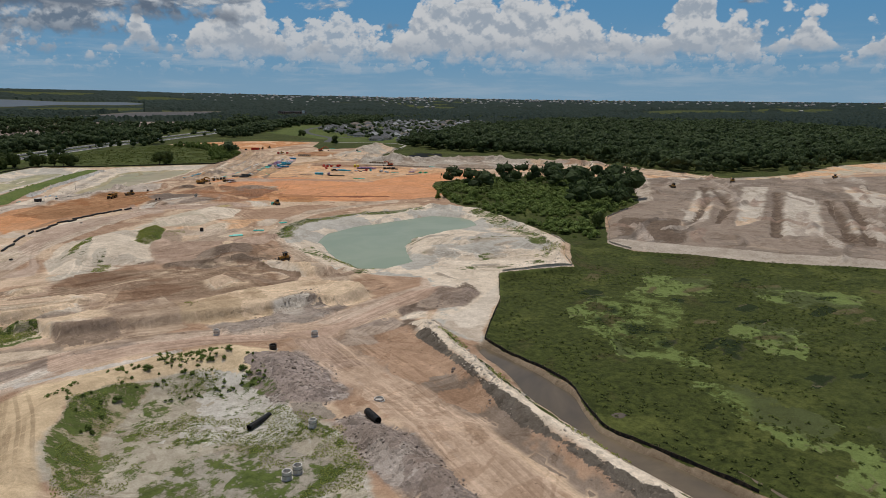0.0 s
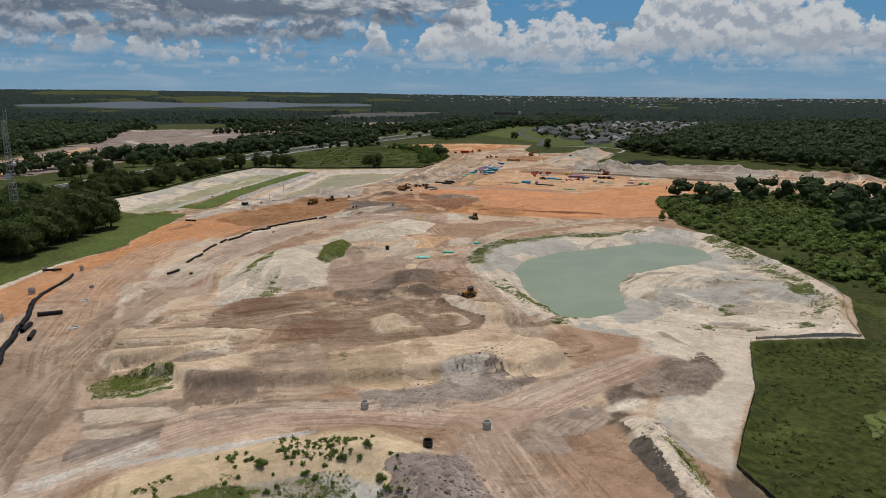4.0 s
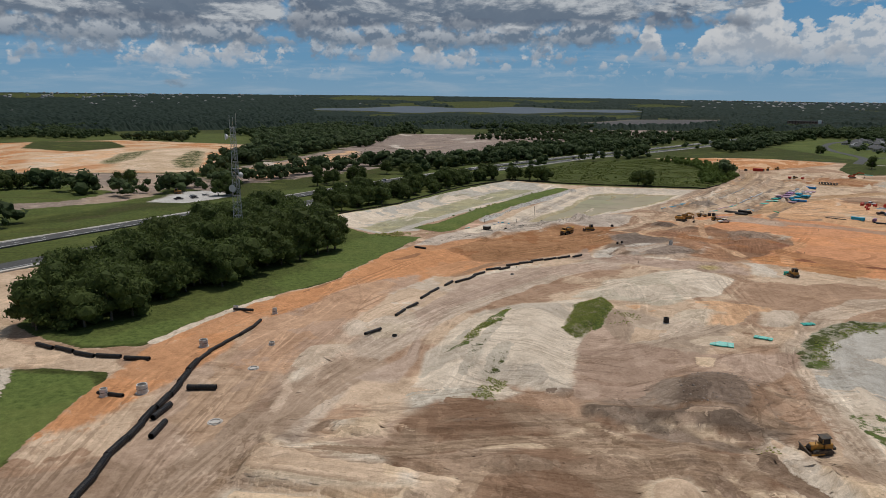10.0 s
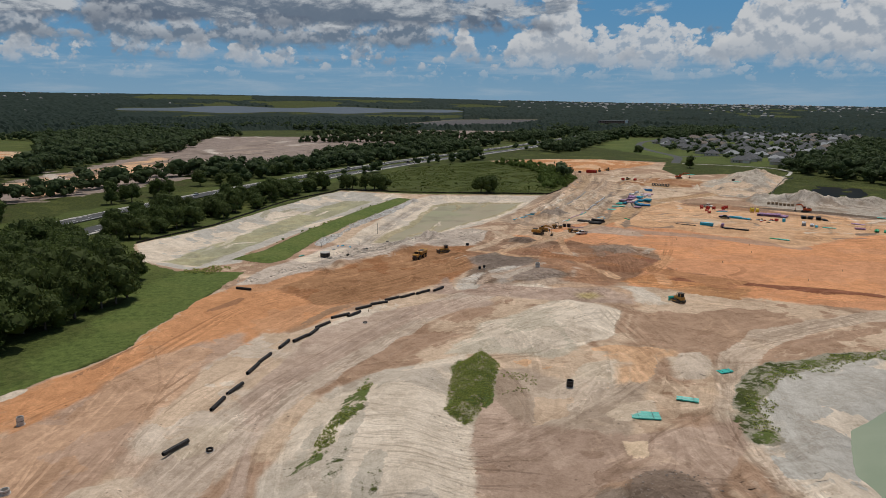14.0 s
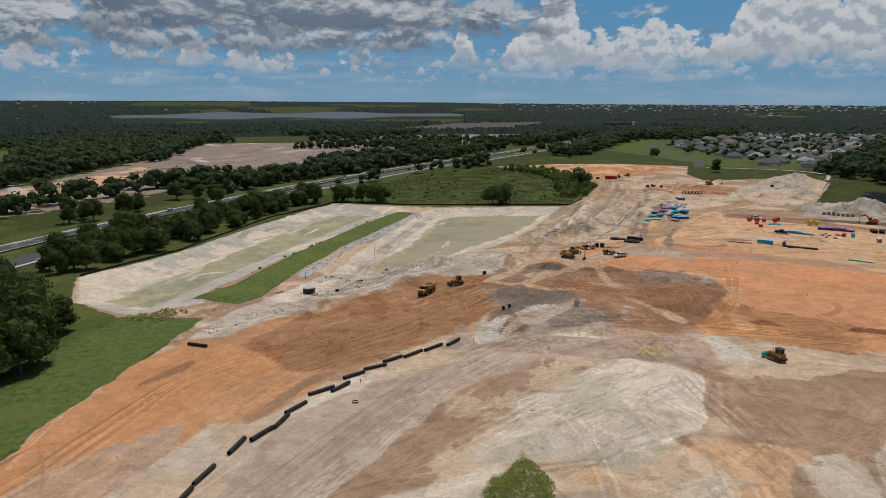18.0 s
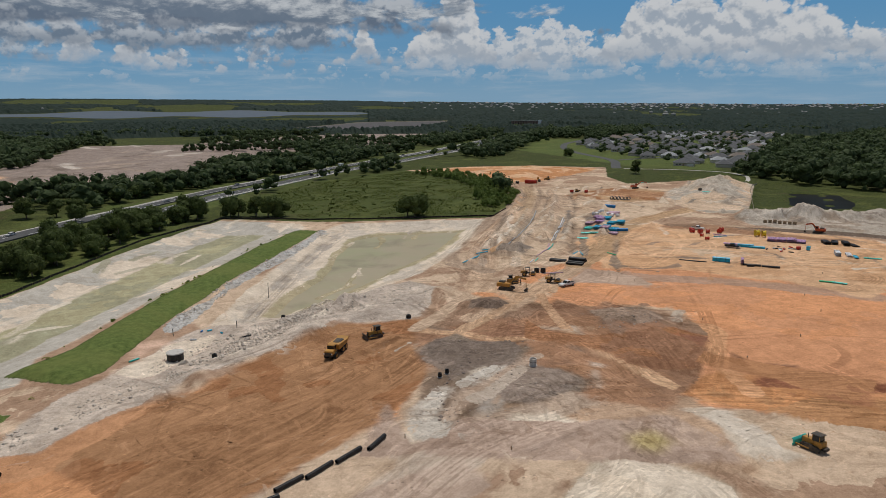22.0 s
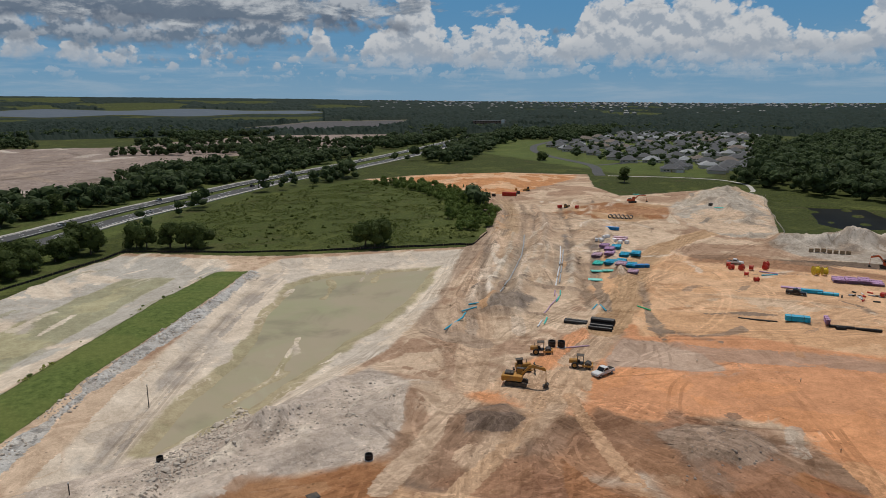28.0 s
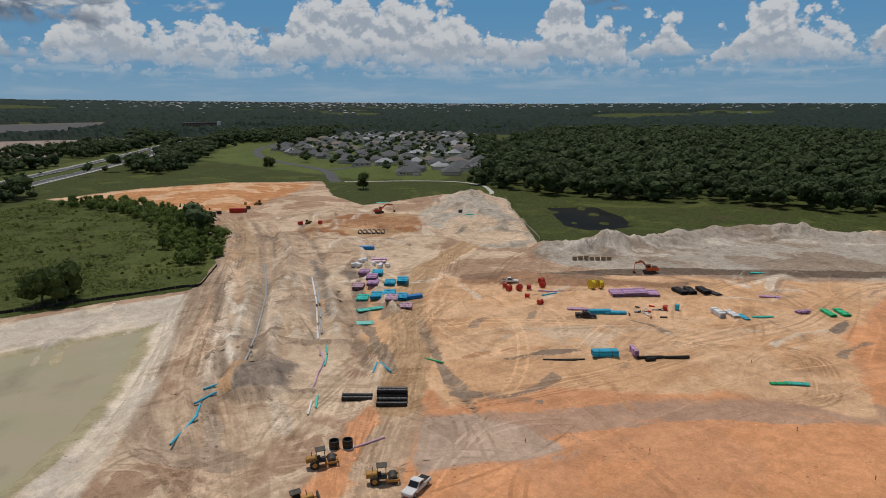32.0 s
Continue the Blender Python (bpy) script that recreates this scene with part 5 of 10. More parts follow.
zone([(28, 95), (33, 95), (42, 95), (48, 104), (57, 106), (59, 95), (54, 91), (48, 89), (38, 87), (30, 89)], (0.25, 0.20, 0.165), (0.32, 0.26, 0.215), rough=4, rubble=0.45, track=0.2)
zone([(45, 97), (46, 103), (56, 107), (57, 103), (48, 93)], (0.50, 0.44, 0.37), (0.42, 0.36, 0.30), rough=4, rubble=0.4)
zone([(5, 106), (5, 123), (13, 128), (23, 129), (21, 101), (17, 100), (10, 96), (6, 98)], (0.34, 0.245, 0.175), (0.42, 0.31, 0.22), rough=4, track=0.9)
zone([(-26, 133), (-25, 137), (0, 138), (0, 131), (-12, 127), (-24, 125)], CREAM, None, rough=2, track=0.3)
zone([(-27, 149), (-22, 149), (0, 144), (0, 139), (-25, 142)], CREAM, PALE, rough=2, track=0.3)
zone([(-27, 107), (-11, 103), (-8, 98), (-15, 98), (-25, 100)], (0.55, 0.44, 0.33), PALE, rough=2, track=0.3)
zone([(-25, 97), (-16, 95), (-14, 92), (-18, 91), (-24, 94)], (0.52, 0.42, 0.32), PALE, rough=2, track=0.3)
zone([(-13, 85), (-11, 98), (25, 90), (40, 81), (52, 81), (67, 87), (87, 97), (98, 95), (91, 88), (76, 84), (57, 76), (51, 74), (46, 68), (47, 75), (35, 80), (24, 85), (9, 86), (-10, 84)], (0.50, 0.36, 0.27), (0.47, 0.33, 0.245), rough=2, grass=0.0, rubble=0.0, track=0.3)
zone([(40, 79), (49, 74), (47, 68), (45, 59), (48, 51), (39, 54), (38, 63)], (0.48, 0.345, 0.26), (0.44, 0.315, 0.235), rough=2, track=0.45)
zone([(48, 68), (54, 75), (62, 78), (70, 78), (70, 72), (65, 69), (58, 68), (56, 63), (49, 63)], (0.31, 0.24, 0.19), (0.40, 0.31, 0.24), rough=3, track=0.9, rubble=0.1)
zone([(80, 82), (97, 94), (105, 87), (102, 82), (92, 76), (85, 78)], (0.255, 0.195, 0.155), (0.33, 0.255, 0.20), rough=4, track=0.6, rubble=0.3)
zone([(70, 77), (77, 79), (81, 77), (77, 73), (70, 74)], WHITE, (0.50, 0.42, 0.34), rough=4, rubble=0.4)
zone([(82, 71), (94, 75), (115, 88), (107, 77), (93, 65), (82, 55), (77, 49), (77, 56), (76, 63)], (0.62, 0.53, 0.43), (0.52, 0.43, 0.34), rough=3, track=0.2)
zone([(-20, 84), (0, 84), (15, 84), (15, 83), (-1, 81), (-19, 81)], (0.52, 0.46, 0.40), None, rough=2, rubble=0.2)
zone([(-48, 221), (-31, 259), (-11, 276), (-10, 266), (-17, 234), (-25, 212), (-29, 194), (-31, 185), (-44, 187), (-47, 194)], (0.47, 0.315, 0.22), (0.50, 0.315, 0.20), rough=5, track=0.35)
zone([(-26, 218), (-19, 238), (-17, 253), (-5, 275), (2, 274), (12, 282), (-7, 233), (-5, 223), (-12, 220), (-22, 211)], (0.58, 0.47, 0.365), PALE, rough=2, track=0.2)
zone([(-32, 189), (-31, 198), (-24, 205), (-21, 205), (-20, 198), (-23, 189), (-27, 186)], (0.55, 0.43, 0.32), None, rough=3, track=0.2, lift=0.5, ramp=3)
zone([(-7, 233), (8, 274), (26, 289), (61, 302), (62, 291), (35, 279), (14, 253), (3, 239), (-3, 214), (-3, 196), (-6, 182), (-15, 183), (-6, 198), (-4, 215)], (0.49, 0.37, 0.285), (0.46, 0.34, 0.26), rough=2, track=0.35)
zone([(31, 176), (35, 204), (44, 226), (46, 213), (65, 205), (90, 207), (85, 197), (76, 189), (68, 180), (60, 187), (53, 188), (43, 175)], (0.375, 0.262, 0.192), (0.435, 0.312, 0.232), rough=4, track=0.7)
zone([(91, 235), (97, 242), (102, 242), (100, 233), (94, 226), (89, 227)], (0.57, 0.46, 0.355), None, rough=2, track=0.2, lift=0.6, ramp=2)
zone([(63, 202), (68, 202), (65, 196), (62, 196)], CREAM, None, rough=1.5, track=0.1, lift=0.5, ramp=1)
zone([(64, 214), (71, 218), (78, 218), (75, 212), (68, 209), (65, 209)], (0.58, 0.46, 0.34), None, rough=1.5, track=0.1, lift=0.5, ramp=1)
zone([(54, 225), (67, 230), (73, 226), (69, 219), (55, 212), (49, 211)], (0.52, 0.41, 0.31), PALE, rough=3, track=0.2)
zone([(50, 174), (55, 185), (61, 190), (65, 190), (67, 186), (67, 177), (64, 172)], (0.165, 0.120, 0.090), (0.22, 0.16, 0.12), rough=3, rubble=0.2, track=0.3)
zone([(70, 352), (76, 359), (83, 354), (93, 352), (92, 343), (85, 335), (80, 338), (70, 332), (70, 338), (69, 345)], (0.19, 0.145, 0.115), (0.25, 0.19, 0.15), rough=4, rubble=0.4, track=0.3)
zone([(89, 334), (95, 329), (96, 322), (84, 317), (78, 319), (78, 325)], (0.20, 0.155, 0.125), (0.28, 0.215, 0.17), rough=4, rubble=0.3, track=0.5)
zone([(58, 322), (67, 331), (70, 327), (62, 318), (64, 312), (60, 307), (55, 309), (55, 315)], (0.50, 0.44, 0.37), (0.40, 0.33, 0.27), rough=4, rubble=0.35)
zone([(70, 330), (82, 337), (84, 335), (70, 325)], (0.52, 0.46, 0.39), None, rough=2, rubble=0.2)
zone([(68, 320), (88, 335), (89, 332), (71, 318)], (0.47, 0.38, 0.30), None, rough=0.8, track=0.3)
zone([(104, 367), (106, 353), (124, 346), (133, 347), (135, 329), (125, 320), (112, 325), (111, 336), (105, 345), (97, 352)], (0.34, 0.165, 0.082), (0.29, 0.15, 0.085), rough=3, track=0.6)
zone([(133, 329), (145, 315), (156, 302), (144, 293), (140, 297), (137, 310), (132, 317), (126, 323)], (0.36, 0.165, 0.082), (0.43, 0.21, 0.10), rough=3, track=0.6)
zone([(109, 304), (114, 303), (117, 295), (117, 289), (114, 284), (110, 287), (109, 295)], (0.62, 0.53, 0.43), (0.54, 0.44, 0.34), rough=2, track=0.2, lift=0.4, ramp=2)
zone([(92, 298), (97, 298), (98, 294), (94, 292), (91, 294)], (0.47, 0.37, 0.17), None, rough=4, soft=2)
zone([(97, 389), (106, 389), (106, 382), (101, 379), (93, 381)], (0.22, 0.145, 0.10), (0.17, 0.12, 0.09), rough=3, rubble=0.4, lift=0.7, ramp=2)
zone([(125, 367), (133, 369), (143, 362), (141, 353), (132, 352), (123, 357)], (0.25, 0.175, 0.13), (0.31, 0.22, 0.16), rough=4, rubble=0.5, lift=0.5, ramp=2)
zone([(150, 411), (157, 407), (162, 397), (160, 387), (152, 389), (143, 394), (135, 397), (138, 403)], (0.39, 0.285, 0.215), (0.45, 0.32, 0.235), rough=6, track=0.3)
zone([(237, 485), (255, 475), (275, 431), (285, 423), (274, 421), (263, 434), (228, 477)], (0.34, 0.19, 0.11), (0.27, 0.17, 0.11), rough=3, rubble=0.2)
zone([(280, 603), (311, 588), (295, 567), (271, 573), (263, 594)], (0.44, 0.245, 0.13), (0.36, 0.19, 0.10), rough=4, track=0.5)
zone([(-682, 976), (-544, 1081), (-314, 985), (-276, 851), (-225, 613), (-403, 588)], (0.60, 0.42, 0.27), ORANGE, rough=8, grass=0.0, track=0.2)
zone([(-545, 846), (-618, 982), (-515, 992), (-431, 878), (-451, 797)], (0.16, 0.14, 0.07), None, rough=6, grass=0.95)
zone([(-396, 630), (-449, 731), (-428, 857), (-378, 786), (-336, 647), (-368, 611)], (0.66, 0.51, 0.37), SAND, rough=6, track=0.3)
zone([(-314, 637), (-370, 770), (-380, 861), (-324, 866), (-234, 612), (-293, 617)], (0.64, 0.49, 0.35), (0.52, 0.38, 0.25), rough=6, track=0.3)
zone([(-345, 664), (-386, 777), (-378, 841), (-335, 712), (-322, 637)], (0.4, 0.32, 0.2), None, rough=6, grass=0.52)
zone([(-289, 688), (-329, 826), (-311, 828), (-247, 655), (-263, 642)], (0.4, 0.32, 0.2), None, rough=6, grass=0.52)
zone([(-410, 597), (-235, 602), (-174, 528), (-159, 488), (-213, 518), (-199, 469), (-204, 440), (-230, 420), (-262, 390), (-281, 416), (-240, 437), (-230, 482), (-303, 530), (-367, 536)], (0.28, 0.22, 0.18), (0.38, 0.29, 0.22), rough=8, grass=0.0, track=0.5)
zone([(131, 63), (151, 63), (149, 43), (137, 32), (118, 29), (117, 17), (113, 8), (105, 10), (103, 19), (111, 32), (107, 42)], ALGAE, (0.075, 0.098, 0.030), rough=10, soft=2, grass=0.52, share=0.5)
zone([(103, 10), (107, 4), (103, -4), (96, -8), (97, 1), (99, 6)], ALGAE, (0.075, 0.098, 0.030), rough=10, soft=2, grass=0.52, share=0.5)
for reeds in ([(116, 48), (121, 48), (114, 44)], [(120, 42), (125, 37), (124, 30), (115, 34)], [(116, 26), (122, 25), (119, 22), (113, 23)], [(130, 22), (137, 14), (121, 6), (120, 12)], [(126, 54), (131, 53), (126, 49)]):
    zone(reeds, (0.020, 0.030, 0.009), rough=7, soft=1.5, grass=0.40)

# wheel-track guide lines: distance to the nearest haul way
WAYS = [[(-60, -20), (-56, 120), (-62, 180), (-52, 225), (-30, 262), (-14, 300), (10, 320), (40, 338), (70, 360)],
        [(-40, 60), (-36, 130), (-24, 180), (-4, 226), (14, 252), (38, 283), (64, 305), (92, 312), (120, 306), (150, 290), (190, 270), (240, 262)],
        [(-60, 60), (-30, 80), (-7, 93), (8, 94), (25, 90), (46, 80), (60, 84), (81, 93), (94, 95)],
        [(46, 80), (45, 60), (45, 40), (44, 20), (40, 0), (37, -30)],
        [(74, 118), (78, 140), (80, 160), (84, 180), (86, 195), (91, 208), (108, 236), (126, 249), (150, 257)],
        [(-26, 158), (0, 156), (30, 160), (60, 162), (78, 150)],
        [(-26, 142), (0, 138), (30, 132), (60, 126), (76, 112)],
        [(86, 356), (96, 374), (120, 396), (150, 420), (172, 440), (206, 478), (240, 500), (284, 520)],
        [(100, 396), (118, 430), (130, 462), (158, 506), (190, 556), (222, 610), (240, 660), (300, 660)],
        [(150, 416), (190, 400), (226, 392), (262, 380), (330, 372), (430, 300), (450, 230), (560, 205)],
        [(118, 322), (126, 350), (114, 380), (96, 392)],
        [(10, 300), (40, 322), (70, 348)]]
for k, way in enumerate(WAYS):
    p = np.array(way, float)
    side = np.gradient(p, axis=0)
    side = np.c_[side[:, 1], -side[:, 0]] / np.linalg.norm(side, axis=1)[:, None]
    for off in (-6.5, 6.0):
        ridge([tuple(q) for q in p + side * (off + (k % 3))], 0.45, 1.3, 0.9)
FLOW = np.full(X.shape, 1e3)
for way in WAYS:
    w = window(way, 60)
    FLOW[w] = np.minimum(FLOW[w], line_distance(X[w], Y[w], way) + 3.0 * WARP2[w])

nx, ny = X.shape


def ground_z(x, y):
    """Height of the ground at a place."""
    i = min(max(int(np.searchsorted(GX, x)) - 1, 0), nx - 2)
    j = min(max(int(np.searchsorted(GY, y)) - 1, 0), ny - 2)
    u, v = (x - GX[i]) / (GX[i + 1] - GX[i]), (y - GY[j]) / (GY[j + 1] - GY[j])
    return float((HEIGHT[i, j] * (1 - u) + HEIGHT[i + 1, j] * u) * (1 - v) + (HEIGHT[i, j + 1] * (1 - u) + HEIGHT[i + 1, j + 1] * u) * v)


def field_at(field, x, y):
    i = min(int(np.searchsorted(GX, x)), nx - 1)
    j = min(int(np.searchsorted(GY, y)), ny - 1)
    return field[i, j]


def mesh_from(name, verts, faces, mat, smoothed=True):
    """One mesh from arrays of corners and of equal-sided faces."""
    me = bpy.data.meshes.new(name)
    verts, faces = np.asarray(verts, np.float32), np.asarray(faces, np.int32)
    me.vertices.add(len(verts))
    me.vertices.foreach_set("co", verts.ravel())
    sides = faces.shape[1]
    me.loops.add(faces.size)
    me.loops.foreach_set("vertex_index", faces.ravel())
    me.polygons.add(len(faces))
    me.polygons.foreach_set("loop_start", np.arange(0, faces.size, sides, dtype=np.int32))
    me.update(calc_edges=True)
    me.polygons.foreach_set("use_smooth", np.full(len(faces), smoothed))
    me.materials.append(mat)
    return me


def sheet_faces(a, b):
    idx = np.arange(a * b).reshape(a, b)
    return np.stack([idx[:-1, :-1], idx[1:, :-1], idx[1:, 1:], idx[:-1, 1:]], -1).reshape(-1, 4)


def colour_layer(me, name, values):
    layer = me.attributes.new(name, "FLOAT_COLOR", "POINT")
    layer.data.foreach_set("color", np.c_[values.reshape(-1, 3), np.ones(values[..., 0].size)].astype(np.float32).ravel())


ground_mesh = mesh_from("ground", np.stack([X, Y, HEIGHT], -1).reshape(-1, 3), sheet_faces(nx, ny), M_EARTH)
colour_layer(ground_mesh, "soil_under", UNDER)
colour_layer(ground_mesh, "soil_over", OVER)
colour_layer(ground_mesh, "mask", np.stack([GRASS, TRACK, RUBBLE], -1))
for layer_name, layer_field in (("mown", MOWN), ("flow", FLOW), ("border", BORDER)):
    layer = ground_mesh.attributes.new(layer_name, "FLOAT", "POINT")
    layer.data.foreach_set("value", layer_field.astype(np.float32).ravel())
ground = tagged(new("ground", ground_mesh), "bare graded sand and clay with tyre tracks, ringed by rough grass", "ground", kind="structure")


def flat_water(name, points, z, mat, label):
    bm = bmesh.new()
    bm.faces.new([bm.verts.new((x, y, z)) for x, y in points])
    bmesh.ops.triangulate(bm, faces=bm.faces[:])
    me = bpy.data.meshes.new(name)
    bm.to_mesh(me)
    bm.free()
    me.materials.append(mat)
    return tagged(new(name, me), label, "water", kind="structure")


flat_water("water_pond", [(84, 120), (84, 200), (130, 224), (196, 222), (196, 170), (150, 160), (126, 120)], -1.55, M_POND, "still milky green pond water between white sand banks")
flat_water("water_ditch", [(58, -42), (58, 20), (70, 54), (82, 54), (80, 16), (74, -42)], -1.0, M_MUDWATER, "brown muddy water in a ditch beside the marsh")
flat_water("water_basin", [(28, 390), (36, 428), (73, 520), (88, 536), (152, 526), (122, 472), (94, 434), (64, 406), (46, 392)], -2.12, M_SHALLOW, "shallow silty water on the floor of a settling basin")
flat_water("water_marsh", [(330, 480), (332, 536), (392, 590), (440, 556), (410, 495), (378, 470)], -1.95, M_DARKWATER, "dark open water in a small marsh")

# ---- trees and scrub ----
PHI = (1 + 5**0.5) / 2
ICO_V = np.array([(-1, PHI, 0), (1, PHI, 0), (-1, -PHI, 0), (1, -PHI, 0), (0, -1, PHI), (0, 1, PHI), (0, -1, -PHI), (0, 1, -PHI), (PHI, 0, -1), (PHI, 0, 1), (-PHI, 0, -1), (-PHI, 0, 1)])
ICO_V = ICO_V / np.linalg.norm(ICO_V[0])
ICO_F = np.array([(0, 11, 5), (0, 5, 1), (0, 1, 7), (0, 7, 10), (0, 10, 11), (1, 5, 9), (5, 11, 4), (11, 10, 2), (10, 7, 6), (7, 1, 8),
                  (3, 9, 4), (3, 4, 2), (3, 2, 6), (3, 6, 8), (3, 8, 9), (4, 9, 5), (2, 4, 11), (6, 2, 10), (8, 6, 7), (9, 8, 1)])


def finer(v, f):
    """Each triangle cut in four, the new corners on the unit ball."""
    v, cache, out = [tuple(a) for a in v], {}, []

    def mid(a, b):
        key = (min(a, b), max(a, b))
        if key not in cache:
            m = (np.array(v[a]) + v[b]) / 2
            v.append(tuple(m / np.linalg.norm(m)))
            cache[key] = len(v) - 1
        return cache[key]

    for a, b, c in f:
        ab, bc, ca = mid(a, b), mid(b, c), mid(c, a)
        out += [(a, ab, ca), (b, bc, ab), (c, ca, bc), (ab, bc, ca)]
    return np.array(v), np.array(out)


BALL_V, BALL_F = finer(ICO_V, ICO_F)


def crown_arrays(rng, radius, low, high, lobes, leaves, size, fine=True):
    """A leafy crown: dark inner lumps, and leaf sprays standing off them. Returns corners and triangles."""
    bv, bf = (BALL_V, BALL_F) if fine else (ICO_V, ICO_F)
    vs, fs, n = [], [], 0
    centres = []
    for k in range(lobes):
        a = rng.uniform(0, 2 * math.pi)
        t = rng.uniform(0, 1) ** 1.25
        r = radius * ((0.84 - 0.36 * t) * math.sqrt(rng.uniform(0, 1)) if k else 0.0)
        z = low + (high - low) * (0.10 + 0.66 * t) if k else low + (high - low) * 0.62
        s = radius * rng.uniform(0.34, 0.56) * (1.0 if k else 1.25)
        z = min(z, high - s * 0.8)
        centres.append((np.array((r * math.cos(a), r * math.sin(a), z)), s, s * rng.uniform(0.75, 1.05)))
    for c, s, h in centres:
        lump = 0.86 * (0.86 + 0.28 * rng.random(len(bv)))[:, None]
        vs.append(bv * lump * (s, s, h) + c)
        fs.append(bf + n)
        n += len(bv)
    for k in range(leaves):
        c, s, h = centres[rng.integers(len(centres))]
        d = rng.normal(size=3)
        d[2] = abs(d[2]) * 1.1 - 0.35
        d /= np.linalg.norm(d)
        p = c + d * (s, s, h) * rng.uniform(0.80, 1.22)
        u = np.cross(d, rng.normal(size=3))
        u /= np.linalg.norm(u) + 1e-9
        w = np.cross(d, u) + 0.7 * rng.normal(size=3) * 0.6
        a, b = size * rng.uniform(0.6, 1.3), size * rng.uniform(0.8, 1.6)
        vs.append(np.array([p - u * a, p + w * b + d * 0.2, p + u * a]))
        fs.append(np.array([(0, 1, 2)]) + n)
        n += 3
    return np.concatenate(vs), np.concatenate(fs)


def tube_arrays(points, radii, sides=6):
    vs, fs = [], []
    for k, (p, r) in enumerate(zip(points, radii)):
        for s in range(sides):
            a = 2 * math.pi * s / sides
            vs.append((p[0] + r * math.cos(a), p[1] + r * math.sin(a), p[2]))
        if k:
            o = (k - 1) * sides
            for s in range(sides):
                t = (s + 1) % sides
                fs += [(o + s, o + t, o + sides + t), (o + s, o + sides + t, o + sides + s)]
    return np.array(vs), np.array(fs)


def stack_arrays(parts):
    vs, fs, n = [], [], 0
    for v, f in parts:
        vs.append(v)
        fs.append(f + n)
        n += len(v)
    return np.concatenate(vs), np.concatenate(fs)


def tree_template(name, seed, radius, high, lobes, leaves, size, leaf, label, category="tree", low=0.06):
    rng = np.random.default_rng(seed)
    root = new(name)
    lean = rng.uniform(-0.5, 0.5, 2)
    limbs = [tube_arrays([(0, 0, -0.4), (lean[0] * 0.3, lean[1] * 0.3, high * 0.25), (lean[0], lean[1], high * 0.62)], [high * 0.032, high * 0.024, high * 0.009])]
    for k in range(4):
        a = 2 * math.pi * (k + rng.uniform(0, 0.6)) / 4
        r = radius * rng.uniform(0.4, 0.6)
        limbs.append(tube_arrays([(lean[0] * 0.3, lean[1] * 0.3, high * rng.uniform(0.2, 0.32)), (r * 0.5 * math.cos(a), r * 0.5 * math.sin(a), high * 0.42),
                                  (r * math.cos(a), r * math.sin(a), high * 0.6)], [high * 0.014, high * 0.010, high * 0.005], 5))
    trunk = new("trunk", mesh_from("trunk", *stack_arrays(limbs), M_BARK))
    trunk.parent = root
    crown = new("crown", mesh_from("crown", *crown_arrays(rng, radius, high * low, high, lobes, leaves, size, False), leaf, False))
    crown.parent = root
    return tagged(root, label, category)


def scatter(points, step, rng, jitter=0.45):
    """Places about step metres apart within an outline."""
    px, py = [p[0] for p in points], [p[1] for p in points]
    gx, gy = np.meshgrid(np.arange(min(px), max(px), step), np.arange(min(py), max(py), step))
    x = gx.ravel() + rng.uniform(-jitter, jitter, gx.size) * step
    y = gy.ravel() + rng.uniform(-jitter, jitter, gx.size) * step
    keep = inside(x, y, points) > 0
    return np.c_[x[keep], y[keep]]


OAK = "spreading live oak with a dark green crown and grey trunk"
oaks = [tree_template("oak_tree", 31 + k, r, h, 13, 1250, 0.42, M_LEAF, OAK) for k, (r, h) in enumerate(((6.2, 13.5), (5.4, 14.5), (7.0, 12.5), (5.0, 11.0)))]
SAPLING = "young broadleaf tree with a loose green crown in rough grass"
young = [tree_template("young_tree", 51 + k, r, h, 6, 420, 0.30, M_SHRUB, SAPLING, low=0.1) for k, (r, h) in enumerate(((2.2, 5.0), (1.7, 6.2), (2.6, 4.2)))]
SHRUB = "rounded wild shrub with green leaves in rough grass"
shrubs = [tree_template("shrub", 61 + k, r, h, 5, 220, 0.24, M_SHRUB, SHRUB, "shrub", low=0.0) for k, (r, h) in enumerate(((1.7, 2.2), (2.4, 2.6), (1.2, 1.8)))]
used = set()


def plant(kinds, x, y, size, rng, group):
    """Sets one of a kind of tree at a place; the first of each template is the template itself."""
    t = kinds[rng.integers(len(kinds))]
    m = Matrix.LocRotScale((x, y, ground_z(x, y) - 0.05), Euler((0, 0, rng.uniform(0, 6.28))), None)
    if t.name not in used:
        used.add(t.name)
        ob, t.matrix_world = t, m
    else:
        ob = copy_thing(t, m)
    ob.scale = (size * rng.uniform(0.9, 1.1), size * rng.uniform(0.9, 1.1), size * rng.uniform(0.88, 1.15))
    return tagged(ob, group=group)


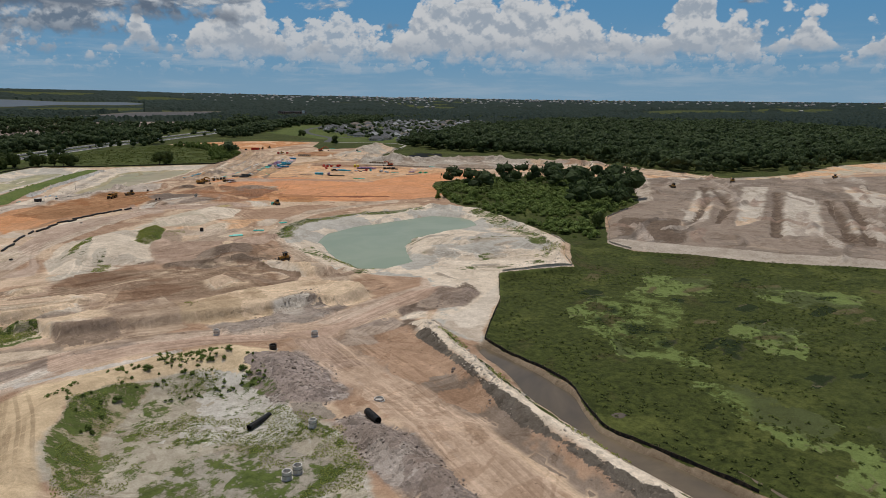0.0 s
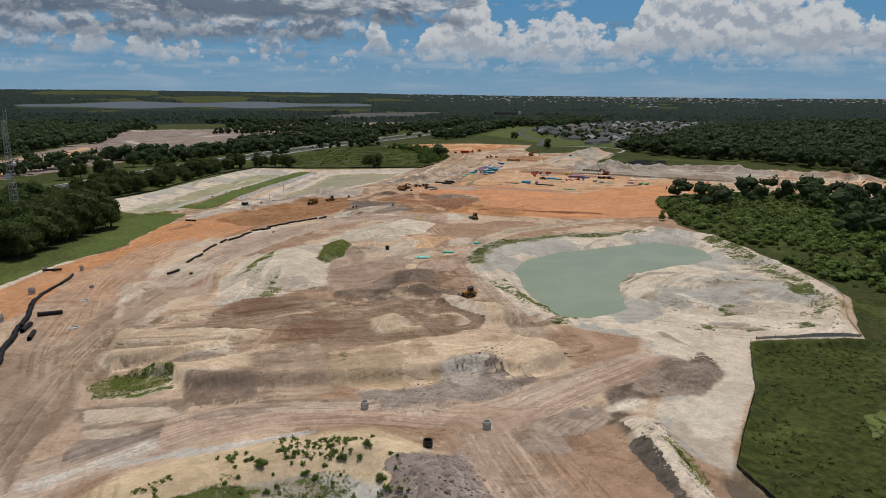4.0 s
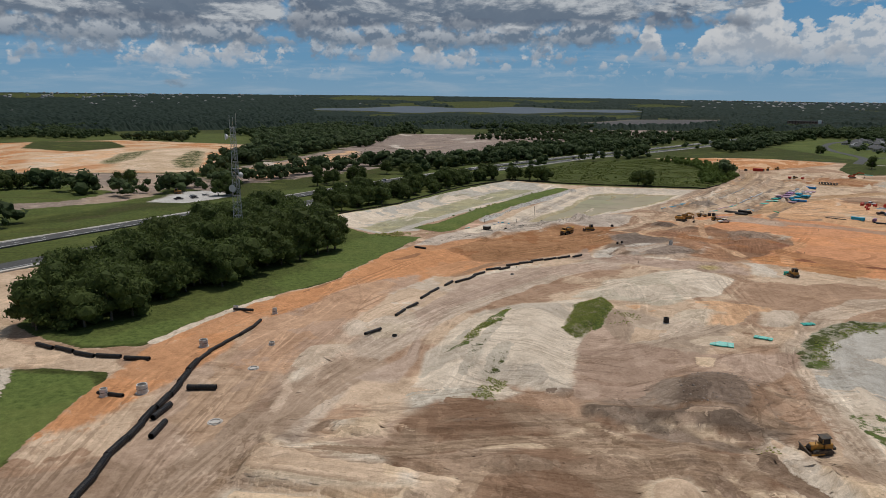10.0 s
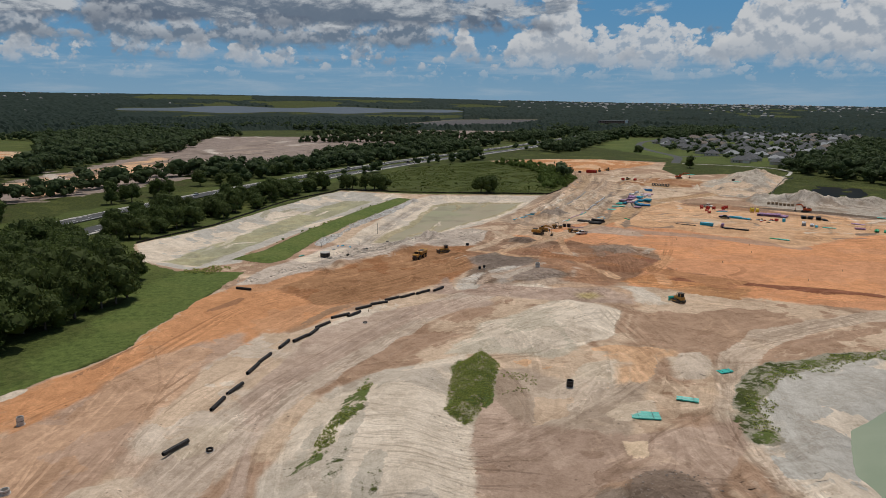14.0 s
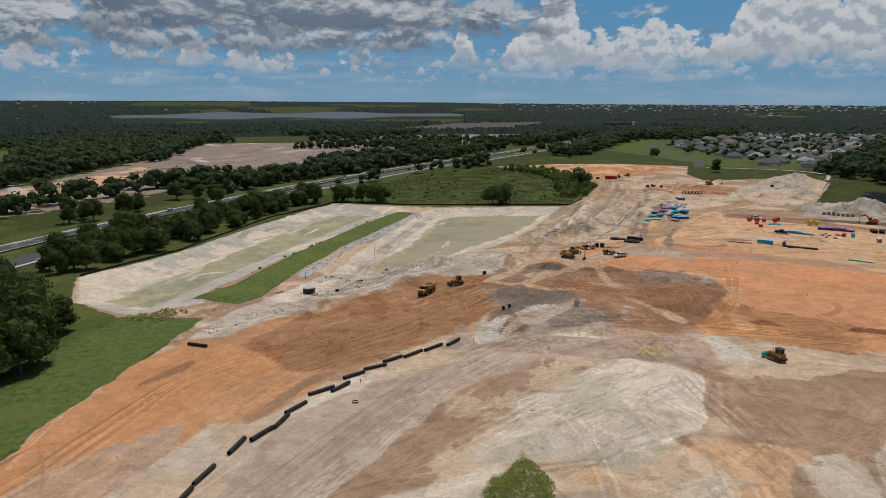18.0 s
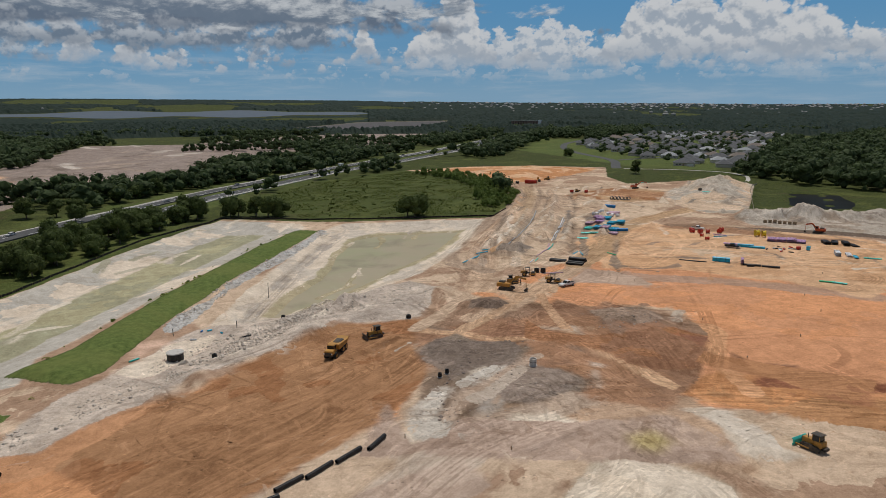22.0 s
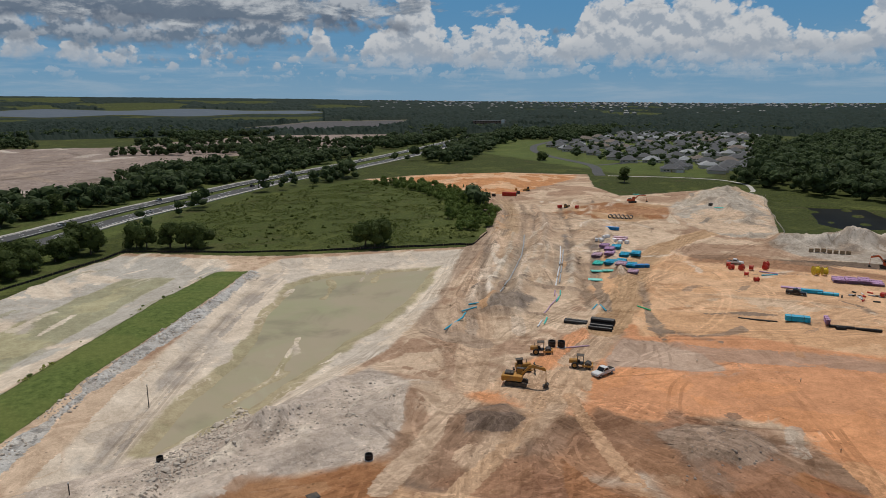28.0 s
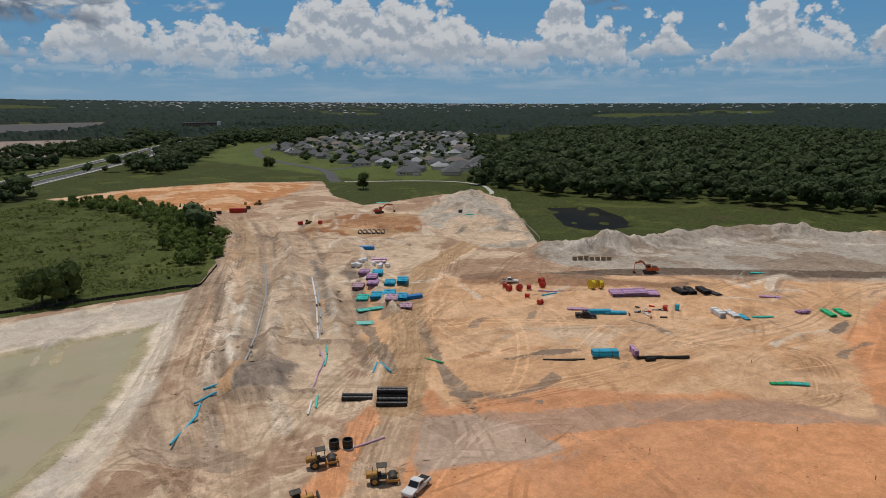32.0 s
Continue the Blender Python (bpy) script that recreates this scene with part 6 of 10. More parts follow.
rng = np.random.default_rng(5)
BELT = [(-106, 209), (-90, 213), (-79, 246), (-64, 270), (-53, 292), (-47, 318), (-46, 338), (-57, 352), (-70, 368), (-85, 396), (-100, 404), (-114, 372), (-120, 330), (-126, 285), (-120, 248), (-113, 220)]
for x, y in scatter(BELT, 7.4, rng):
    plant(oaks, x, y, rng.uniform(0.85, 1.2), rng, "oaks of the roadside belt")
for x, y in scatter([(-74, 402), (-46, 446), (-6, 536), (22, 584), (8, 598), (-26, 556), (-60, 486), (-88, 432)], 8.0, rng):
    plant(oaks, x, y, rng.uniform(0.55, 0.95), rng, "oaks along the basin")
for x, y in ((122, 550), (128, 551), (125, 546), (33, 585), (37, 582), (46, 580), (52, 577), (57, 575), (-323, 488), (-312, 489), (-304, 496), (-294, 504), (-259, 493), (-243, 508), (-234, 509), (-238, 514), (-193, 551), (-186, 556), (-158, 472), (-149, 473), (-153, 478), (-73, 494), (-70, 615), (-43, 593), (408, 896), (364, 700), (-30, 665), (-40, 680), (-22, 684), (-52, 668), (-108, 530), (-98, 536), (-104, 542), (-90, 560), (-82, 566), (-86, 554), (-56, 616), (-46, 622), (-50, 630), (-18, 694), (-10, 700), (-66, 476), (-62, 484), (-70, 462)):
    plant(oaks, x, y, rng.uniform(0.75, 1.0), rng, "lone oaks")
for x, y in scatter([(172, 568), (186, 564), (212, 608), (232, 668), (226, 738), (200, 768), (188, 764), (205, 706), (198, 646), (178, 600)], 5.4, rng):
    plant(young, x, y, rng.uniform(0.75, 1.25), rng, "young trees at the field edge")
SCRUB = [(236, 302), (210, 242), (206, 212), (202, 186), (196, 160), (190, 130), (200, 122), (240, 160), (274, 174), (297, 186), (344, 226), (380, 260), (362, 282), (323, 320), (258, 322)]
for x, y in scatter(SCRUB, 9.4, rng):
    plant(shrubs, x, y, rng.uniform(0.55, 1.2), rng, "shrubs of the scrub")
for x, y in ((206, 252), (214, 257), (222, 268), (232, 284), (240, 296), (248, 306), (214, 198), (228, 246), (296, 310), (363, 250), (371, 264), (330, 331)):
    plant(young, x, y, rng.uniform(0.7, 1.1), rng, "young trees of the scrub")
for t in np.linspace(0, 1, 26):
    x, y = np.interp(t, (0, 0.3, 0.65, 1), (-12, 8, 38, 58)), np.interp(t, (0, 0.3, 0.65, 1), (386, 432, 494, 527))
    if rng.random() < 0.6:
        plant(shrubs, x + rng.normal() * 0.8, y + rng.normal() * 0.8, rng.uniform(0.12, 0.3), rng, "bushes along the mown strip")
RIM = scatter([(-14, 56), (-8, 68), (6, 76), (22, 74), (28, 66), (26, 60), (8, 66), (-4, 62), (-10, 50)], 2.6, rng)
for x, y in RIM[rng.random(len(RIM)) < 0.55]:
    plant(shrubs, x, y, rng.uniform(0.18, 0.42), rng, "low bushes on the sand rim")
for x, y in ((229, 158), (220, 141), (224, 146)):
    plant(oaks, x, y, rng.uniform(0.45, 0.55), rng, "lone oaks")


def woodland(name, spots, label, seed, leaves, size, radius, high, lobes=3, fine=False, mat=M_LEAF_FAR):
    """A whole wood as one mesh of leafy crowns."""
    r = np.random.default_rng(seed)
    kinds = [crown_arrays(r, radius, high * 0.12, high, lobes, leaves, size, fine) for _ in range(8)]
    vs, fs, n = [], [], 0
    for x, y in spots:
        v, f = kinds[r.integers(8)]
        a, s = r.uniform(0, 6.28), min(1.6, r.lognormal(0.0, 0.30))
        h = r.uniform(0.75, 1.1) * s**0.5
        c, d = math.cos(a) * s, math.sin(a) * s
        z = ground_z(x, y)
        vs.append(np.c_[v[:, 0] * c - v[:, 1] * d + x, v[:, 0] * d + v[:, 1] * c + y, v[:, 2] * h + z])
        fs.append(f + n)
        n += len(v)
    return tagged(new(name, mesh_from(name, np.concatenate(vs), np.concatenate(fs), mat, False)), label, "woodland", kind="stuff")


WOOD = [(436, 668), (434, 596), (448, 548), (474, 490), (486, 446), (484, 404), (492, 356), (484, 280), (488, 240), (560, 262), (640, 262), (800, 240), (1000, 250), (1300, 500), (1500, 900), (1150, 1130), (900, 1000),
        (760, 900), (640, 850), (560, 740), (490, 704)]
spots = scatter(WOOD, 10.2, rng, 0.6)
depth = inside(spots[:, 0], spots[:, 1], WOOD)
near = (depth < 45) | (np.hypot(spots[:, 0] - 200, spots[:, 1] - 300) < 420)
woodland("woodland", spots[near], "dense mixed woodland with a dark green canopy", 3, 80, 0.95, 7.0, 14.0, 4)
woodland("woodland", spots[~near], "dense mixed woodland with a dark green canopy", 4, 18, 1.7, 6.8, 14.0)

# low thicket of the scrub, and bushes and tall grass in the rough field
thicket = scatter(SCRUB, 4.0, rng)
thicket = thicket[fbm(thicket[:, 0], thicket[:, 1], 26, 45, 4) > 0.44]
woodland("thicket", thicket, "low tangled green thicket of wild shrubs", 12, 34, 0.34, 2.3, 2.5, 4, mat=M_SHRUB)
FIELD = [(64, 566), (166, 540), (186, 572), (210, 618), (230, 680), (222, 745), (190, 790), (96, 728), (40, 640)]
bushy = scatter(FIELD, 8.0, rng, 0.6)
bushy = bushy[rng.random(len(bushy)) < 0.35]
woodland("field_bushes", bushy, "scattered low olive-green bushes in a rough field", 13, 16, 0.34, 1.1, 0.9, 3, mat=M_REED)
NORTH_WOOD = [(-242, 781), (-143, 883), (-72, 970), (-83, 1199), (-200, 1400), (-360, 1540), (-398, 1268)]
grove = scatter(NORTH_WOOD, 11.0, rng, 0.6)
grove = grove[np.array([field_at(GRASS, x, y) for x, y in grove]) > 0.6]
woodland("woodland", grove, "dense dark green grove beyond the cleared land", 14, 26, 1.3, 7.2, 13.0)

bushes = scatter([(-17, 74), (-4, 79), (17, 79), (31, 71), (31, 62), (24, 56), (12, 58), (-1, 63), (-4, 52), (-17, 58)], 1.5, rng)
bushes = bushes[fbm(bushes[:, 0], bushes[:, 1], 11, 48, 4) > 0.50]
woodland("rim_bushes", bushes, "small dark green bushes dotted over a sand rim", 15, 16, 0.14, 0.50, 0.55, 3, mat=M_SHRUB)

# hedgerow clumps and copses in the open country
OPEN = [[(-140, 140), (-60, 240), (-40, 360), (20, 610), (60, 700), (420, 1180), (520, 1330), (430, 1360), (330, 1130), (150, 900), (0, 720), (-110, 520), (-220, 330)],
        [(58, 560), (168, 534), (240, 690), (380, 770), (410, 800), (440, 900), (500, 1030), (640, 1230), (560, 1260), (430, 1080), (330, 960), (190, 810), (90, 735), (30, 640)],
        [(400, 604), (440, 640), (470, 700), (540, 740), (640, 850), (760, 900), (1010, 1180), (1050, 1360), (820, 1360), (640, 1200), (440, 900), (380, 760), (380, 640)],
        [(270, 500), (330, 700), (470, 700), (520, 600), (660, 470), (560, 320), (430, 380)], [(300, 560), (290, 780), (460, 830), (480, 640)]]
cx, cy = np.meshgrid(np.arange(-900, 1500, 12.5), np.arange(150, 1750, 12.5))
cx, cy = (cx + rng.uniform(-5, 5, cx.shape)).ravel(), (cy + rng.uniform(-5, 5, cy.shape)).ravel()
thick = fbm(cx, cy, 170, 41, 4)
keep = (thick > np.where(cx < 150, 0.565, 0.53)) & (np.hypot(cx - 40, cy - 250) < 1500) & (np.hypot(cx - 40, cy - 250) > 220)
keep &= (np.abs(np.degrees(np.arctan2(cx - 40, cy - 150)) - 8) < 78)
PIT_VIEW = [(-200, 380), (-330, 420), (-520, 620), (-660, 920), (-640, 1030), (-480, 1070), (-290, 950), (-230, 660), (-180, 500)]
for outline in OPEN + [WOOD, BELT, PIT_VIEW]:
    keep &= inside(cx, cy, outline) < 6
clear = np.array([field_at(GRASS, x, y) for x, y in zip(cx, cy)])
keep &= clear > 0.6
lines = [[(8, 712), (49, 772), (99, 830), (150, 900), (192, 958)], [(0, 722), (40, 784), (92, 844), (180, 962)], [(-5, 1158), (55, 1149), (130, 1134), (207, 1120)], [(217, 1056), (240, 1027), (274, 1049)], [(-205, 470), (-160, 560), (-100, 680), (-60, 745)], [(-225, 470), (-300, 500), (-330, 520)], [(-390, 560), (-460, 600)],
         [(330, 1160), (420, 1250), (520, 1330)], [(250, 1130), (330, 1240), (420, 1340)], [(300, 900), (350, 960), (420, 1080)], [(240, 1180), (120, 1160), (60, 1180)], [(300, 1230), (180, 1330), (20, 1320)],
         [(-150, 940), (-160, 1100), (-170, 1330)], [(-220, 690), (-210, 800), (-190, 930)], [(-216, 700), (-240, 720), (-250, 800)]]
extra = []
for pts in lines:
    for (ax, ay), (bx, by) in zip(pts, pts[1:]):
        k = int(math.hypot(bx - ax, by - ay) / 4.0)
        for t in np.linspace(0, 1, k):
            extra.append((ax + (bx - ax) * t + rng.normal() * 6, ay + (by - ay) * t + rng.normal() * 6))
HWY_N = [(-300, 105), (-245, 205), (-192, 305), (-150, 385), (-112, 464), (-97, 496), (-51, 579), (21, 697), (107, 815), (174, 893), (290, 1035), (368, 1137), (480, 1290), (640, 1520)]
HWY_S = [(-262, 80), (-212, 180), (-168, 262), (-140, 318), (-98, 434), (-81, 468), (-54, 519), (20, 662), (72, 732), (129, 812), (194, 878), (306, 1012), (386, 1120), (498, 1275), (658, 1505)]
copse = np.concatenate([np.c_[cx[keep], cy[keep]], np.array(extra)])
copse = copse[np.minimum(line_distance(copse[:, 0], copse[:, 1], HWY_N), line_distance(copse[:, 0], copse[:, 1], HWY_S)) > 17]
woodland("copses", copse, "scattered dark copses and hedgerow oaks beyond the highway", 8, 34, 1.15, 7.0, 12.5)
for pts, wide in (([(300, 930), (340, 985), (390, 1045), (440, 1110), (470, 1180)], 16), ([(330, 1170), (400, 1250), (480, 1340)], 24), ([(470, 1190), (560, 1290), (680, 1360), (820, 1420), (980, 1450)], 30), ([(560, 700), (600, 760), (660, 820)], 14), ([(700, 900), (780, 960), (850, 1040)], 14)):
    p = np.array(pts, float)
    d = np.r_[0, np.cumsum(np.hypot(*np.diff(p, axis=0).T))]
    t = rng.uniform(0, d[-1], int(d[-1] * wide / 60))
    row = np.c_[np.interp(t, d, p[:, 0]) + rng.normal(0, wide * 0.6, len(t)), np.interp(t, d, p[:, 1]) + rng.normal(0, wide * 0.6, len(t))]
    woodland("copses", row, "dark spreading oaks round the housing estate", 16 + wide, 34, 1.1, 7.4, 13.0, 4)
lawn = scatter([(440, 760), (500, 760), (620, 860), (760, 980), (960, 1200), (1000, 1330), (860, 1320), (700, 1220), (520, 1040), (450, 900)], 21, rng)
woodland("garden_trees", lawn[rng.random(len(lawn)) < 0.75], "small garden trees between the houses", 9, 34, 0.9, 4.4, 8.0)

# far country: wooded canopy rolling to the skyline, with fields, a lake and pale suburbs
ang = np.radians(np.linspace(-62, 92, 860))
rad = 1330 * (4950 / 1330) ** np.linspace(0, 1, 116)
A, D = np.meshgrid(ang, rad, indexing="ij")
fx, fy = 40 + D * np.sin(A), 250 + D * np.cos(A)
base = far_rise(D, A)
woods = smooth(0.33, 0.36, fbm(fx, fy * 0.8, 420, 61, 4))
LAKE_MID, LAKE_HALF = radians(-1.5), radians(14.0)


def lake_width(a):
    """Half the lake's breadth: it narrows to a point at both ends."""
    u = np.clip((a - LAKE_MID) / LAKE_HALF, -1, 1)
    return 290 * np.sqrt(1 - u * u) * (0.75 + 0.25 * np.sin(a * 37))


lakeside = (lake_width(A) > 5) & (np.abs(D - 3080) < lake_width(A) + 60)
before_lake = np.where((np.abs(A - LAKE_MID) < LAKE_HALF) & (D > 2150) & (D < 3080), 0.35, 1.0)
field_dark = inside(fx, fy, [(216, 1990), (513, 2500), (871, 2540), (545, 1790), (322, 1600), (193, 1745)]) > 0
around_block = np.hypot(fx - 745, fy - 1715) < 46
woods = np.where(lakeside | field_dark | around_block, 0, woods)
lump = fbm(fx, fy, 26, 63, 3)
FAR_Z = base - 3 + smooth(1330, 1375, D) * before_lake * woods * (5 + 9 * lump + np.random.default_rng(64).uniform(0, 7, D.shape)) * (1 - 0.6 * smooth(2600, 4600, D))
# canopy material carries the distance haze and shade as a dark bluish tint
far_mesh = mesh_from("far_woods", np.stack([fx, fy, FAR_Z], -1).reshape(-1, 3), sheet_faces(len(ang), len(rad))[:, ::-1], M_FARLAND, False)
tagged(new("far_woods", far_mesh), "distant wooded country, haze-blue tint in its canopy, rolling to the skyline", "woodland", kind="stuff")
LA, LU = np.meshgrid(LAKE_MID + LAKE_HALF * np.linspace(-0.999, 0.999, 90), np.linspace(-1, 1, 12), indexing="ij")
LD = 3080 + lake_width(LA) * LU
lx, ly = 40 + LD * np.sin(LA), 250 + LD * np.cos(LA)
lake_mesh = mesh_from("water_lake", np.stack([lx, ly, far_rise(LD, LA) + 1.0], -1).reshape(-1, 3), sheet_faces(90, 12)[:, ::-1], M_LAKE)
tagged(new("water_lake", lake_mesh), "wide pale lake beyond the woods", "water", kind="structure")


def tufts(name, spots, label, mat, high, seed, blades=5):
    """Weeds and grass tussocks as one mesh of blades."""
    r = np.random.default_rng(seed)
    n = len(spots)
    z = np.array([ground_z(x, y) for x, y in spots])
    vs, fs = [], []
    for b in range(blades):
        a = r.uniform(0, 6.28, n)
        w, h = r.uniform(0.30, 0.65, n) * high, r.uniform(0.5, 1.1, n) * high
        out = r.uniform(0.7, 1.5, n) * high
        bx, by = spots[:, 0] + r.normal(0, 0.2 * high, n), spots[:, 1] + r.normal(0, 0.2 * high, n)
        c, d = np.cos(a), np.sin(a)
        fan = np.stack([np.c_[bx + c * out * 0.2, by + d * out * 0.2, z + h * 0.45], np.c_[bx + c * out * 0.6 - d * w, by + d * out * 0.6 + c * w, z + h * 0.85],
                        np.c_[bx + c * out, by + d * out, z + h * 0.25], np.c_[bx + c * out * 0.6 + d * w, by + d * out * 0.6 - c * w, z + h * 0.85]], 1)
        vs.append(fan.reshape(-1, 3))
        fs.append(np.arange(n * 4).reshape(-1, 4) + b * n * 4)
    return tagged(new(name, mesh_from(name, np.concatenate(vs), np.concatenate(fs), mat, False)), label, "weeds", kind="stuff")


def weedy(points, step, share, seed):
    s = scatter(points, step, np.random.default_rng(seed))
    near_edge = inside(s[:, 0], s[:, 1], points)
    keepers = fbm(s[:, 0], s[:, 1], 7, seed, 4) < share - 0.16 * np.clip(1 - near_edge / 3.0, 0, 1)
    return s[keepers]


hollow = [weedy([(-17, 40), (-14, 62), (-2, 68), (10, 70), (27, 62), (26, 40), (30, 24), (24, 0), (-14, 6)], 0.48, 0.40, 71),
          weedy([(-18, 30), (-14, 62), (-2, 70), (26, 66), (29, 58), (20, 60), (0, 62), (-8, 50), (-10, 30)], 0.55, 0.5, 72),
          weedy([(-20, 76), (0, 80), (26, 77), (29, 70), (0, 72), (-16, 68)], 0.9, 0.36, 73)]
tufts("weeds", np.concatenate(hollow), "green weeds and tussocks on pale sand", M_WEED, 0.20, 81)
bank = [weedy([(88, 197), (96, 216), (109, 229), (133, 236), (161, 232), (184, 236), (186, 229), (160, 225), (134, 228), (112, 221), (98, 206), (92, 196)], 1.0, 0.50, 74),
        weedy([(204, 212), (196, 180), (184, 138), (176, 130), (172, 150), (184, 186), (196, 212)], 1.5, 0.47, 75),
        weedy([(82, 175), (84, 140), (88, 124), (96, 126), (90, 140), (88, 172)], 1.2, 0.5, 76),
        weedy([(152, 112), (168, 122), (178, 128), (172, 112), (160, 104)], 1.1, 0.55, 77),
        weedy([(71, 60), (67, 40), (63, 22), (60, 4), (59, -20), (62, -20), (63, 4), (66, 22), (70, 40), (75, 60)], 0.9, 0.55, 78)]
tufts("bank_weeds", np.concatenate(bank), "rank green weeds along the pond and ditch banks", M_WEED, 0.36, 82)
mound = [weedy([(33, 219), (40, 242), (49, 253), (51, 243), (44, 224), (36, 213)], 0.5, 0.80, 79), weedy([(4, 200), (12, 219), (19, 241), (22, 239), (16, 217), (9, 200)], 0.55, 0.62, 80),
         weedy([(10, 176), (14, 186), (18, 184), (15, 174)], 0.55, 0.66, 83), weedy([(-28, 118), (-23, 123), (-11, 121), (-10, 112), (-26, 111)], 0.55, 0.64, 84), weedy([(46, 226), (50, 240), (58, 238), (54, 224)], 1.0, 0.5, 85),
         weedy([(26, 116), (28, 110), (24, 108), (22, 114)], 0.8, 0.6, 86), weedy([(60, 154), (60, 160), (64, 158), (63, 153)], 0.8, 0.7, 87)]
tufts("mound_weeds", np.concatenate(mound), "tall grass and weeds on a sand mound", M_WEED, 0.28, 83, 6)
reeds = [weedy([(122, 95), (90, 60), (79, 49), (80, 16), (72, 4), (72, -42), (280, -42), (244, 26), (206, 80), (192, 97), (195, 114), (152, 90)], 2.3, 0.5, 88)]
tufts("marsh_reeds", np.concatenate(reeds), "tussocks of reed and sedge in the marsh", M_REED, 0.5, 84)
edge = [weedy([(-24, 368), (-11, 386), (9, 433), (40, 497), (60, 530), (58, 524), (38, 490), (12, 434), (-8, 384)], 1.1, 0.5, 89), weedy([(-48, 350), (-30, 358), (-12, 352), (-26, 345), (-46, 342)], 1.2, 0.5, 90)]
tufts("field_grass", weedy(FIELD, 2.0, 0.52, 91), "tall olive grass in a rough field", M_REED, 0.75, 92, 4)
tufts("strip_weeds", np.concatenate(edge), "weeds along the edge of a mown strip", M_WEED, 0.6, 85)

# ---- loose stones and clods ----
def rocks(name, spots, size, mat, label, seed):
    """Broken stones of many sizes as one mesh."""
    r = np.random.default_rng(seed)
    vs, fs = [], []
    for k, (x, y) in enumerate(spots):
        s = size * r.lognormal(0, 0.45)
        v = ICO_V * (0.7 + 0.6 * r.random((12, 1))) * s * (1.0, r.uniform(0.6, 1.0), r.uniform(0.45, 0.8))
        a = r.uniform(0, 6.28)
        c, d = math.cos(a), math.sin(a)
        vs.append(np.c_[v[:, 0] * c - v[:, 1] * d + x, v[:, 0] * d + v[:, 1] * c + y, v[:, 2] + ground_z(x, y) + 0.15 * s])
        fs.append(ICO_F + 12 * k)
    return tagged(new(name, mesh_from(name, np.concatenate(vs), np.concatenate(fs), mat, False)), label, "stones", kind="stuff")


def strewn(points, step, share, seed):
    s = scatter(points, step, np.random.default_rng(seed))
    return s[fbm(s[:, 0], s[:, 1], 9, seed, 3) < share]


pale = [strewn([(-12, 328), (8, 344), (30, 362), (52, 380), (76, 388), (90, 402), (84, 412), (60, 402), (34, 388), (14, 372), (-6, 350), (-18, 332)], 1.1, 0.52, 101),
        strewn([(76, 520), (58, 484), (33, 437), (12, 390), (8, 392), (28, 438), (54, 486), (71, 522)], 0.9, 0.62, 102),
        strewn([(290, 490), (320, 472), (372, 460), (400, 432), (405, 400), (396, 400), (384, 430), (360, 448), (316, 460), (286, 480)], 2.0, 0.5, 103),
        strewn([(70, 66), (64, 44), (59, 24), (56, 0), (56, -36), (61, -36), (62, 0), (65, 24), (70, 44), (76, 66)], 1.0, 0.5, 104),
        strewn([(150, 92), (162, 108), (182, 134), (192, 170), (200, 205), (196, 210), (186, 170), (176, 136), (158, 112), (126, 99), (124, 95)], 1.2, 0.45, 105)]
rocks("bank_stones", strewn([(10, 350), (16, 353), (25, 359), (37, 374), (49, 391), (58, 404), (57, 414), (45, 400), (32, 382), (22, 369), (13, 362), (6, 355)], 0.75, 0.62, 116), 0.24, M_STONE, "broken pale limestone rubble banked along brown fill", 117)
rocks("pale_stones", np.concatenate(pale), 0.19, M_STONE, "broken pale limestone blocks along the basin banks", 111)
dark = [strewn([(24, 66), (37, 68), (40, 54), (36, 40), (28, 38), (22, 46)], 0.85, 0.6, 106), strewn([(28, 32), (34, 32), (37, 18), (36, 0), (34, -16), (27, -12), (26, 14)], 0.85, 0.6, 107),
        strewn([(28, 100), (41, 99), (52, 105), (60, 110), (66, 103), (52, 92), (42, 88), (33, 91)], 1.0, 0.55, 108), strewn([(52, 172), (54, 186), (64, 191), (71, 186), (69, 175)], 1.2, 0.5, 109),
        strewn([(60, 310), (70, 345), (82, 362), (104, 346), (106, 320), (84, 317)], 1.6, 0.46, 110), strewn([(67, 60), (62, 40), (58, 20), (55, 0), (54, -36), (51, -36), (52, 0), (55, 22), (60, 44)], 1.1, 0.5, 112),
        strewn([(84, 80), (92, 88), (108, 97), (104, 84), (96, 78)], 1.0, 0.55, 113), strewn([(118, 352), (134, 367), (142, 361), (138, 352)], 1.2, 0.5, 114)]
rocks("dark_clods", np.concatenate(dark), 0.15, M_CLOD, "dark clods and rubble on heaps of dug earth", 115)

# ---- wheel ruts and blade passes: low ribs of earth lying on the ground sheet ----
def between(field, x, y):
    """Bilinear value of a ground field at many places."""
    i = np.clip(np.searchsorted(GX, x) - 1, 0, nx - 2)
    j = np.clip(np.searchsorted(GY, y) - 1, 0, ny - 2)
    u, v = (x - GX[i]) / (GX[i + 1] - GX[i]), (y - GY[j]) / (GY[j + 1] - GY[j])
    if field.ndim == 3:
        u, v = u[..., None], v[..., None]
    return (field[i, j] * (1 - u) + field[i + 1, j] * u) * (1 - v) + (field[i, j + 1] * (1 - u) + field[i + 1, j + 1] * u) * v


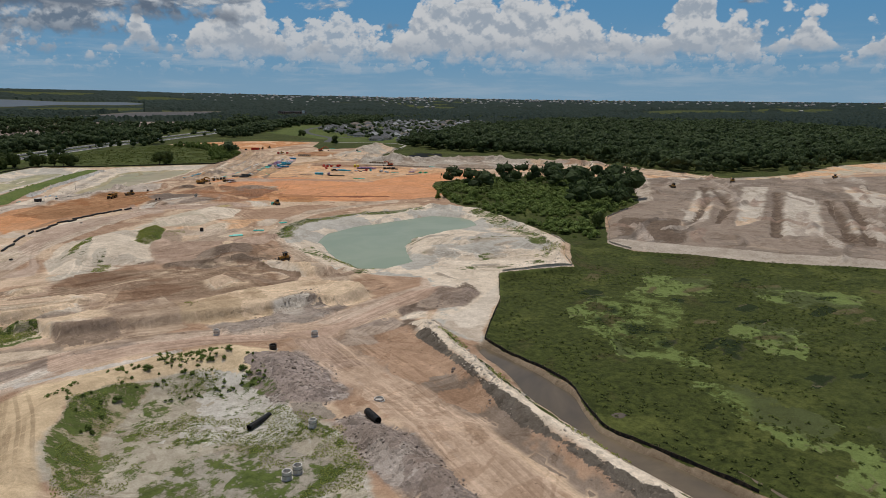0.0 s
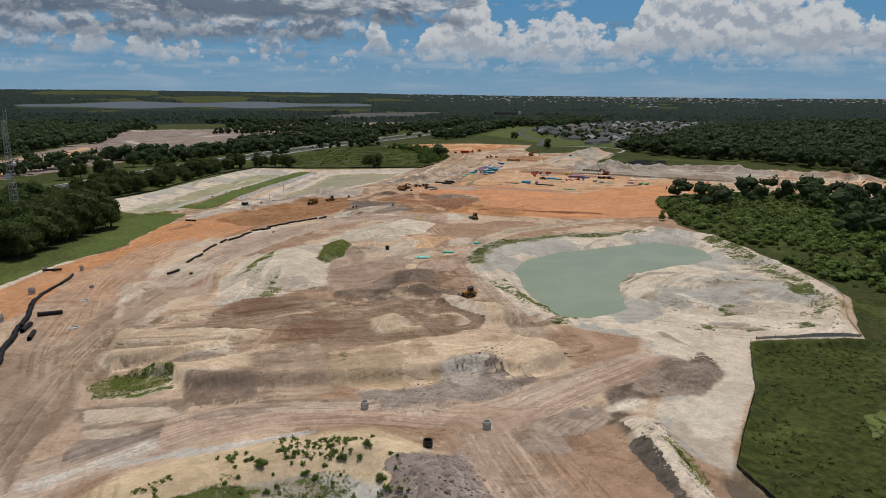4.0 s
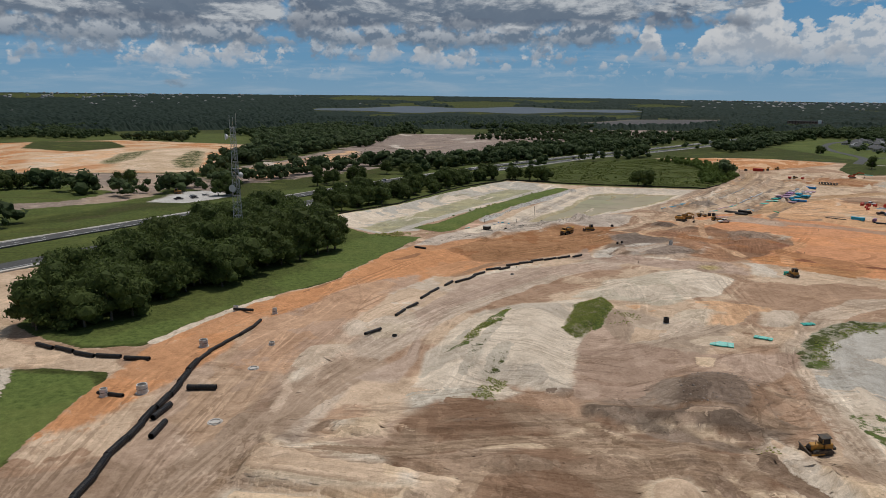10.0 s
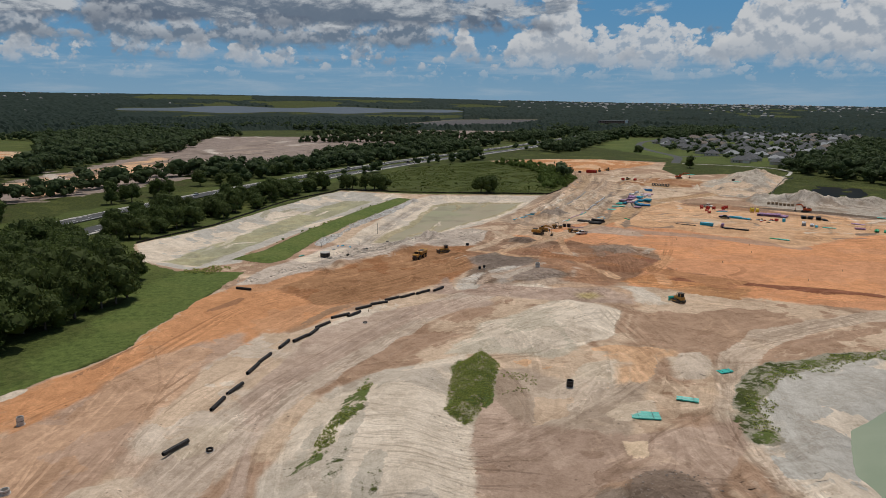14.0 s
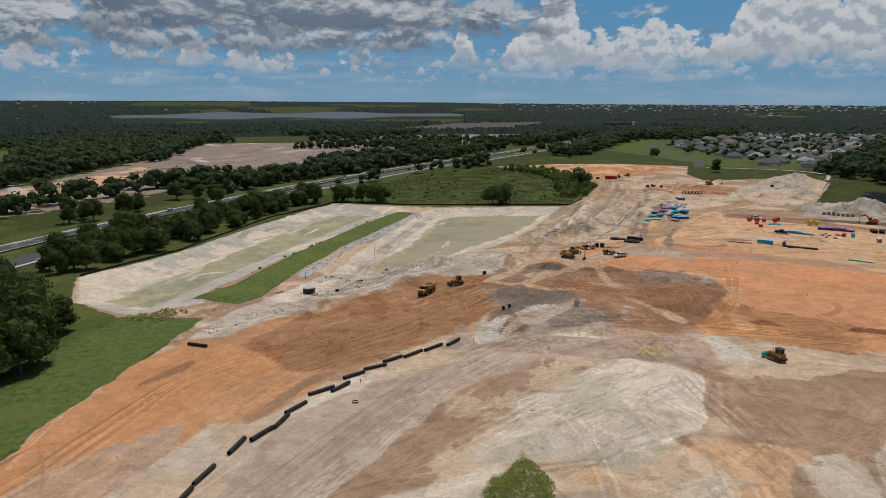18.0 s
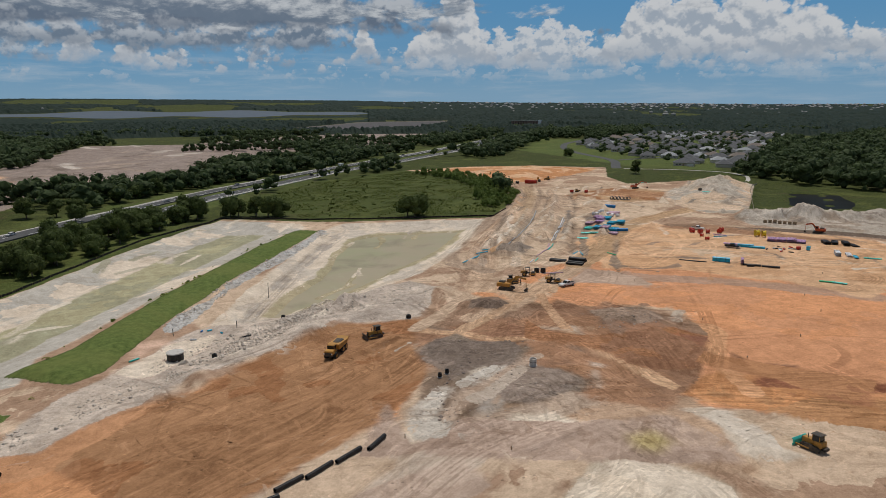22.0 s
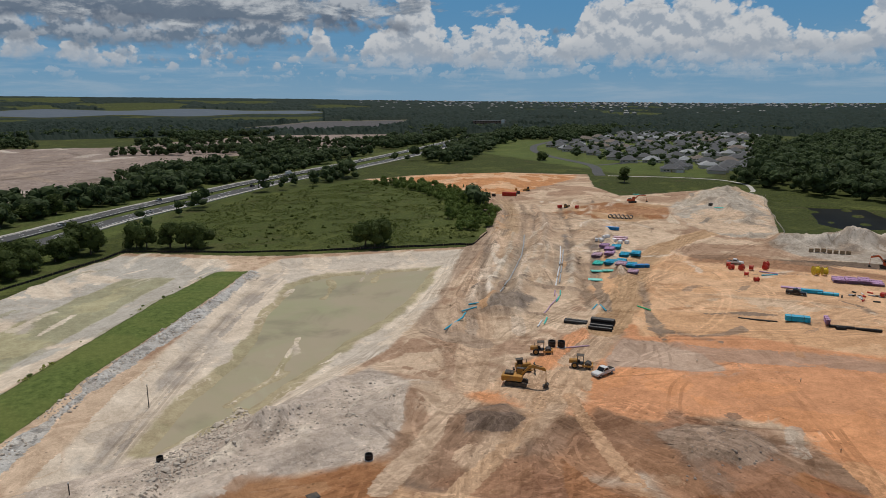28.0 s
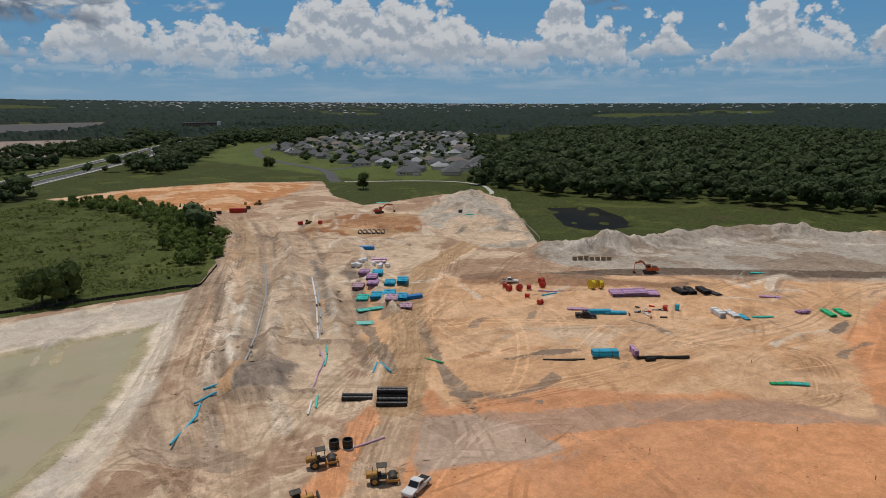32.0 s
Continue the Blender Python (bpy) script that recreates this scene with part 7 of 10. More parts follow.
def curve_through(points, step):
    """A smooth line through the points, in even steps."""
    p = np.array([points[0]] + list(points) + [points[-1]], float)
    out = []
    for a, b, c, d in zip(p, p[1:], p[2:], p[3:]):
        t = np.linspace(0, 1, max(4, int(np.linalg.norm(c - b) / step) + 1))[:-1, None]
        out.append(0.5 * (2 * b + (c - a) * t + (2 * a - 5 * b + 4 * c - d) * t**2 + (3 * b - a - 3 * c + d) * t**3))
    return np.concatenate(out + [p[-1:]])


RUT_V, RUT_F, RUT_TONE = [], [], []
rut_count = 0
trk = np.random.default_rng(77)


def rib(line, wide, tone, high):
    """One strip along a line: its edges take the ground's own colour, its middle a lighter or darker one."""
    global rut_count
    n = len(line)
    if n < 4:
        return
    side = np.gradient(line, axis=0)
    side = np.c_[-side[:, 1], side[:, 0]] / (np.linalg.norm(side, axis=1)[:, None] + 1e-9)
    across = np.array([-1.0, -0.6, 0.6, 1.0])
    pts = line[:, None, :] + side[:, None, :] * across[None, :, None] * wide * trk.uniform(0.88, 1.12, (n, 1, 1))
    z = between(HEIGHT, pts[..., 0], pts[..., 1]) + np.array([0.02, 0.035 + high, 0.035 + high, 0.02])
    fade = np.minimum(np.minimum(np.arange(n), np.arange(n)[::-1]) / 5.0, 1.0) * np.clip(fbm(line[:, 0], line[:, 1], 9, 91, 2) * 2.4 - 0.45, 0.1, 1)
    k = 1 + (tone - 1) * fade
    ones = np.ones(n)
    RUT_V.append(np.concatenate([pts, z[..., None]], -1).reshape(-1, 3))
    RUT_TONE.append(np.stack([ones, k, k, ones], 1).ravel())
    idx = np.arange(n * 4).reshape(n, 4) + rut_count
    ok = (between(GRASS, line[:, 0], line[:, 1]) < 0.2) & (between(HEIGHT, line[:, 0], line[:, 1]) > -1.9)
    ok = (ok[:-1] & ok[1:])[:, None].repeat(3, 1)
    RUT_F.append(np.stack([idx[:-1, :-1], idx[1:, :-1], idx[1:, 1:], idx[:-1, 1:]], -1)[ok])
    rut_count += n * 4


def ruts(points, tone=None, gauge=2.3, wide=0.45):
    """The two ruts of one vehicle."""
    line = curve_through(points, 1.5)
    side = np.gradient(line, axis=0)
    side = np.c_[-side[:, 1], side[:, 0]] / (np.linalg.norm(side, axis=1)[:, None] + 1e-9)
    tone = tone or trk.choice([0.76, 0.82, 0.88, 1.09, 1.15])
    for s in (-0.5, 0.5):
        rib(line + side * gauge * s, wide, tone, 0.015)


def blade(points, wide, tone):
    """One pass of a blade, with a low windrow at each side."""
    line = curve_through(points, 2.0)
    side = np.gradient(line, axis=0)
    side = np.c_[-side[:, 1], side[:, 0]] / (np.linalg.norm(side, axis=1)[:, None] + 1e-9)
    rib(line, wide * 0.5, tone, 0.0)
    rib(line + side * wide * 0.52, 0.35, 2.0 - tone if tone > 1 else 1.10, 0.04)


def convoy(points, count, spread, tones=None):
    """Many vehicles along one way, each on a line of its own."""
    p = np.array(points, float)
    for _ in range(count):
        a, b = sorted(trk.choice(len(p), 2, replace=False)) if len(p) > 3 else (0, len(p) - 1)
        q = p[a:max(b, a + 1) + 1]
        off = trk.normal(0, spread, 2) + trk.normal(0, spread * 0.25, (len(q), 2))
        ruts([tuple(v) for v in q + off], trk.choice(tones) if tones else None)


def roam(points, count, length, heading, swing, bend=0.03, blades=0.0, tones=(0.76, 0.84, 0.90, 1.12, 1.20)):
    """Vehicles and blades working within an outline, about one heading, on curved lines."""
    spots = scatter_rect(points, count)
    for x, y in spots:
        h = radians(heading + trk.normal(0, swing))
        turn, line = trk.normal(0, bend), [(x, y)]
        for _ in range(max(2, int(trk.uniform(0.5, 1.3) * length / 6))):
            x, y, h = x + 6 * math.cos(h), y + 6 * math.sin(h), h + 6 * turn
            turn += trk.normal(0, bend * 0.4)
            line.append((x, y))
        if trk.random() < blades:
            blade(line, trk.uniform(2.2, 4.6), trk.choice(tones))
        else:
            ruts(line, trk.choice(tones))


def scatter_rect(points, count):
    px, py = [p[0] for p in points], [p[1] for p in points]
    out = []
    while len(out) < count:
        x, y = trk.uniform(min(px), max(px), count), trk.uniform(min(py), max(py), count)
        ok = inside(x, y, points) > 0
        out += list(zip(x[ok], y[ok]))
    return out[:count]


# ways round the machines and through the workings
convoy([(75, 367), (83, 361), (91, 353), (104, 351), (110, 345), (113, 336), (113, 326), (113, 314)], 10, 0.9, [1.16, 1.24, 0.80])
convoy([(119, 388), (113, 366), (110, 350), (111, 334)], 7, 1.2, [1.18, 1.26, 0.80])
convoy([(59, 153), (64, 143), (66, 135), (63, 130), (56, 130), (53, 138), (50, 147), (46, 155)], 8, 0.9, [0.74, 0.82, 1.16])
convoy([(-27, 120), (-26, 124), (-30, 132), (-27, 146), (-21, 150), (-5, 152), (19, 158), (37, 156), (53, 153)], 9, 1.0, [0.76, 0.84, 1.16])
convoy([(-27, 121), (-11, 123), (4, 127), (8, 135), (13, 147)], 7, 0.8, [0.76, 0.84, 1.16])
convoy([(7, 112), (6, 120), (10, 125), (27, 126), (46, 123)], 7, 0.8, [0.76, 0.84, 1.16])
# ways that every machine takes
for way in WAYS:
    convoy(way, 11, 2.6)
convoy([(-4, 196), (-2, 226), (8, 246), (26, 256), (45, 269), (70, 283), (95, 287), (107, 272)], 12, 2.2)
convoy([(96, 242), (99, 286), (93, 327)], 8, 2.4)
convoy([(96, 242), (135, 252), (173, 263)], 9, 2.0)
convoy([(96, 242), (80, 228), (62, 214), (40, 199)], 9, 3.0)
convoy([(98, 247), (97, 222), (85, 197), (80, 170), (76, 140), (74, 118)], 12, 1.6)
convoy([(-24, 123), (-27, 139), (-30, 163), (-31, 195), (-24, 231), (-6, 260)], 14, 2.4)
convoy([(-38, 122), (-41, 145), (-41, 179), (-40, 213)], 9, 3.0)
convoy([(-55, 121), (-60, 143), (-64, 173), (-59, 212)], 7, 2.2)
convoy([(120, 313), (139, 332), (159, 361), (176, 394)], 6, 2.2)
convoy([(107, 318), (114, 341), (108, 356), (80, 355), (68, 352)], 8, 1.6)
convoy([(65, 341), (78, 356), (107, 382), (134, 414), (167, 445), (204, 469), (259, 515)], 14, 2.6, [1.14, 1.22, 0.84])
convoy([(119, 313), (140, 311), (160, 306)], 7, 2.4)
convoy([(4, 331), (21, 352), (46, 369), (75, 374)], 7, 3.0)
convoy([(57, 377), (68, 374), (83, 380), (105, 401), (134, 430), (210, 467), (259, 515)], 10, 2.2)
convoy([(76, 369), (88, 376), (103, 384), (124, 386), (131, 372), (143, 355)], 12, 2.6)
convoy([(84, 416), (94, 409), (105, 415), (107, 436), (93, 432), (84, 420)], 8, 1.6, [0.66, 0.74, 0.82])
convoy([(80, 355), (97, 354), (103, 342), (103, 324), (104, 309), (100, 299)], 9, 1.5, [1.18, 1.26, 0.84])
convoy([(104, 378), (101, 355), (102, 335), (106, 324)], 7, 1.4, [1.18, 1.26, 0.80])
convoy([(81, 392), (85, 375), (87, 365), (99, 364), (119, 377)], 9, 1.8, [1.16, 0.78, 0.70])
convoy([(224, 380), (207, 374), (204, 367), (216, 362), (236, 370), (237, 379), (224, 380), (207, 374)], 12, 1.2, [0.66, 0.74, 0.82])
for k in range(7):
    ea, eb = 12 + 3.4 * k, 7 + 2.2 * k
    convoy([(150 + ea * math.cos(a), 140 + eb * math.sin(a) + 0.18 * ea * math.cos(a)) for a in np.linspace(0.3 * k, 0.3 * k + 5.2, 10)], 3, 0.8, [0.74, 0.82, 0.88])
convoy([(43, 72), (63, 82), (94, 94)], 8, 2.0)
convoy([(45, 71), (44, 55), (46, 37), (46, 10), (40, -20)], 14, 2.2)
convoy([(67, 74), (53, 63), (53, 49), (52, 35), (50, 10)], 8, 1.2)
convoy([(-21, 79), (-22, 60), (-24, 40), (-28, 10)], 7, 2.0, [0.72, 0.80])
convoy([(226, 635), (205, 596), (183, 560), (165, 534), (147, 507), (124, 476), (111, 452), (108, 437), (116, 424)], 9, 1.4)
convoy([(30, 396), (44, 436), (66, 490), (80, 520)], 7, 1.2, [0.74, 0.82, 0.88])
convoy([(44, 394), (66, 410), (96, 438), (124, 474), (150, 520)], 6, 1.4, [0.78, 0.86, 1.1])
roam([(114, 328), (123, 348), (138, 346), (140, 334), (127, 322)], 16, 20, 62, 4, 0.0, 0.3)
roam([(-100, 190), (-140, 250), (-128, 250), (-112, 214), (-70, 190)], 10, 30, 120, 30, 0.03, 0.2)
# working areas
roam([(-4, 128), (0, 170), (60, 186), (76, 170), (62, 128)], 70, 46, 4, 14, 0.02, 0.5)
roam([(10, 126), (40, 168), (72, 166), (66, 126)], 40, 36, 80, 25, 0.03, 0.4)
roam([(-26, 150), (8, 150), (8, 178), (-26, 178)], 26, 34, 10, 25, 0.03, 0.5)
roam([(-26, 128), (20, 118), (66, 118), (76, 104), (20, 104), (-8, 116)], 30, 24, 8, 20, 0.03, 0.3)
roam([(16, 104), (30, 104), (24, 126), (12, 126)], 12, 22, 100, 15, 0.02, 0.3)
roam([(-48, 150), (-50, 215), (-22, 230), (-24, 150)], 16, 70, 82, 6, 0.006, 0.5)
roam([(-66, 120), (-66, 190), (-48, 220), (-46, 120)], 10, 60, 92, 5, 0.006, 0.4)
roam([(-55, 226), (-14, 320), (20, 300), (-30, 224)], 8, 80, 54, 5, 0.004, 0.6, (0.86, 0.92, 1.06, 1.10))
roam([(-4, 318), (54, 377), (77, 377), (60, 329), (22, 300)], 46, 36, 45, 40, 0.05, 0.3)
roam([(40, 200), (60, 240), (96, 244), (80, 200)], 30, 34, 40, 30, 0.03, 0.4)
roam([(60, 306), (72, 350), (92, 352), (106, 320), (90, 300)], 34, 26, 40, 50, 0.05, 0.3)
roam([(79, 372), (110, 386), (148, 362), (138, 332), (106, 330), (92, 353)], 70, 34, 40, 60, 0.06, 0.3)
roam([(90, 386), (100, 396), (150, 424), (150, 392), (124, 378)], 30, 40, 45, 30, 0.04, 0.3)
roam([(128, 292), (150, 400), (300, 370), (262, 300), (200, 262)], 14, 90, -14, 8, 0.005, 0.7, (0.90, 0.94, 1.06, 1.10))
roam([(110, 300), (150, 330), (180, 280), (140, 270)], 24, 40, -30, 25, 0.03, 0.3)
roam([(112, 420), (206, 590), (300, 610), (240, 500), (165, 450)], 60, 50, 55, 14, 0.015, 0.4)
roam([(160, 414), (206, 500), (290, 440), (330, 374), (214, 352)], 50, 60, 20, 30, 0.02, 0.3)
roam([(84, 404), (120, 440), (118, 412), (96, 394)], 20, 30, 50, 40, 0.06, 0.1)
roam([(34, 210), (62, 300), (100, 300), (84, 256), (50, 246)], 20, 34, 45, 16, 0.02, 0.3)
roam([(110, 100), (120, 150), (170, 160), (180, 130), (150, 100)], 30, 40, 40, 60, 0.05, 0.2)
roam([(245, 330), (330, 372), (440, 340), (450, 240), (380, 280)], 20, 70, 20, 20, 0.01, 0.3)
roam([(250, 150), (380, 250), (460, 200), (440, 90), (260, 60)], 45, 50, 33, 10, 0.01, 0.4)
roam([(40, 74), (52, 74), (50, 0), (42, 0)], 14, 40, 90, 8, 0.01, 0.5)
# rain rills and blade ribs down the white slope
for x, y in scatter_rect([(2, 184), (14, 234), (38, 240), (30, 184)], 90):
    h = radians(trk.normal(-14, 7))
    n = trk.integers(8, 22)
    rib(np.c_[x + np.arange(n) * math.cos(h), y + np.arange(n) * math.sin(h)] + trk.normal(0, 0.08, (n, 2)), 0.30, trk.choice([0.78, 0.86, 1.08]), 0.03)
for x, y in scatter_rect([(44, 256), (86, 294), (96, 278), (66, 248)], 60):
    h = radians(trk.normal(36, 9))
    n = trk.integers(8, 22)
    rib(np.c_[x + np.arange(n) * math.cos(h), y + np.arange(n) * math.sin(h)] + trk.normal(0, 0.08, (n, 2)), 0.30, trk.choice([0.78, 0.86, 1.08]), 0.03)

rut_v, rut_f, rut_tone = np.concatenate(RUT_V), np.concatenate(RUT_F), np.concatenate(RUT_TONE)
rut_mesh = mesh_from("tyre_tracks", rut_v, rut_f, M_EARTH)
rx, ry = rut_v[:, 0], rut_v[:, 1]
rut_tint = np.c_[rut_tone, rut_tone**1.08, rut_tone**1.16]
colour_layer(rut_mesh, "soil_under", between(UNDER, rx, ry) * rut_tint)
colour_layer(rut_mesh, "soil_over", between(OVER, rx, ry) * rut_tint)
colour_layer(rut_mesh, "mask", np.stack([between(GRASS, rx, ry), between(TRACK, rx, ry), between(RUBBLE, rx, ry)], -1))
for layer_name, layer_field in (("mown", MOWN), ("flow", FLOW), ("border", BORDER)):
    layer = rut_mesh.attributes.new(layer_name, "FLOAT", "POINT")
    layer.data.foreach_set("value", between(layer_field, rx, ry).astype(np.float32))
tagged(new("tyre_tracks", rut_mesh), "pressed wheel ruts and blade passes crossing bare sand", "tracks", kind="stuff")
# ---- built things: helpers ----
def part(name, bm, mat, parent=None, label=""):
    """Links a bmesh as one mesh object, under a thing or a part."""
    me = bpy.data.meshes.new(name)
    bm.normal_update()
    bm.to_mesh(me)
    bm.free()
    me.materials.append(mat)
    ob = new(name, me)
    if parent is not None:
        ob.parent = parent
    return tagged(ob, label)


def box(c, s, bevel=0.0, taper=1.0, bm=None, turn=None):
    """A box about c of size s, its top drawn in by taper, with rounded edges."""
    bm = bm or bmesh.new()
    before = set(bm.verts)
    made = bmesh.ops.create_cube(bm, size=1.0)["verts"]
    for v in made:
        k = taper if v.co.z > 0 else 1.0
        v.co = Vector((v.co.x * s[0] * k, v.co.y * s[1] * k, v.co.z * s[2]))
    if turn is not None:
        bmesh.ops.rotate(bm, verts=made, cent=(0, 0, 0), matrix=turn)
    bmesh.ops.translate(bm, verts=made, vec=c)
    if bevel:
        edges = [e for e in bm.edges if e.verts[0] not in before]
        bmesh.ops.bevel(bm, geom=edges, offset=bevel, segments=1, affect="EDGES")
    return bm


def rod(a, b, r, sides=12, bm=None, r2=None, caps=True):
    """A round bar from a to b."""
    bm = bm or bmesh.new()
    a, b = Vector(a), Vector(b)
    q = (b - a).to_track_quat("Z", "Y").to_matrix().to_4x4()
    bmesh.ops.create_cone(bm, cap_ends=caps, segments=sides, radius1=r, radius2=r if r2 is None else r2, depth=(b - a).length, matrix=Matrix.Translation((a + b) / 2) @ q)
    return bm


def ring(a, b, r, wall, sides=14, bm=None, ribs=0):
    """A hollow pipe from a to b, with raised ribs round it where wanted."""
    bm = bm or bmesh.new()
    a, b = Vector(a), Vector(b)
    q = (b - a).to_track_quat("Z", "Y").to_matrix()
    length = (b - a).length
    outer = [(0.0, r)]
    for k in range(ribs):
        z = length * (k + 0.5) / ribs
        w = length / ribs * 0.22
        outer += [(z - w, r), (z - w * 0.7, r * 1.06), (z + w * 0.7, r * 1.06), (z + w, r)]
    outer += [(length, r), (length, r - wall), (0.0, r - wall)]
    rows = []
    for z, rr in outer:
        rows.append([bm.verts.new(a + q @ Vector((rr * math.cos(2 * math.pi * s / sides), rr * math.sin(2 * math.pi * s / sides), z))) for s in range(sides)])
    for p, n in zip(rows, rows[1:] + rows[:1]):
        for s in range(sides):
            t = (s + 1) % sides
            bm.faces.new((p[s], p[t], n[t], n[s]))
    return bm


def prism(profile, y0, y1, bm=None):
    """An outline in x and z drawn across from y0 to y1."""
    bm = bm or bmesh.new()
    lo = [bm.verts.new((x, y0, z)) for x, z in profile]
    hi = [bm.verts.new((x, y1, z)) for x, z in profile]
    bm.faces.new(lo)
    bm.faces.new(hi[::-1])
    for k in range(len(profile)):
        j = (k + 1) % len(profile)
        bm.faces.new((lo[j], lo[k], hi[k], hi[j]))
    return bm


def at(x, y, turn=0.0, lift=0.0):
    return pose(x, y, ground_z(x, y) + lift, 0, 0, turn)


def settle(ob, x, y, turn=0.0, lift=0.0):
    """Stands a thing on the ground, tipped to the slope under it."""
    c, s = math.cos(radians(turn)), math.sin(radians(turn))
    zf, zb = ground_z(x + 2 * c, y + 2 * s), ground_z(x - 2 * c, y - 2 * s)
    zl, zr = ground_z(x - 1.3 * s, y + 1.3 * c), ground_z(x + 1.3 * s, y - 1.3 * c)
    pitch = math.degrees(math.atan2(zf - zb, 4))
    roll = math.degrees(math.atan2(zl - zr, 2.6))
    z = max(ground_z(x, y), (zf + zb) / 2)
    ob.matrix_world = pose(x, y, z + lift) @ pose(0, 0, 0, 0, 0, turn) @ pose(0, 0, 0, roll, -pitch, 0)
    return ob


# ---- highway and streets ----
def ribbon(name, points, wide, mat, lift, label, offset=0.0, parent=None, dash=0.0, thick=0.12):
    """A road strip that follows the ground; dash: length of painted dashes with gaps of three times that."""
    p = np.array(points, float)
    d = np.r_[0, np.cumsum(np.hypot(*np.diff(p, axis=0).T))]
    t = np.arange(0, d[-1], dash if dash else 8.0)
    # a smooth line through the guide points
    xs, ys = np.interp(t, d, p[:, 0]), np.interp(t, d, p[:, 1])
    kern = np.ones(9) / 9
    if not dash:
        xs[4:-4], ys[4:-4] = np.convolve(xs, kern, "valid"), np.convolve(ys, kern, "valid")
    tx, ty = np.gradient(xs), np.gradient(ys)
    nn = np.hypot(tx, ty)
    nxs, nys = ty / nn, -tx / nn
    bm = bmesh.new()
    rows = []
    for k in range(len(t)):
        c = (xs[k] + nxs[k] * offset, ys[k] + nys[k] * offset)
        z = ground_z(*c) + lift
        l, r = (c[0] - nxs[k] * wide / 2, c[1] - nys[k] * wide / 2), (c[0] + nxs[k] * wide / 2, c[1] + nys[k] * wide / 2)
        rows.append([bm.verts.new((*l, z - thick)), bm.verts.new((*l, z)), bm.verts.new((*r, z)), bm.verts.new((*r, z - thick))])
    for k, (a, b) in enumerate(zip(rows, rows[1:])):
        if dash and k % 4:
            continue
        for i in range(3):
            bm.faces.new((a[i], b[i], b[i + 1], a[i + 1]))
    ob = part(name, bm, mat, parent, label)
    return ob


for k, line in enumerate((HWY_N, HWY_S)):
    road = tagged(ribbon(f"road_{k + 1}", line, 11.0, M_ASPHALT, 0.55, "", thick=0.9), "grey asphalt carriageway of a divided highway", "road", kind="structure")
    ribbon("edge_line", line, 0.35, M_LINE, 0.565, "", -4.2, road, thick=0.01)
    ribbon("edge_line", line, 0.35, M_LINE, 0.565, "", 4.2, road, thick=0.01)
    ribbon("lane_line", line, 0.30, M_LINE, 0.565, "", 0.0, road, 3.0, 0.01)
    tagged(ribbon(f"pavement_{k + 1}", line, 2.2, M_CONC, 0.50, "", 6.6 if k else -6.6, thick=0.7), "pale concrete shoulder beside the highway", "road shoulder", kind="structure")
tagged(ribbon("road_3", [(376, 748), (400, 790), (420, 815), (430, 852), (435, 897), (446, 955), (473, 1031), (522, 1116), (577, 1173), (655, 1252)], 9, M_ASPHALT, 0.12, ""), "pale residential street curving past new lawns", "road", kind="structure")
tagged(ribbon("road_4", [(430, 830), (470, 840), (520, 850), (580, 880), (660, 950), (760, 1040), (880, 1180)], 7.5, M_ASPHALT, 0.12, ""), "residential street between the houses", "road", kind="structure")
tagged(ribbon("pavement_3", [(398, 612), (430, 640), (450, 672), (440, 700), (400, 730), (378, 748)], 3, M_CONC, 0.1, ""), "pale path along the edge of the wood", "path", kind="structure")


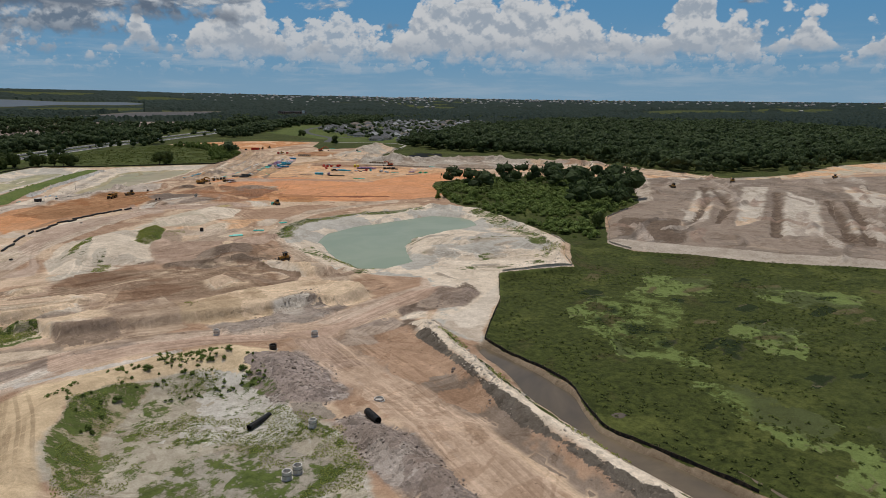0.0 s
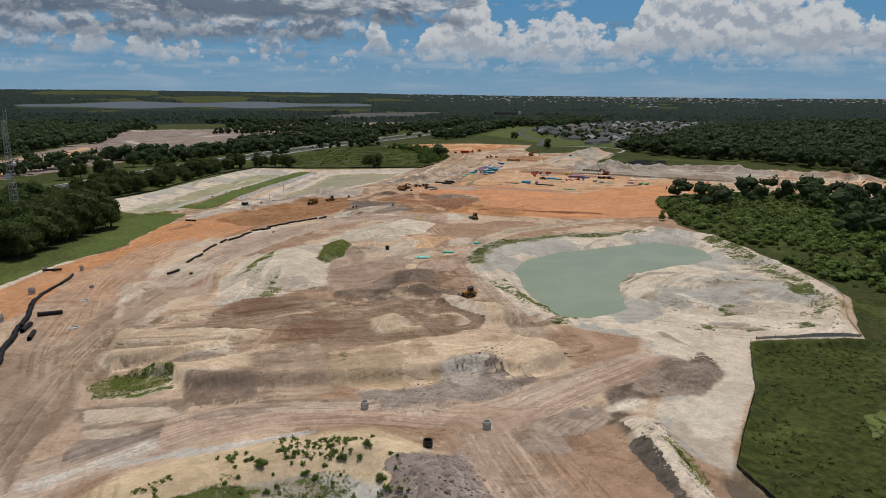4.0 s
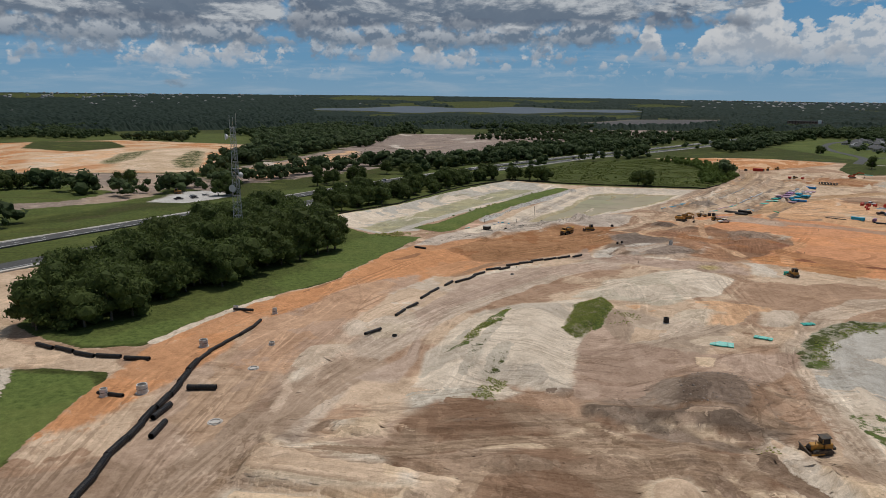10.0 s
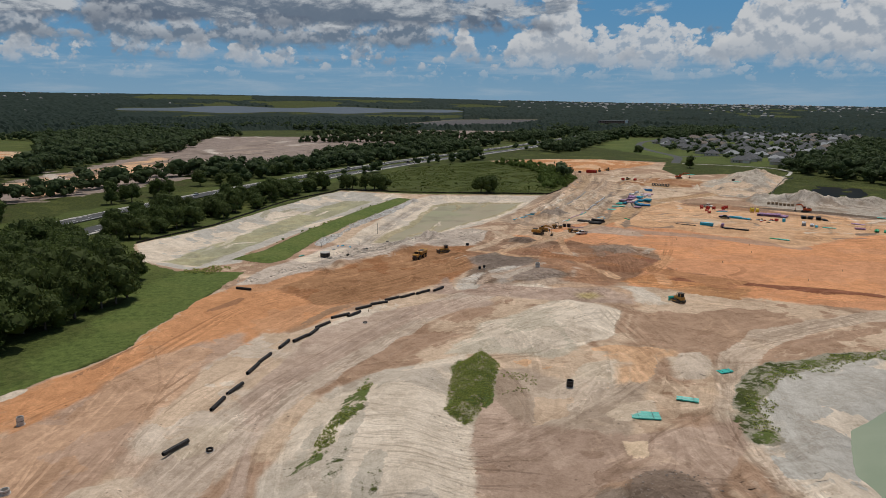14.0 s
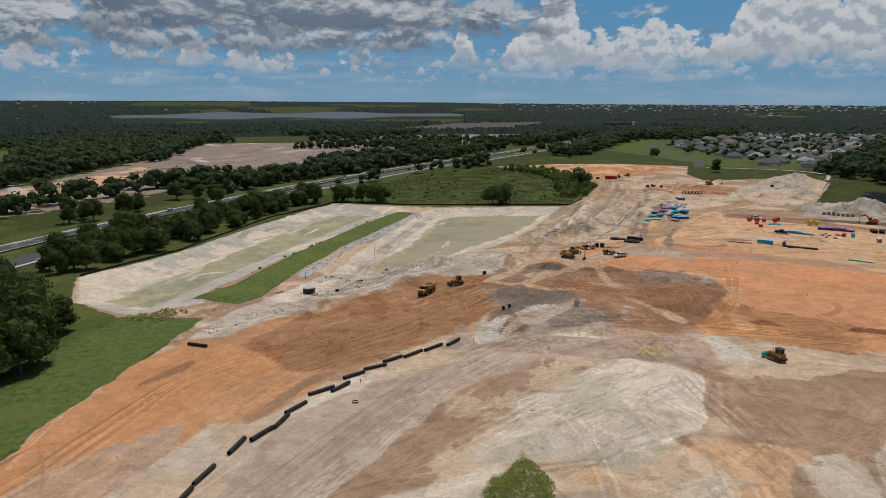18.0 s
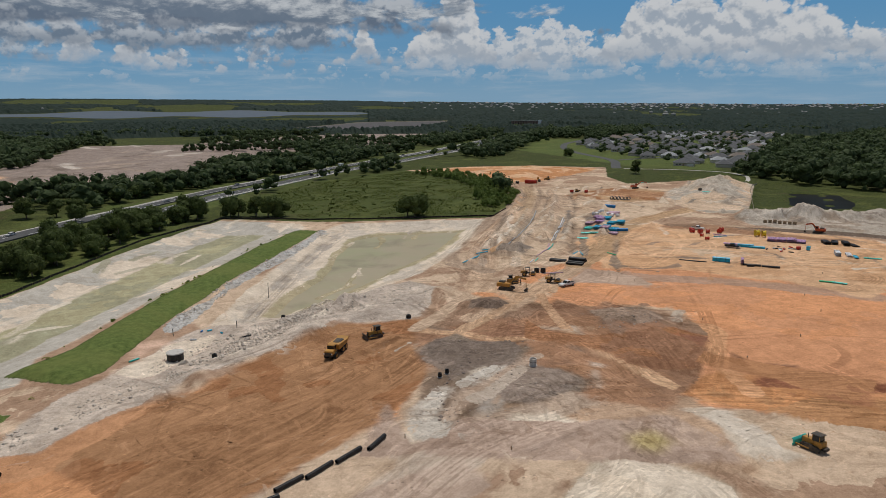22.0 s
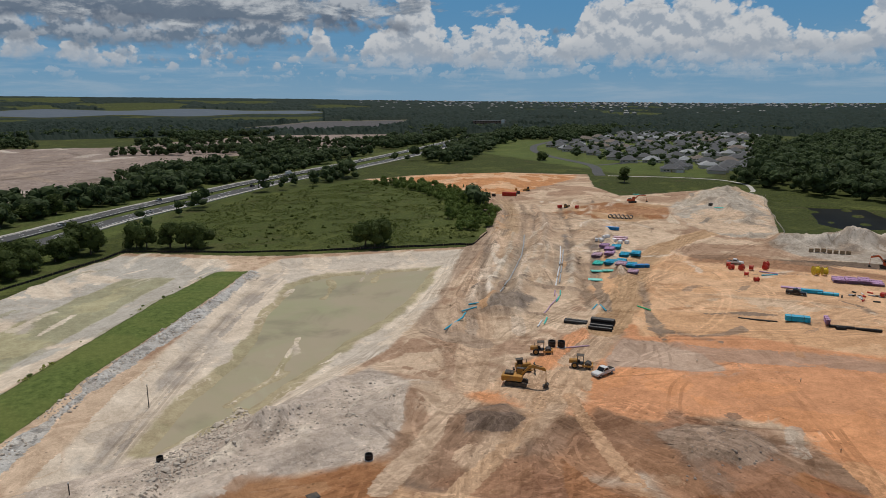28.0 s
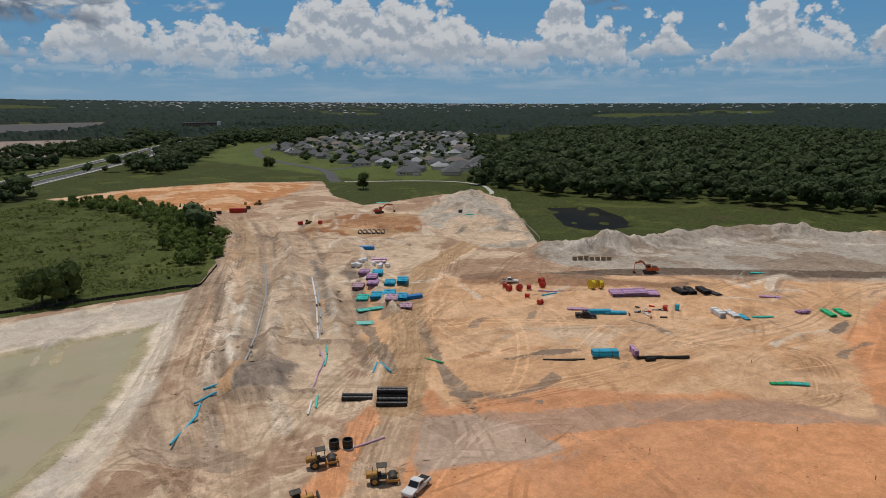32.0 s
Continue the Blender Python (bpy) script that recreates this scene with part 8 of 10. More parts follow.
# ---- houses ----
def house(name, wide, deep, roof_mat, label):
    root = new(name)
    h, e, top = 3.0, 0.6, 3.0 + deep * 0.28
    walls = box((0, 0, h / 2), (wide, deep, h))
    box((wide * 0.28, -deep / 2 - 1.6, h / 2 - 0.1), (wide * 0.36, 3.4, h - 0.2), bm=walls)
    part("wall", walls, M_WALL, root)
    bm = bmesh.new()
    x, y = wide / 2 + e, deep / 2 + e
    rx = x - y * 0.95
    low = [bm.verts.new(c) for c in ((-x, -y, h), (x, -y, h), (x, y, h), (-x, y, h))]
    under = [bm.verts.new((v.co.x, v.co.y, h - 0.22)) for v in low]
    ra, rb = bm.verts.new((-rx, 0, top)), bm.verts.new((rx, 0, top))
    for f in ((low[0], low[1], rb, ra), (low[1], low[2], rb), (low[2], low[3], ra, rb), (low[3], low[0], ra)):
        bm.faces.new(f)
    for k in range(4):
        bm.faces.new((low[k], under[k], under[(k + 1) % 4], low[(k + 1) % 4]))
    bm.faces.new(under)
    # gable over the garage
    gx, gw, gy = wide * 0.28, wide * 0.18 + e, -deep / 2 - 3.3 - e
    a, b = bm.verts.new((gx - gw, gy, h - 0.1)), bm.verts.new((gx + gw, gy, h - 0.1))
    c = bm.verts.new((gx, gy + gw * 0.8, h + gw * 0.55))
    d = bm.verts.new((gx, 0, h + gw * 0.55))
    a2, b2 = bm.verts.new((gx - gw, 0, h - 0.1)), bm.verts.new((gx + gw, 0, h - 0.1))
    for f in ((a, b, c), (b, b2, d, c), (a2, a, c, d)):
        bm.faces.new(f)
    part("roof", bm, roof_mat, root)
    part("garage_door", box((gx, -deep / 2 - 3.33, 1.15), (wide * 0.28, 0.08, 2.2), 0.02), M_WHITE, root)
    part("door", box((-wide * 0.05, -deep / 2 - 0.03, 1.05), (1.0, 0.08, 2.1), 0.02), M_WOOD, root)
    for wx, wy in ((-0.35, -1), (-0.2, -1), (-0.32, 1), (0.0, 1), (0.3, 1)):
        win = part("window", box((wide * wx, wy * (deep / 2 + 0.02), 1.6), (1.7, 0.08, 1.35), 0.02), M_WHITE, root)
        part("pane", box((wide * wx, wy * (deep / 2 + 0.05), 1.6), (1.5, 0.06, 1.15)), M_GLASS, win)
    return tagged(root, label, "house", "houses of the subdivision")


KINDS = [house("house", 19, 14, M_ROOF, "single-storey stucco house with a dark grey hip roof"), house("house", 17, 13, M_ROOFL, "single-storey stucco house with a pale grey hip roof"),
         house("house", 20, 13, M_ROOFB, "single-storey stucco house with a brown-grey hip roof"), house("house", 16, 15, M_ROOF, "single-storey stucco house with a dark grey hip roof")]
HOUSES_A = [(578, 1138), (514, 1026), (655, 1187), (690, 1200), (573, 1078), (668, 1150), (508, 971), (500, 940), (640, 1105), (605, 1043), (545, 968), (714, 1146), (594, 1011), (778, 1191), (563, 948),
            (640, 1006), (859, 1236), (567, 910), (715, 1046), (495, 801), (512, 866), (484, 880), (673, 972), (496, 834), (452, 752), (478, 728), (547, 826), (600, 900), (648, 912), (531, 797)]
HOUSES_B = [(590, 850), (556, 770), (939, 1304), (1006, 1338), (902, 1189), (945, 1165), (845, 1260), (1000, 1238), (926, 1389), (837, 1318), (620, 950), (690, 1010), (745, 1085), (760, 1130), (800, 1140), (820, 1195),
            (735, 1240), (790, 1280), (610, 1090), (540, 1000), (530, 905), (880, 1140), (610, 830), (700, 930), (760, 980), (820, 1060), (860, 1090)]
rng = np.random.default_rng(17)
placed = []
MORE = scatter([(450, 745), (480, 715), (560, 750), (650, 850), (770, 930), (900, 1070), (1020, 1230), (1030, 1360), (930, 1400), (830, 1340), (700, 1230), (570, 1160), (505, 1040), (482, 880)], 26, rng, 0.2)
for k, (x, y) in enumerate(HOUSES_A + HOUSES_B + [tuple(q) for q in MORE]):
    if any(math.hypot(x - a, y - b) < 21 for a, b in placed):
        continue
    placed.append((x, y))
    turn = 55 + rng.choice((0, 90, 180, 270)) + rng.normal() * 6
    j = len(placed) - 1
    t = KINDS[rng.choice(4, p=(0.36, 0.14, 0.18, 0.32))] if j >= 4 else KINDS[j]
    m = at(x, y, turn)
    if j < 4:
        t.matrix_world = m
    else:
        copy_thing(t, m)
# pale roofs of suburbs far off
r = np.random.default_rng(23)
vs, fs, n = [], [], 0
for k in range(620):
    a = math.radians(r.choice((r.normal(24, 4), r.normal(34, 3), r.normal(40, 5), r.normal(49, 5), r.normal(66, 6), r.normal(-32, 8))))
    d = max(2900, 4500 - abs(r.normal(0, 600)))
    x, y = 40 + d * math.sin(a), 250 + d * math.cos(a)
    z = float(far_rise(d, a)) + 4.5
    w, e, h = r.uniform(5, 8), r.uniform(5, 7), r.uniform(2.5, 4)
    vs += [(x - w, y - e, z - 6), (x + w, y - e, z - 6), (x + w, y + e, z - 6), (x - w, y + e, z - 6), (x - w, y - e, z + h), (x + w, y - e, z + h), (x + w, y + e, z + h), (x - w, y + e, z + h), (x - w * 0.3, y, z + h + 3), (x + w * 0.3, y, z + h + 3)]
    fs += [(n, n + 1, n + 5, n + 4), (n + 1, n + 2, n + 6, n + 5), (n + 2, n + 3, n + 7, n + 6), (n + 3, n, n + 4, n + 7), (n + 4, n + 5, n + 9, n + 8), (n + 5, n + 6, n + 9, n + 9), (n + 6, n + 7, n + 8, n + 9), (n + 7, n + 4, n + 8, n + 8)]
    n += 10
far_bm = bmesh.new()
far_v = [far_bm.verts.new(v) for v in vs]
for f in fs:
    far_bm.faces.new([far_v[i] for i in dict.fromkeys(f)])
tagged(part("far_houses", far_bm, M_ROOFFAR), "pale roofs of distant suburbs among trees", "houses", kind="stuff")



def long_block(name, wide, deep, storeys, wall_mat, label):
    """A far long building: walls, flat roof with a rim, rows of windows and a pale stair tower."""
    root = new(name)
    high = storeys * 4.2
    part("wall", box((0, 0, high / 2), (wide, deep, high)), wall_mat, root)
    part("roof", box((0, 0, high + 0.4), (wide + 1.2, deep + 1.2, 0.8), 0.1), M_ROOF, root)
    part("tower", box((wide / 2 - 5, -deep / 2 - 1.5, high / 2 + 1.5), (7, 5, high + 3), 0.1), M_WHITE, root)
    for floor in range(storeys):
        for k in range(int(wide / 6) - 2):
            part("window", box((-wide / 2 + 5 + 6 * k, -deep / 2 - 0.05, floor * 4.2 + 2.4), (2.6, 0.2, 2.0)), M_GLASS, root)
    return tagged(root, label, "building")


M_BRICKS = worn("brown_masonry", (0.20, 0.14, 0.115), amount=0.2, rough=0.9)
block = long_block("apartment_building", 72, 24, 4, M_BRICKS, "long brown masonry building with a pale stair tower")
block.matrix_world = at(745, 1715, -28)
# ---- machines and vehicles ----
def wheel(name, parent, x, y, z, r, wide, rim=M_STEEL, label=""):
    tyre = part(name, rod((x, y - wide / 2, z), (x, y + wide / 2, z), r, 18), M_RUBBER, parent, label)
    part("rim", rod((x, y - wide / 2 - 0.02, z), (x, y + wide / 2 + 0.02, z), r * 0.55, 12), rim, tyre)
    return tyre


def crawler(parent, y, length, high, wide, x=0.0):
    """One crawler track with its shoes and road wheels."""
    r = high / 2
    pts = [(x - length / 2 + r - r * math.sin(a), r - r * math.cos(a)) for a in np.linspace(0, math.pi, 7)] + [(x + length / 2 - r + r * math.sin(a), r + r * math.cos(a)) for a in np.linspace(0, math.pi, 7)]
    track = part("track", prism(pts, y - wide / 2, y + wide / 2), M_STEEL, parent)
    bm = bmesh.new()
    for k in range(12):
        px = x - length / 2 + r + (length - 2 * r) * k / 11
        box((px, y, high + 0.03), (0.10, wide * 1.04, 0.08), bm=bm)
    part("track_shoes", bm, M_RUBBER, track)
    bm = bmesh.new()
    for k in range(5):
        px = x - length / 2 + r + (length - 2 * r) * k / 4
        rod((px, y - wide / 2 - 0.04, r), (px, y + wide / 2 + 0.04, r), r * 0.5, 10, bm)
    part("road_wheels", bm, M_STEEL, track)


def beam(pts, wide, bm=None):
    """A bent arm: plates between points of x, z and depth."""
    up = [(x, z + d / 2) for x, z, d in pts]
    dn = [(x, z - d / 2) for x, z, d in pts[::-1]]
    return prism(up + dn, -wide / 2, wide / 2, bm)


def excavator(x, y, turn, mat, label, size=1.0, reach=1.0, swing=0.0):
    root = new("excavator")
    for s in (-1, 1):
        crawler(root, s * 1.25, 4.8, 1.0, 0.65)
    part("undercarriage", box((0, 0, 0.75), (2.4, 2.2, 0.5), 0.05), M_STEEL, root)
    body = part("body", box((-0.7, 0, 1.75), (4.0, 2.9, 1.2), 0.12), mat, root)
    part("counterweight", box((-2.75, 0, 1.65), (0.8, 2.9, 1.3), 0.2), mat, body)
    part("engine_hood", box((-1.6, 0.2, 2.55), (1.9, 2.0, 0.45), 0.1), M_STEEL, body)
    part("exhaust", rod((-1.2, -0.7, 2.4), (-1.2, -0.7, 3.2), 0.08, 8), M_STEEL, body)
    cab = part("cab", box((0.6, 0.85, 2.65), (1.6, 1.05, 1.6), 0.12, 0.88), mat, root)
    part("windscreen", box((1.36, 0.85, 2.75), (0.12, 0.86, 1.1), 0.02), M_GLASS, cab)
    part("side_window", box((0.6, 1.37, 2.8), (1.1, 0.06, 0.8), 0.02), M_GLASS, cab)
    part("cab_roof", box((0.6, 0.85, 3.48), (1.5, 1.0, 0.1), 0.03), M_STEEL, cab)
    r = reach
    boom = part("boom", beam([(0.6, 1.9, 0.6), (2.6 * r, 4.2, 0.75), (3.4 * r, 4.5, 0.7), (6.0 * r, 3.9, 0.4)], 0.5), mat, root)
    part("boom_ram", rod((1.2, 0.3, 1.9), (2.7 * r, 0.3, 3.9), 0.09, 8), M_STEEL, boom)
    stick = part("stick", beam([(5.4 * r, 4.3, 0.4), (6.1 * r, 3.9, 0.6), (6.4 * r, 0.9, 0.3), (6.2 * r, 0.9, 0.3)], 0.38), mat, root)
    part("stick_ram", rod((3.6 * r, 0, 4.9), (5.5 * r, 0, 4.5), 0.08, 8), M_STEEL, stick)
    bucket = [(6.5 * r, 1.1), (6.9 * r, 0.7), (6.7 * r, 0.15), (6.0 * r, 0.05), (5.6 * r, 0.45), (5.9 * r, 0.5), (6.2 * r, 0.95)]
    part("bucket", prism(bucket, -0.65, 0.65), M_STEEL, root)
    settle(root, x, y, turn)
    root.scale = (size,) * 3
    return tagged(root, label, "excavator", "excavators")


def bulldozer(x, y, turn, label, size=1.0, extra=None):
    root = new("bulldozer")
    for s in (-1, 1):
        crawler(root, s * 1.0, 3.6, 1.05, 0.6)
    body = part("body", box((0.7, 0, 1.35), (2.3, 1.15, 1.1), 0.1, 0.94), M_YELLOW, root)
    part("grille", box((1.88, 0, 1.35), (0.08, 0.95, 0.8)), M_STEEL, body)
    part("exhaust", rod((0.9, 0.25, 1.8), (0.9, 0.25, 2.7), 0.07, 8), M_STEEL, body)
    part("rear_body", box((-1.2, 0, 1.4), (1.4, 1.7, 1.1), 0.1), M_YELLOW, root)
    cab = part("cab", box((-0.75, 0, 2.4), (1.5, 1.5, 1.1), 0.08, 0.9), M_GLASS, root, "dark glazed cab")
    part("cab_roof", box((-0.75, 0, 3.02), (1.8, 1.7, 0.16), 0.05), M_STEEL, cab)
    for sx in (-1.4, -0.1):
        for sy in (-0.68, 0.68):
            part("cab_post", rod((sx, sy, 1.85), (sx * 0.97 - 0.02, sy * 0.95, 2.98), 0.07, 6), M_YELLOW, cab)
    blade = [(2.55, 0.05), (2.75, 0.1), (2.6, 0.5), (2.62, 0.95), (2.85, 1.3), (2.7, 1.35), (2.45, 1.0), (2.42, 0.5)]
    part("blade", prism(blade, -1.85, 1.85), M_STEEL if extra is None else extra, root)
    for s in (-1, 1):
        part("push_arm", box((1.2, s * 1.42, 0.5), (2.7, 0.16, 0.25), 0.03), M_YELLOW, root)
    part("ripper", box((-2.3, 0, 0.8), (0.5, 1.3, 0.5), 0.06), M_STEEL, root)
    settle(root, x, y, turn)
    root.scale = (size,) * 3
    return tagged(root, label, "bulldozer", "bulldozers")


def roller(x, y, turn, label):
    root = new("road_roller")
    for s in (-1, 1):
        wheel("wheel", root, -1.3, s * 0.85, 0.75, 0.75, 0.55, M_YELLOW)
    part("drum", rod((1.6, -1.05, 0.75), (1.6, 1.05, 0.75), 0.75, 24), M_STEEL, root)
    frame_bm = box((1.6, -1.2, 0.8), (2.0, 0.18, 0.4), 0.03)
    box((1.6, 1.2, 0.8), (2.0, 0.18, 0.4), 0.03, bm=frame_bm)
    box((2.62, 0, 0.8), (0.2, 2.5, 0.4), 0.03, bm=frame_bm)
    box((0.55, 0, 0.85), (0.3, 2.5, 0.5), 0.03, bm=frame_bm)
    part("drum_frame", frame_bm, M_YELLOW, root)
    hood = part("engine_hood", box((-1.7, 0, 1.55), (2.0, 1.4, 0.85), 0.15, 0.9), M_YELLOW, root)
    part("exhaust", rod((-1.6, 0.3, 1.9), (-1.6, 0.3, 2.7), 0.06, 8), M_STEEL, hood)
    part("platform", box((-0.1, 0, 1.1), (1.4, 1.6, 0.3), 0.04), M_STEEL, root)
    part("seat", box((-0.45, 0, 1.55), (0.5, 0.5, 0.6), 0.06), M_RUBBER, root)
    for sx in (-0.75, 0.55):
        for sy in (-0.7, 0.7):
            part("canopy_post", rod((sx, sy, 1.2), (sx, sy, 2.95), 0.05, 6), M_STEEL, root)
    part("canopy", box((-0.1, 0, 3.0), (1.7, 1.7, 0.12), 0.04), M_STEEL, root)
    settle(root, x, y, turn)
    return tagged(root, label, "road roller", "road rollers")


def dump_truck(x, y, turn):
    root = new("dump_truck")
    for wx in (3.0, -1.3, -3.1):
        for s in (-1, 1):
            wheel("wheel", root, wx, s * 1.15, 0.85, 0.85, 0.65, M_YELLOW)
    part("front_chassis", box((2.9, 0, 1.2), (3.4, 1.4, 0.6), 0.05), M_STEEL, root)
    part("rear_chassis", box((-1.6, 0, 1.2), (5.2, 1.1, 0.5), 0.05), M_STEEL, root)
    hood = part("hood", box((4.0, 0, 1.95), (1.7, 2.3, 1.1), 0.18, 0.9), M_YELLOW, root)
    part("grille", box((4.88, 0, 1.75), (0.08, 1.5, 0.7)), M_STEEL, hood)
    for s in (-1, 1):
        part("headlight", box((4.9, s * 0.95, 1.8), (0.08, 0.3, 0.25)), M_WHITE, hood)
    cab = part("cab", box((2.5, 0, 2.45), (1.5, 1.9, 1.9), 0.12, 0.9), M_YELLOW, root)
    part("windscreen", box((3.2, 0, 2.75), (0.14, 1.6, 0.9), 0.03), M_GLASS, cab)
    for s in (-1, 1):
        part("side_window", box((2.5, s * 0.92, 2.8), (1.0, 0.08, 0.8), 0.02), M_GLASS, cab)
        part("mirror", box((3.3, s * 1.35, 2.7), (0.1, 0.2, 0.5), 0.03), M_STEEL, cab)
    bed = [(1.3, 1.7), (1.45, 3.0), (1.1, 3.0), (-3.9, 2.5), (-4.9, 2.9), (-5.0, 2.6), (-3.6, 1.6)]
    bm = prism(bed, -1.45, 1.45)
    part("dump_bed", bm, M_YELLOW, root)
    part("load", box((-1.4, 0, 2.85), (4.0, 2.2, 0.5), 0.2, 0.6), M_STEEL, root)
    settle(root, x, y, turn)
    return tagged(root, "yellow articulated dump truck on brown fill", "dump truck")


def pickup(x, y, turn, paint, label):
    root = new("pickup_truck")
    prof = [(-2.9, 0.5), (-2.9, 1.15), (-0.9, 1.15), (-0.9, 1.05), (1.1, 1.1), (2.55, 1.0), (2.85, 0.85), (2.9, 0.5)]
    body = part("body", prism(prof, -0.98, 0.98), paint, root)
    part("cab", prism([(-0.95, 1.1), (-0.8, 1.85), (0.35, 1.88), (1.15, 1.12)], -0.88, 0.88), paint, root)
    part("windscreen", prism([(0.46, 1.80), (1.13, 1.17), (1.19, 1.17), (0.52, 1.80)], -0.8, 0.8), M_GLASS, body)
    part("rear_window", prism([(-0.93, 1.22), (-0.82, 1.78), (-0.87, 1.78), (-0.98, 1.22)], -0.75, 0.75), M_GLASS, body)
    for s in (-1, 1):
        part("side_window", prism([(-0.75, 1.25), (-0.65, 1.75), (0.3, 1.77), (0.85, 1.25)], s * 0.885 - 0.02, s * 0.885 + 0.02), M_GLASS, body)
        part("headlight", box((2.82, s * 0.75, 0.85), (0.12, 0.3, 0.18)), M_WHITE, body)
        for wx in (-1.85, 1.85):
            wheel("wheel", root, wx, s * 0.86, 0.38, 0.38, 0.26, M_GALV)
    part("truck_bed", box((-1.95, 0, 1.16), (1.75, 1.6, 0.06)), M_RUBBER, root)
    part("bumper", box((2.93, 0, 0.52), (0.12, 1.9, 0.2), 0.03), M_GALV, root)
    root.matrix_world = at(x, y, turn)
    return tagged(root, label, "pickup truck", "pickup trucks")


def car(x, y, turn, paint, label, lift=0.0, tall=1.45, name="car"):
    root = new(name)
    part("body", prism([(-2.2, 0.35), (-2.25, 0.85), (-1.9, 0.95), (1.0, 0.95), (2.1, 0.8), (2.25, 0.55), (2.2, 0.35)], -0.9, 0.9), paint, root)
    part("windows", prism([(-1.95, 0.94), (-1.5, tall - 0.03), (0.3, tall - 0.03), (1.1, 0.94)], -0.8, 0.8), M_GLASS, root)
    part("roof", prism([(-1.5, tall - 0.05), (-1.4, tall), (0.2, tall), (0.32, tall - 0.05)], -0.78, 0.78), paint, root)
    for s in (-1, 1):
        for wx in (-1.4, 1.4):
            wheel("wheel", root, wx, s * 0.8, 0.33, 0.33, 0.22, M_GALV)
    root.matrix_world = at(x, y, turn, lift)
    return tagged(root, label, "car", "cars on the highway")


def box_truck(x, y, turn, lift, label):
    root = new("box_truck")
    part("cargo_box", box((-1.2, 0, 2.1), (6.5, 2.4, 2.6), 0.05), M_WHITE, root)
    part("cab", prism([(2.2, 0.6), (2.2, 2.5), (3.2, 2.5), (3.9, 1.6), (4.1, 0.6)], -1.1, 1.1), M_WHITE, root)
    part("windscreen", prism([(3.25, 2.4), (3.85, 1.65), (3.92, 1.65), (3.32, 2.4)], -0.95, 0.95), M_GLASS, root)
    part("chassis", box((0, 0, 0.7), (7.8, 1.4, 0.3)), M_STEEL, root)
    for s in (-1, 1):
        for wx in (-3.2, 3.1):
            wheel("wheel", root, wx, s * 1.0, 0.48, 0.48, 0.3, M_GALV)
    root.matrix_world = at(x, y, turn, lift)
    return tagged(root, label, "truck", "cars on the highway")


excavator(112, 397.2, -36, M_YELLOW, "large yellow crawler excavator parked with its bucket down", 1.0)
bulldozer(117, 403, -25, "yellow bulldozer parked behind an excavator", 0.95)
roller(126.5, 411.5, -30, "yellow soil roller with a dark canopy on orange sand")
roller(130.3, 400.4, -38, "yellow soil roller with a dark canopy beside a pickup")
pickup(132.4, 394.8, 195, M_WHITE, "white pickup truck parked beside a soil roller")
dump_truck(49.8, 357.6, 238)
bulldozer(61.3, 366.2, 190, "yellow bulldozer spreading brown fill")
bulldozer(119.6, 283.6, 100, "yellow grading tractor with a turquoise rear blade", 1.0, M_CYAN)
bulldozer(71, 157, 185, "yellow bulldozer on a dark dirt bank", 1.0)
excavator(285.4, 439.2, 130, M_ORANGE, "orange crawler excavator beside a spoil ridge", 0.95, 0.9)
excavator(299.9, 605.5, -35, M_ORANGE, "orange crawler excavator at the far end of the trench field", 1.0, 1.25)
bulldozer(273.7, 685.4, 160, "yellow loader on pale sand beside a red container", 0.9)
bulldozer(364, 207, 60, "yellow machine at the edge of the far pad", 1.0)
excavator(427, 204, 200, M_YELLOW, "yellow excavator on the far pad", 0.8)
bulldozer(514, 175, 30, "yellow bulldozer on the far sandy track", 1.0)
bulldozer(258, 610.6, 20, "red trenching machine on pale sand", 0.7).children[0]
pickup(240.4, 465.8, -50, M_WHITE, "white pickup truck parked beside red cable drums")
pickup(226.2, 426.3, -52, M_CARDARK, "dark pickup truck parked beside blue pipes")
pickup(-175, 452, 60, M_CARDARK, "dark pickup truck in a roadside lot")
for k, (x, y) in enumerate(((-168, 459), (-166, 471), (-172, 466))):
    car(x, y, 50, (M_CARDARK, M_WHITE, M_CARGREY)[k], ("black", "white", "grey")[k] + " car parked in a roadside lot", 0.02)
bulldozer(-188, 480, 20, "yellow loader beside a roadside lot", 1.2)


def on_road(line, along, side):
    """A place and heading on a road line at a share of its length."""
    p = np.array(line, float)
    d = np.r_[0, np.cumsum(np.hypot(*np.diff(p, axis=0).T))]
    s = along * d[-1]
    x, y = np.interp(s, d, p[:, 0]), np.interp(s, d, p[:, 1])
    x2, y2 = np.interp(s + 4, d, p[:, 0]), np.interp(s + 4, d, p[:, 1])
    a = math.atan2(y2 - y, x2 - x)
    return x + side * math.sin(a), y - side * math.cos(a), math.degrees(a)


